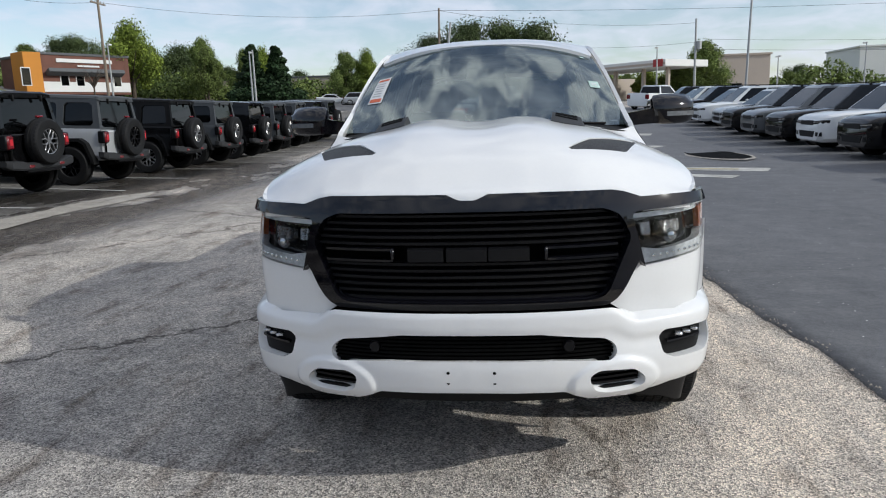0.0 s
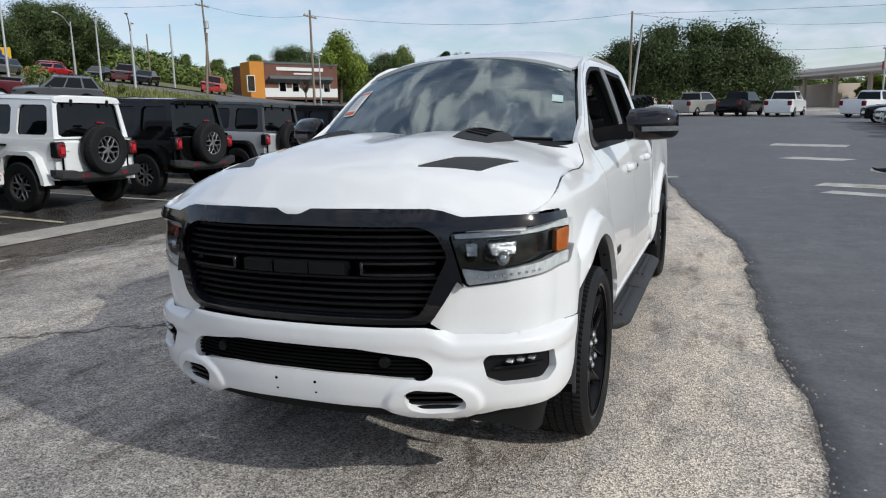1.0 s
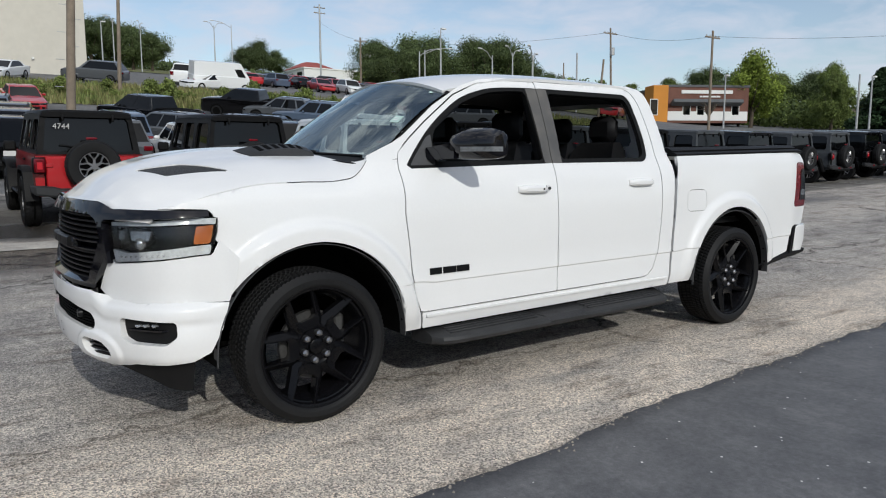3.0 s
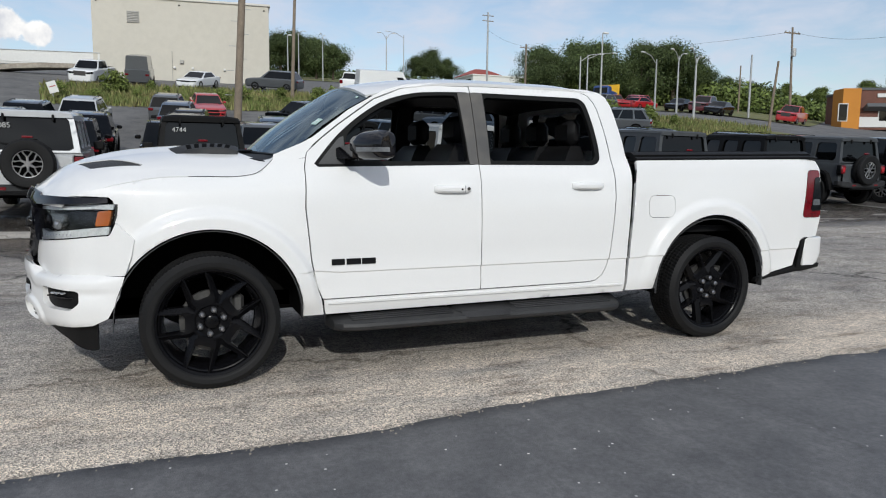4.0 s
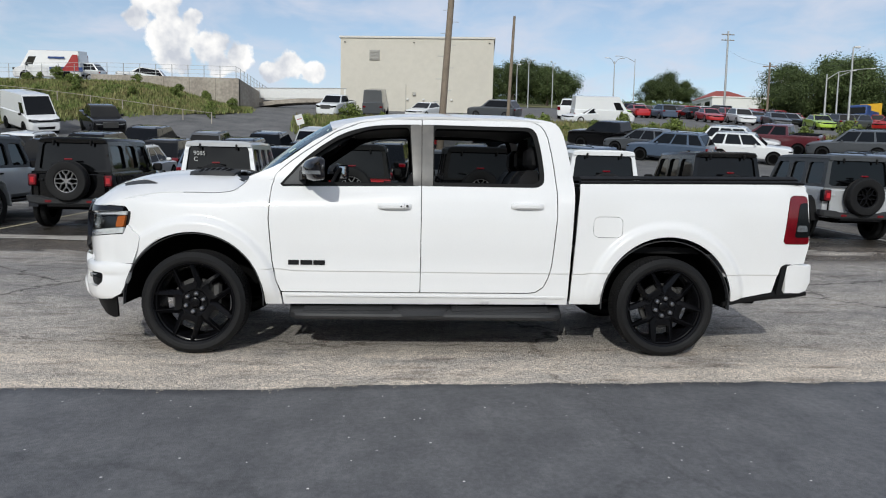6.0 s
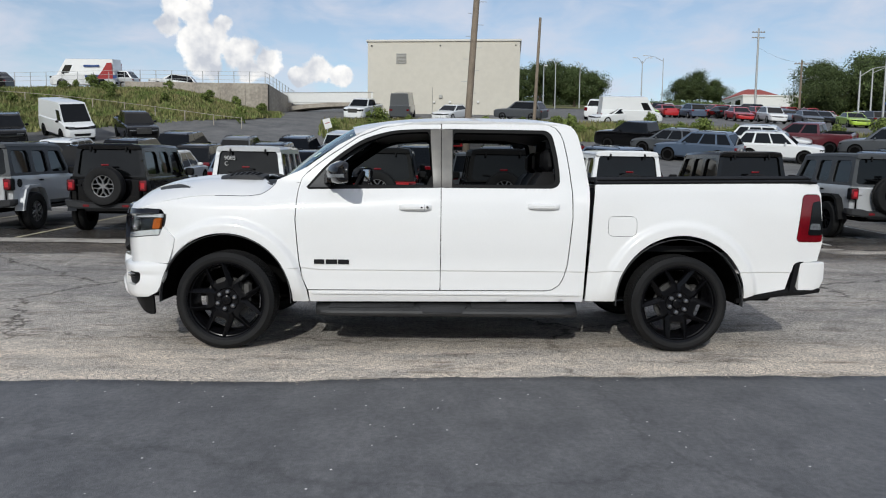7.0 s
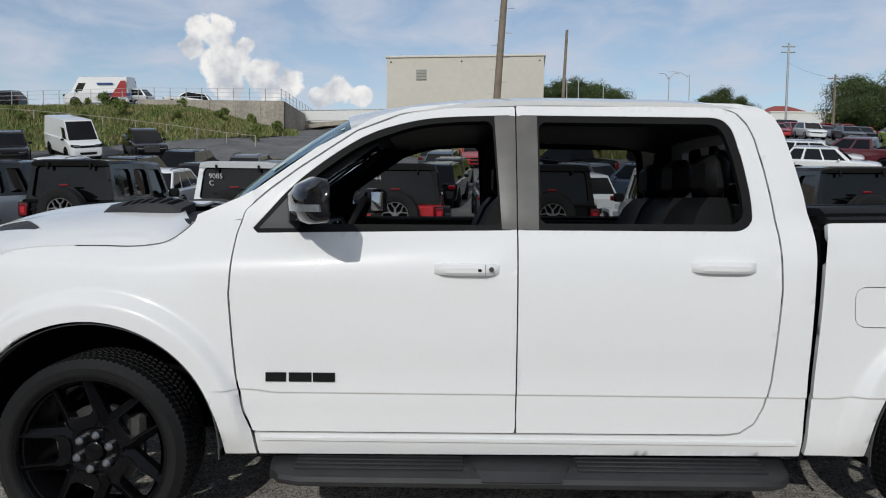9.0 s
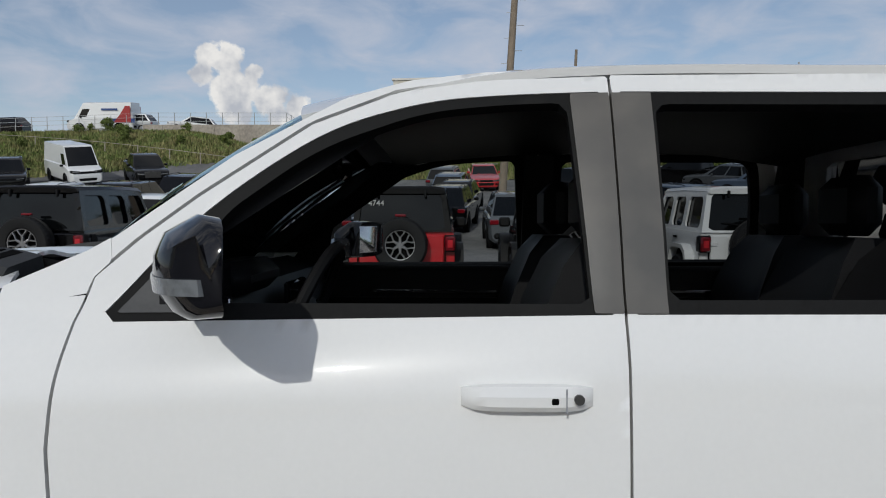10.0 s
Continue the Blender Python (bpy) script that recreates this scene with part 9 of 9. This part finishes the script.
# top of the grass strip and the higher lots
for kind, paint, x, y, rz in (
        ("van", "white", -43.9, -24.3, 135), ("pickup", "black", -44.9, -19.6, 122), ("suv", "black", -40.8, -25.6, 120),
        ("crossover", "white", -66.5, -17.6, 0), ("suv", "silver", -66.5, -27.5, 0), ("crossover", "white", -66.5, -21.5, 10), ("suv", "black", -66.5, -40.0, 0), ("van", "grey", -60.0, -1.0, -95), ("pickup", "white", -63.5, -3.6, 75), ("sedan", "white", -62.0, 5.0, 60), ("suv", "grey", -60.0, 12.5, -30), ("pickup", "white", -62.0, 17.5, -110), ("sedan", "white", -57.5, 20.5, 20),
        ("crossover", "blue", -88.6, 45.6, 40), ("crossover", "red", -97.0, 52.6, 200), ("sedan", "black", -99.8, 58.2, 20), ("crossover", "lime", -105.4, 68.0, 30), ("sedan", "white", -102.6, 70.8, 30), ("sedan", "maroon", -85.8, 51.9, 20), ("sedan", "blue", -80.2, 49.8, 20), ("sedan", "red", -74.6, 52.6, 20), ("crossover", "grey", -66, 50, 30), ("crossover", "red", -62, 52, 20), ("sedan", "red", -60, 48, 200), ("pickup", "maroon", -58, 58, 30), ("sedan", "black", -54, 56, 30), ("pickup", "red", -52, 64, 30), ("sedan", "black", -60, 56, 30), ("crossover", "black", -92, 35, 30), ("crossover", "blue", -88, 38, 30), ("sedan", "white", -110, 70, 30), ("crossover", "white", -90, 44, 20), ("sedan", "grey", -86, 46, 20), ("pickup", "black", -82, 44, 20), ("sedan", "silver", -82, 52, 20), ("crossover", "red", -84, 40, 10), ("sedan", "maroon", -18, 90, 90), ("crossover", "silver", -22, 90, 90), ("sedan", "white", -26, 91, 90), ("crossover", "grey", -15, 86, 90)):
    park(kind, paint, x, y, rz, "%s %s in a distant car park" % (paint, {"van": "panel van", "pickup": "pickup truck"}.get(kind, "car")), x < -48 or y > 70)
# crowded lot beyond the weeds
rg = random.Random(63)
for d, count in ((78, 8), (87, 9), (96, 9), (106, 8)):
    for k in range(count):
        a = radians(52.5 + 20.0 * (k + 0.5 + rg.uniform(-0.2, 0.2)) / count)
        paint = rg.choice(("red", "lime", "white", "black", "grey", "silver", "blue", "maroon", "black", "red"))
        kind = rg.choice(("sedan", "crossover", "sedan"))
        park(kind, paint, -d * math.sin(a), d * math.cos(a), math.degrees(a) + rg.choice((0, 180)) + rg.uniform(15, 35), "%s car in a crowded distant lot" % paint, True)
park("van", "white", -57.0, 16.8, 178, "white panel van driving along behind the weeds", True)
# delivery van on the ridge with plain red and blue panels
ridge_van = make_car("van", "white", "white delivery van with red and blue side panels", "silver")
ridge_van.matrix_basis = put_on_ground(ridge_van, -66.0, -29.0, 0) @ Matrix.Diagonal((1.18, 1.18, 1.18, 1))
for sg in (-1, 1):
    part("side_panel", Shape().box((sg * 0.972, -1.1, 0.95), (0.03, 2.6, 0.35), 0.01), BLUE_PANEL, ridge_van, "blue side panel")
    part("side_panel", Shape().prism([(-0.1, 0.8), (-1.5, 0.8), (-0.9, 1.5), (-0.5, 2.1), (-0.1, 2.1)], lambda a, b, d: (sg * (0.975 + d), a, b), 0.02), SIGN_RED, ridge_van, "red side panel")
    part("lettering_bar", Shape().box((sg * 0.95, -1.8, 1.85), (0.03, 1.3, 0.16), 0.01), BLUE_PANEL, ridge_van)
# blue truck with a hazard panel
hz = thing("service_truck", "blue service truck with a yellow hazard panel", "truck", pose(-84.0, 62.0, ground_z(-84, 62), 0, 0, 40))
part("cab", Shape().box((0, -2.2, 1.5), (2.2, 1.8, 2.2), 0.15), BLUE_PANEL, hz)
part("bed", Shape().box((0, 0.4, 1.3), (2.2, 3.4, 1.4), 0.08), BLUE_PANEL, hz)
part("hazard_panel", Shape().box((0.0, 2.25, 2.0), (2.6, 0.12, 2.4), 0.03), SIGN_YELLOW, hz, "yellow striped hazard panel")
part("windscreen", Shape().box((0, -3.12, 1.9), (1.9, 0.05, 0.8), 0.02), CAR_GLASS, hz)
for sg in (-1, 1):
    for yy in (-2.3, 1.2):
        add_wheel(hz, sg * 1.0, yy, 0.4)
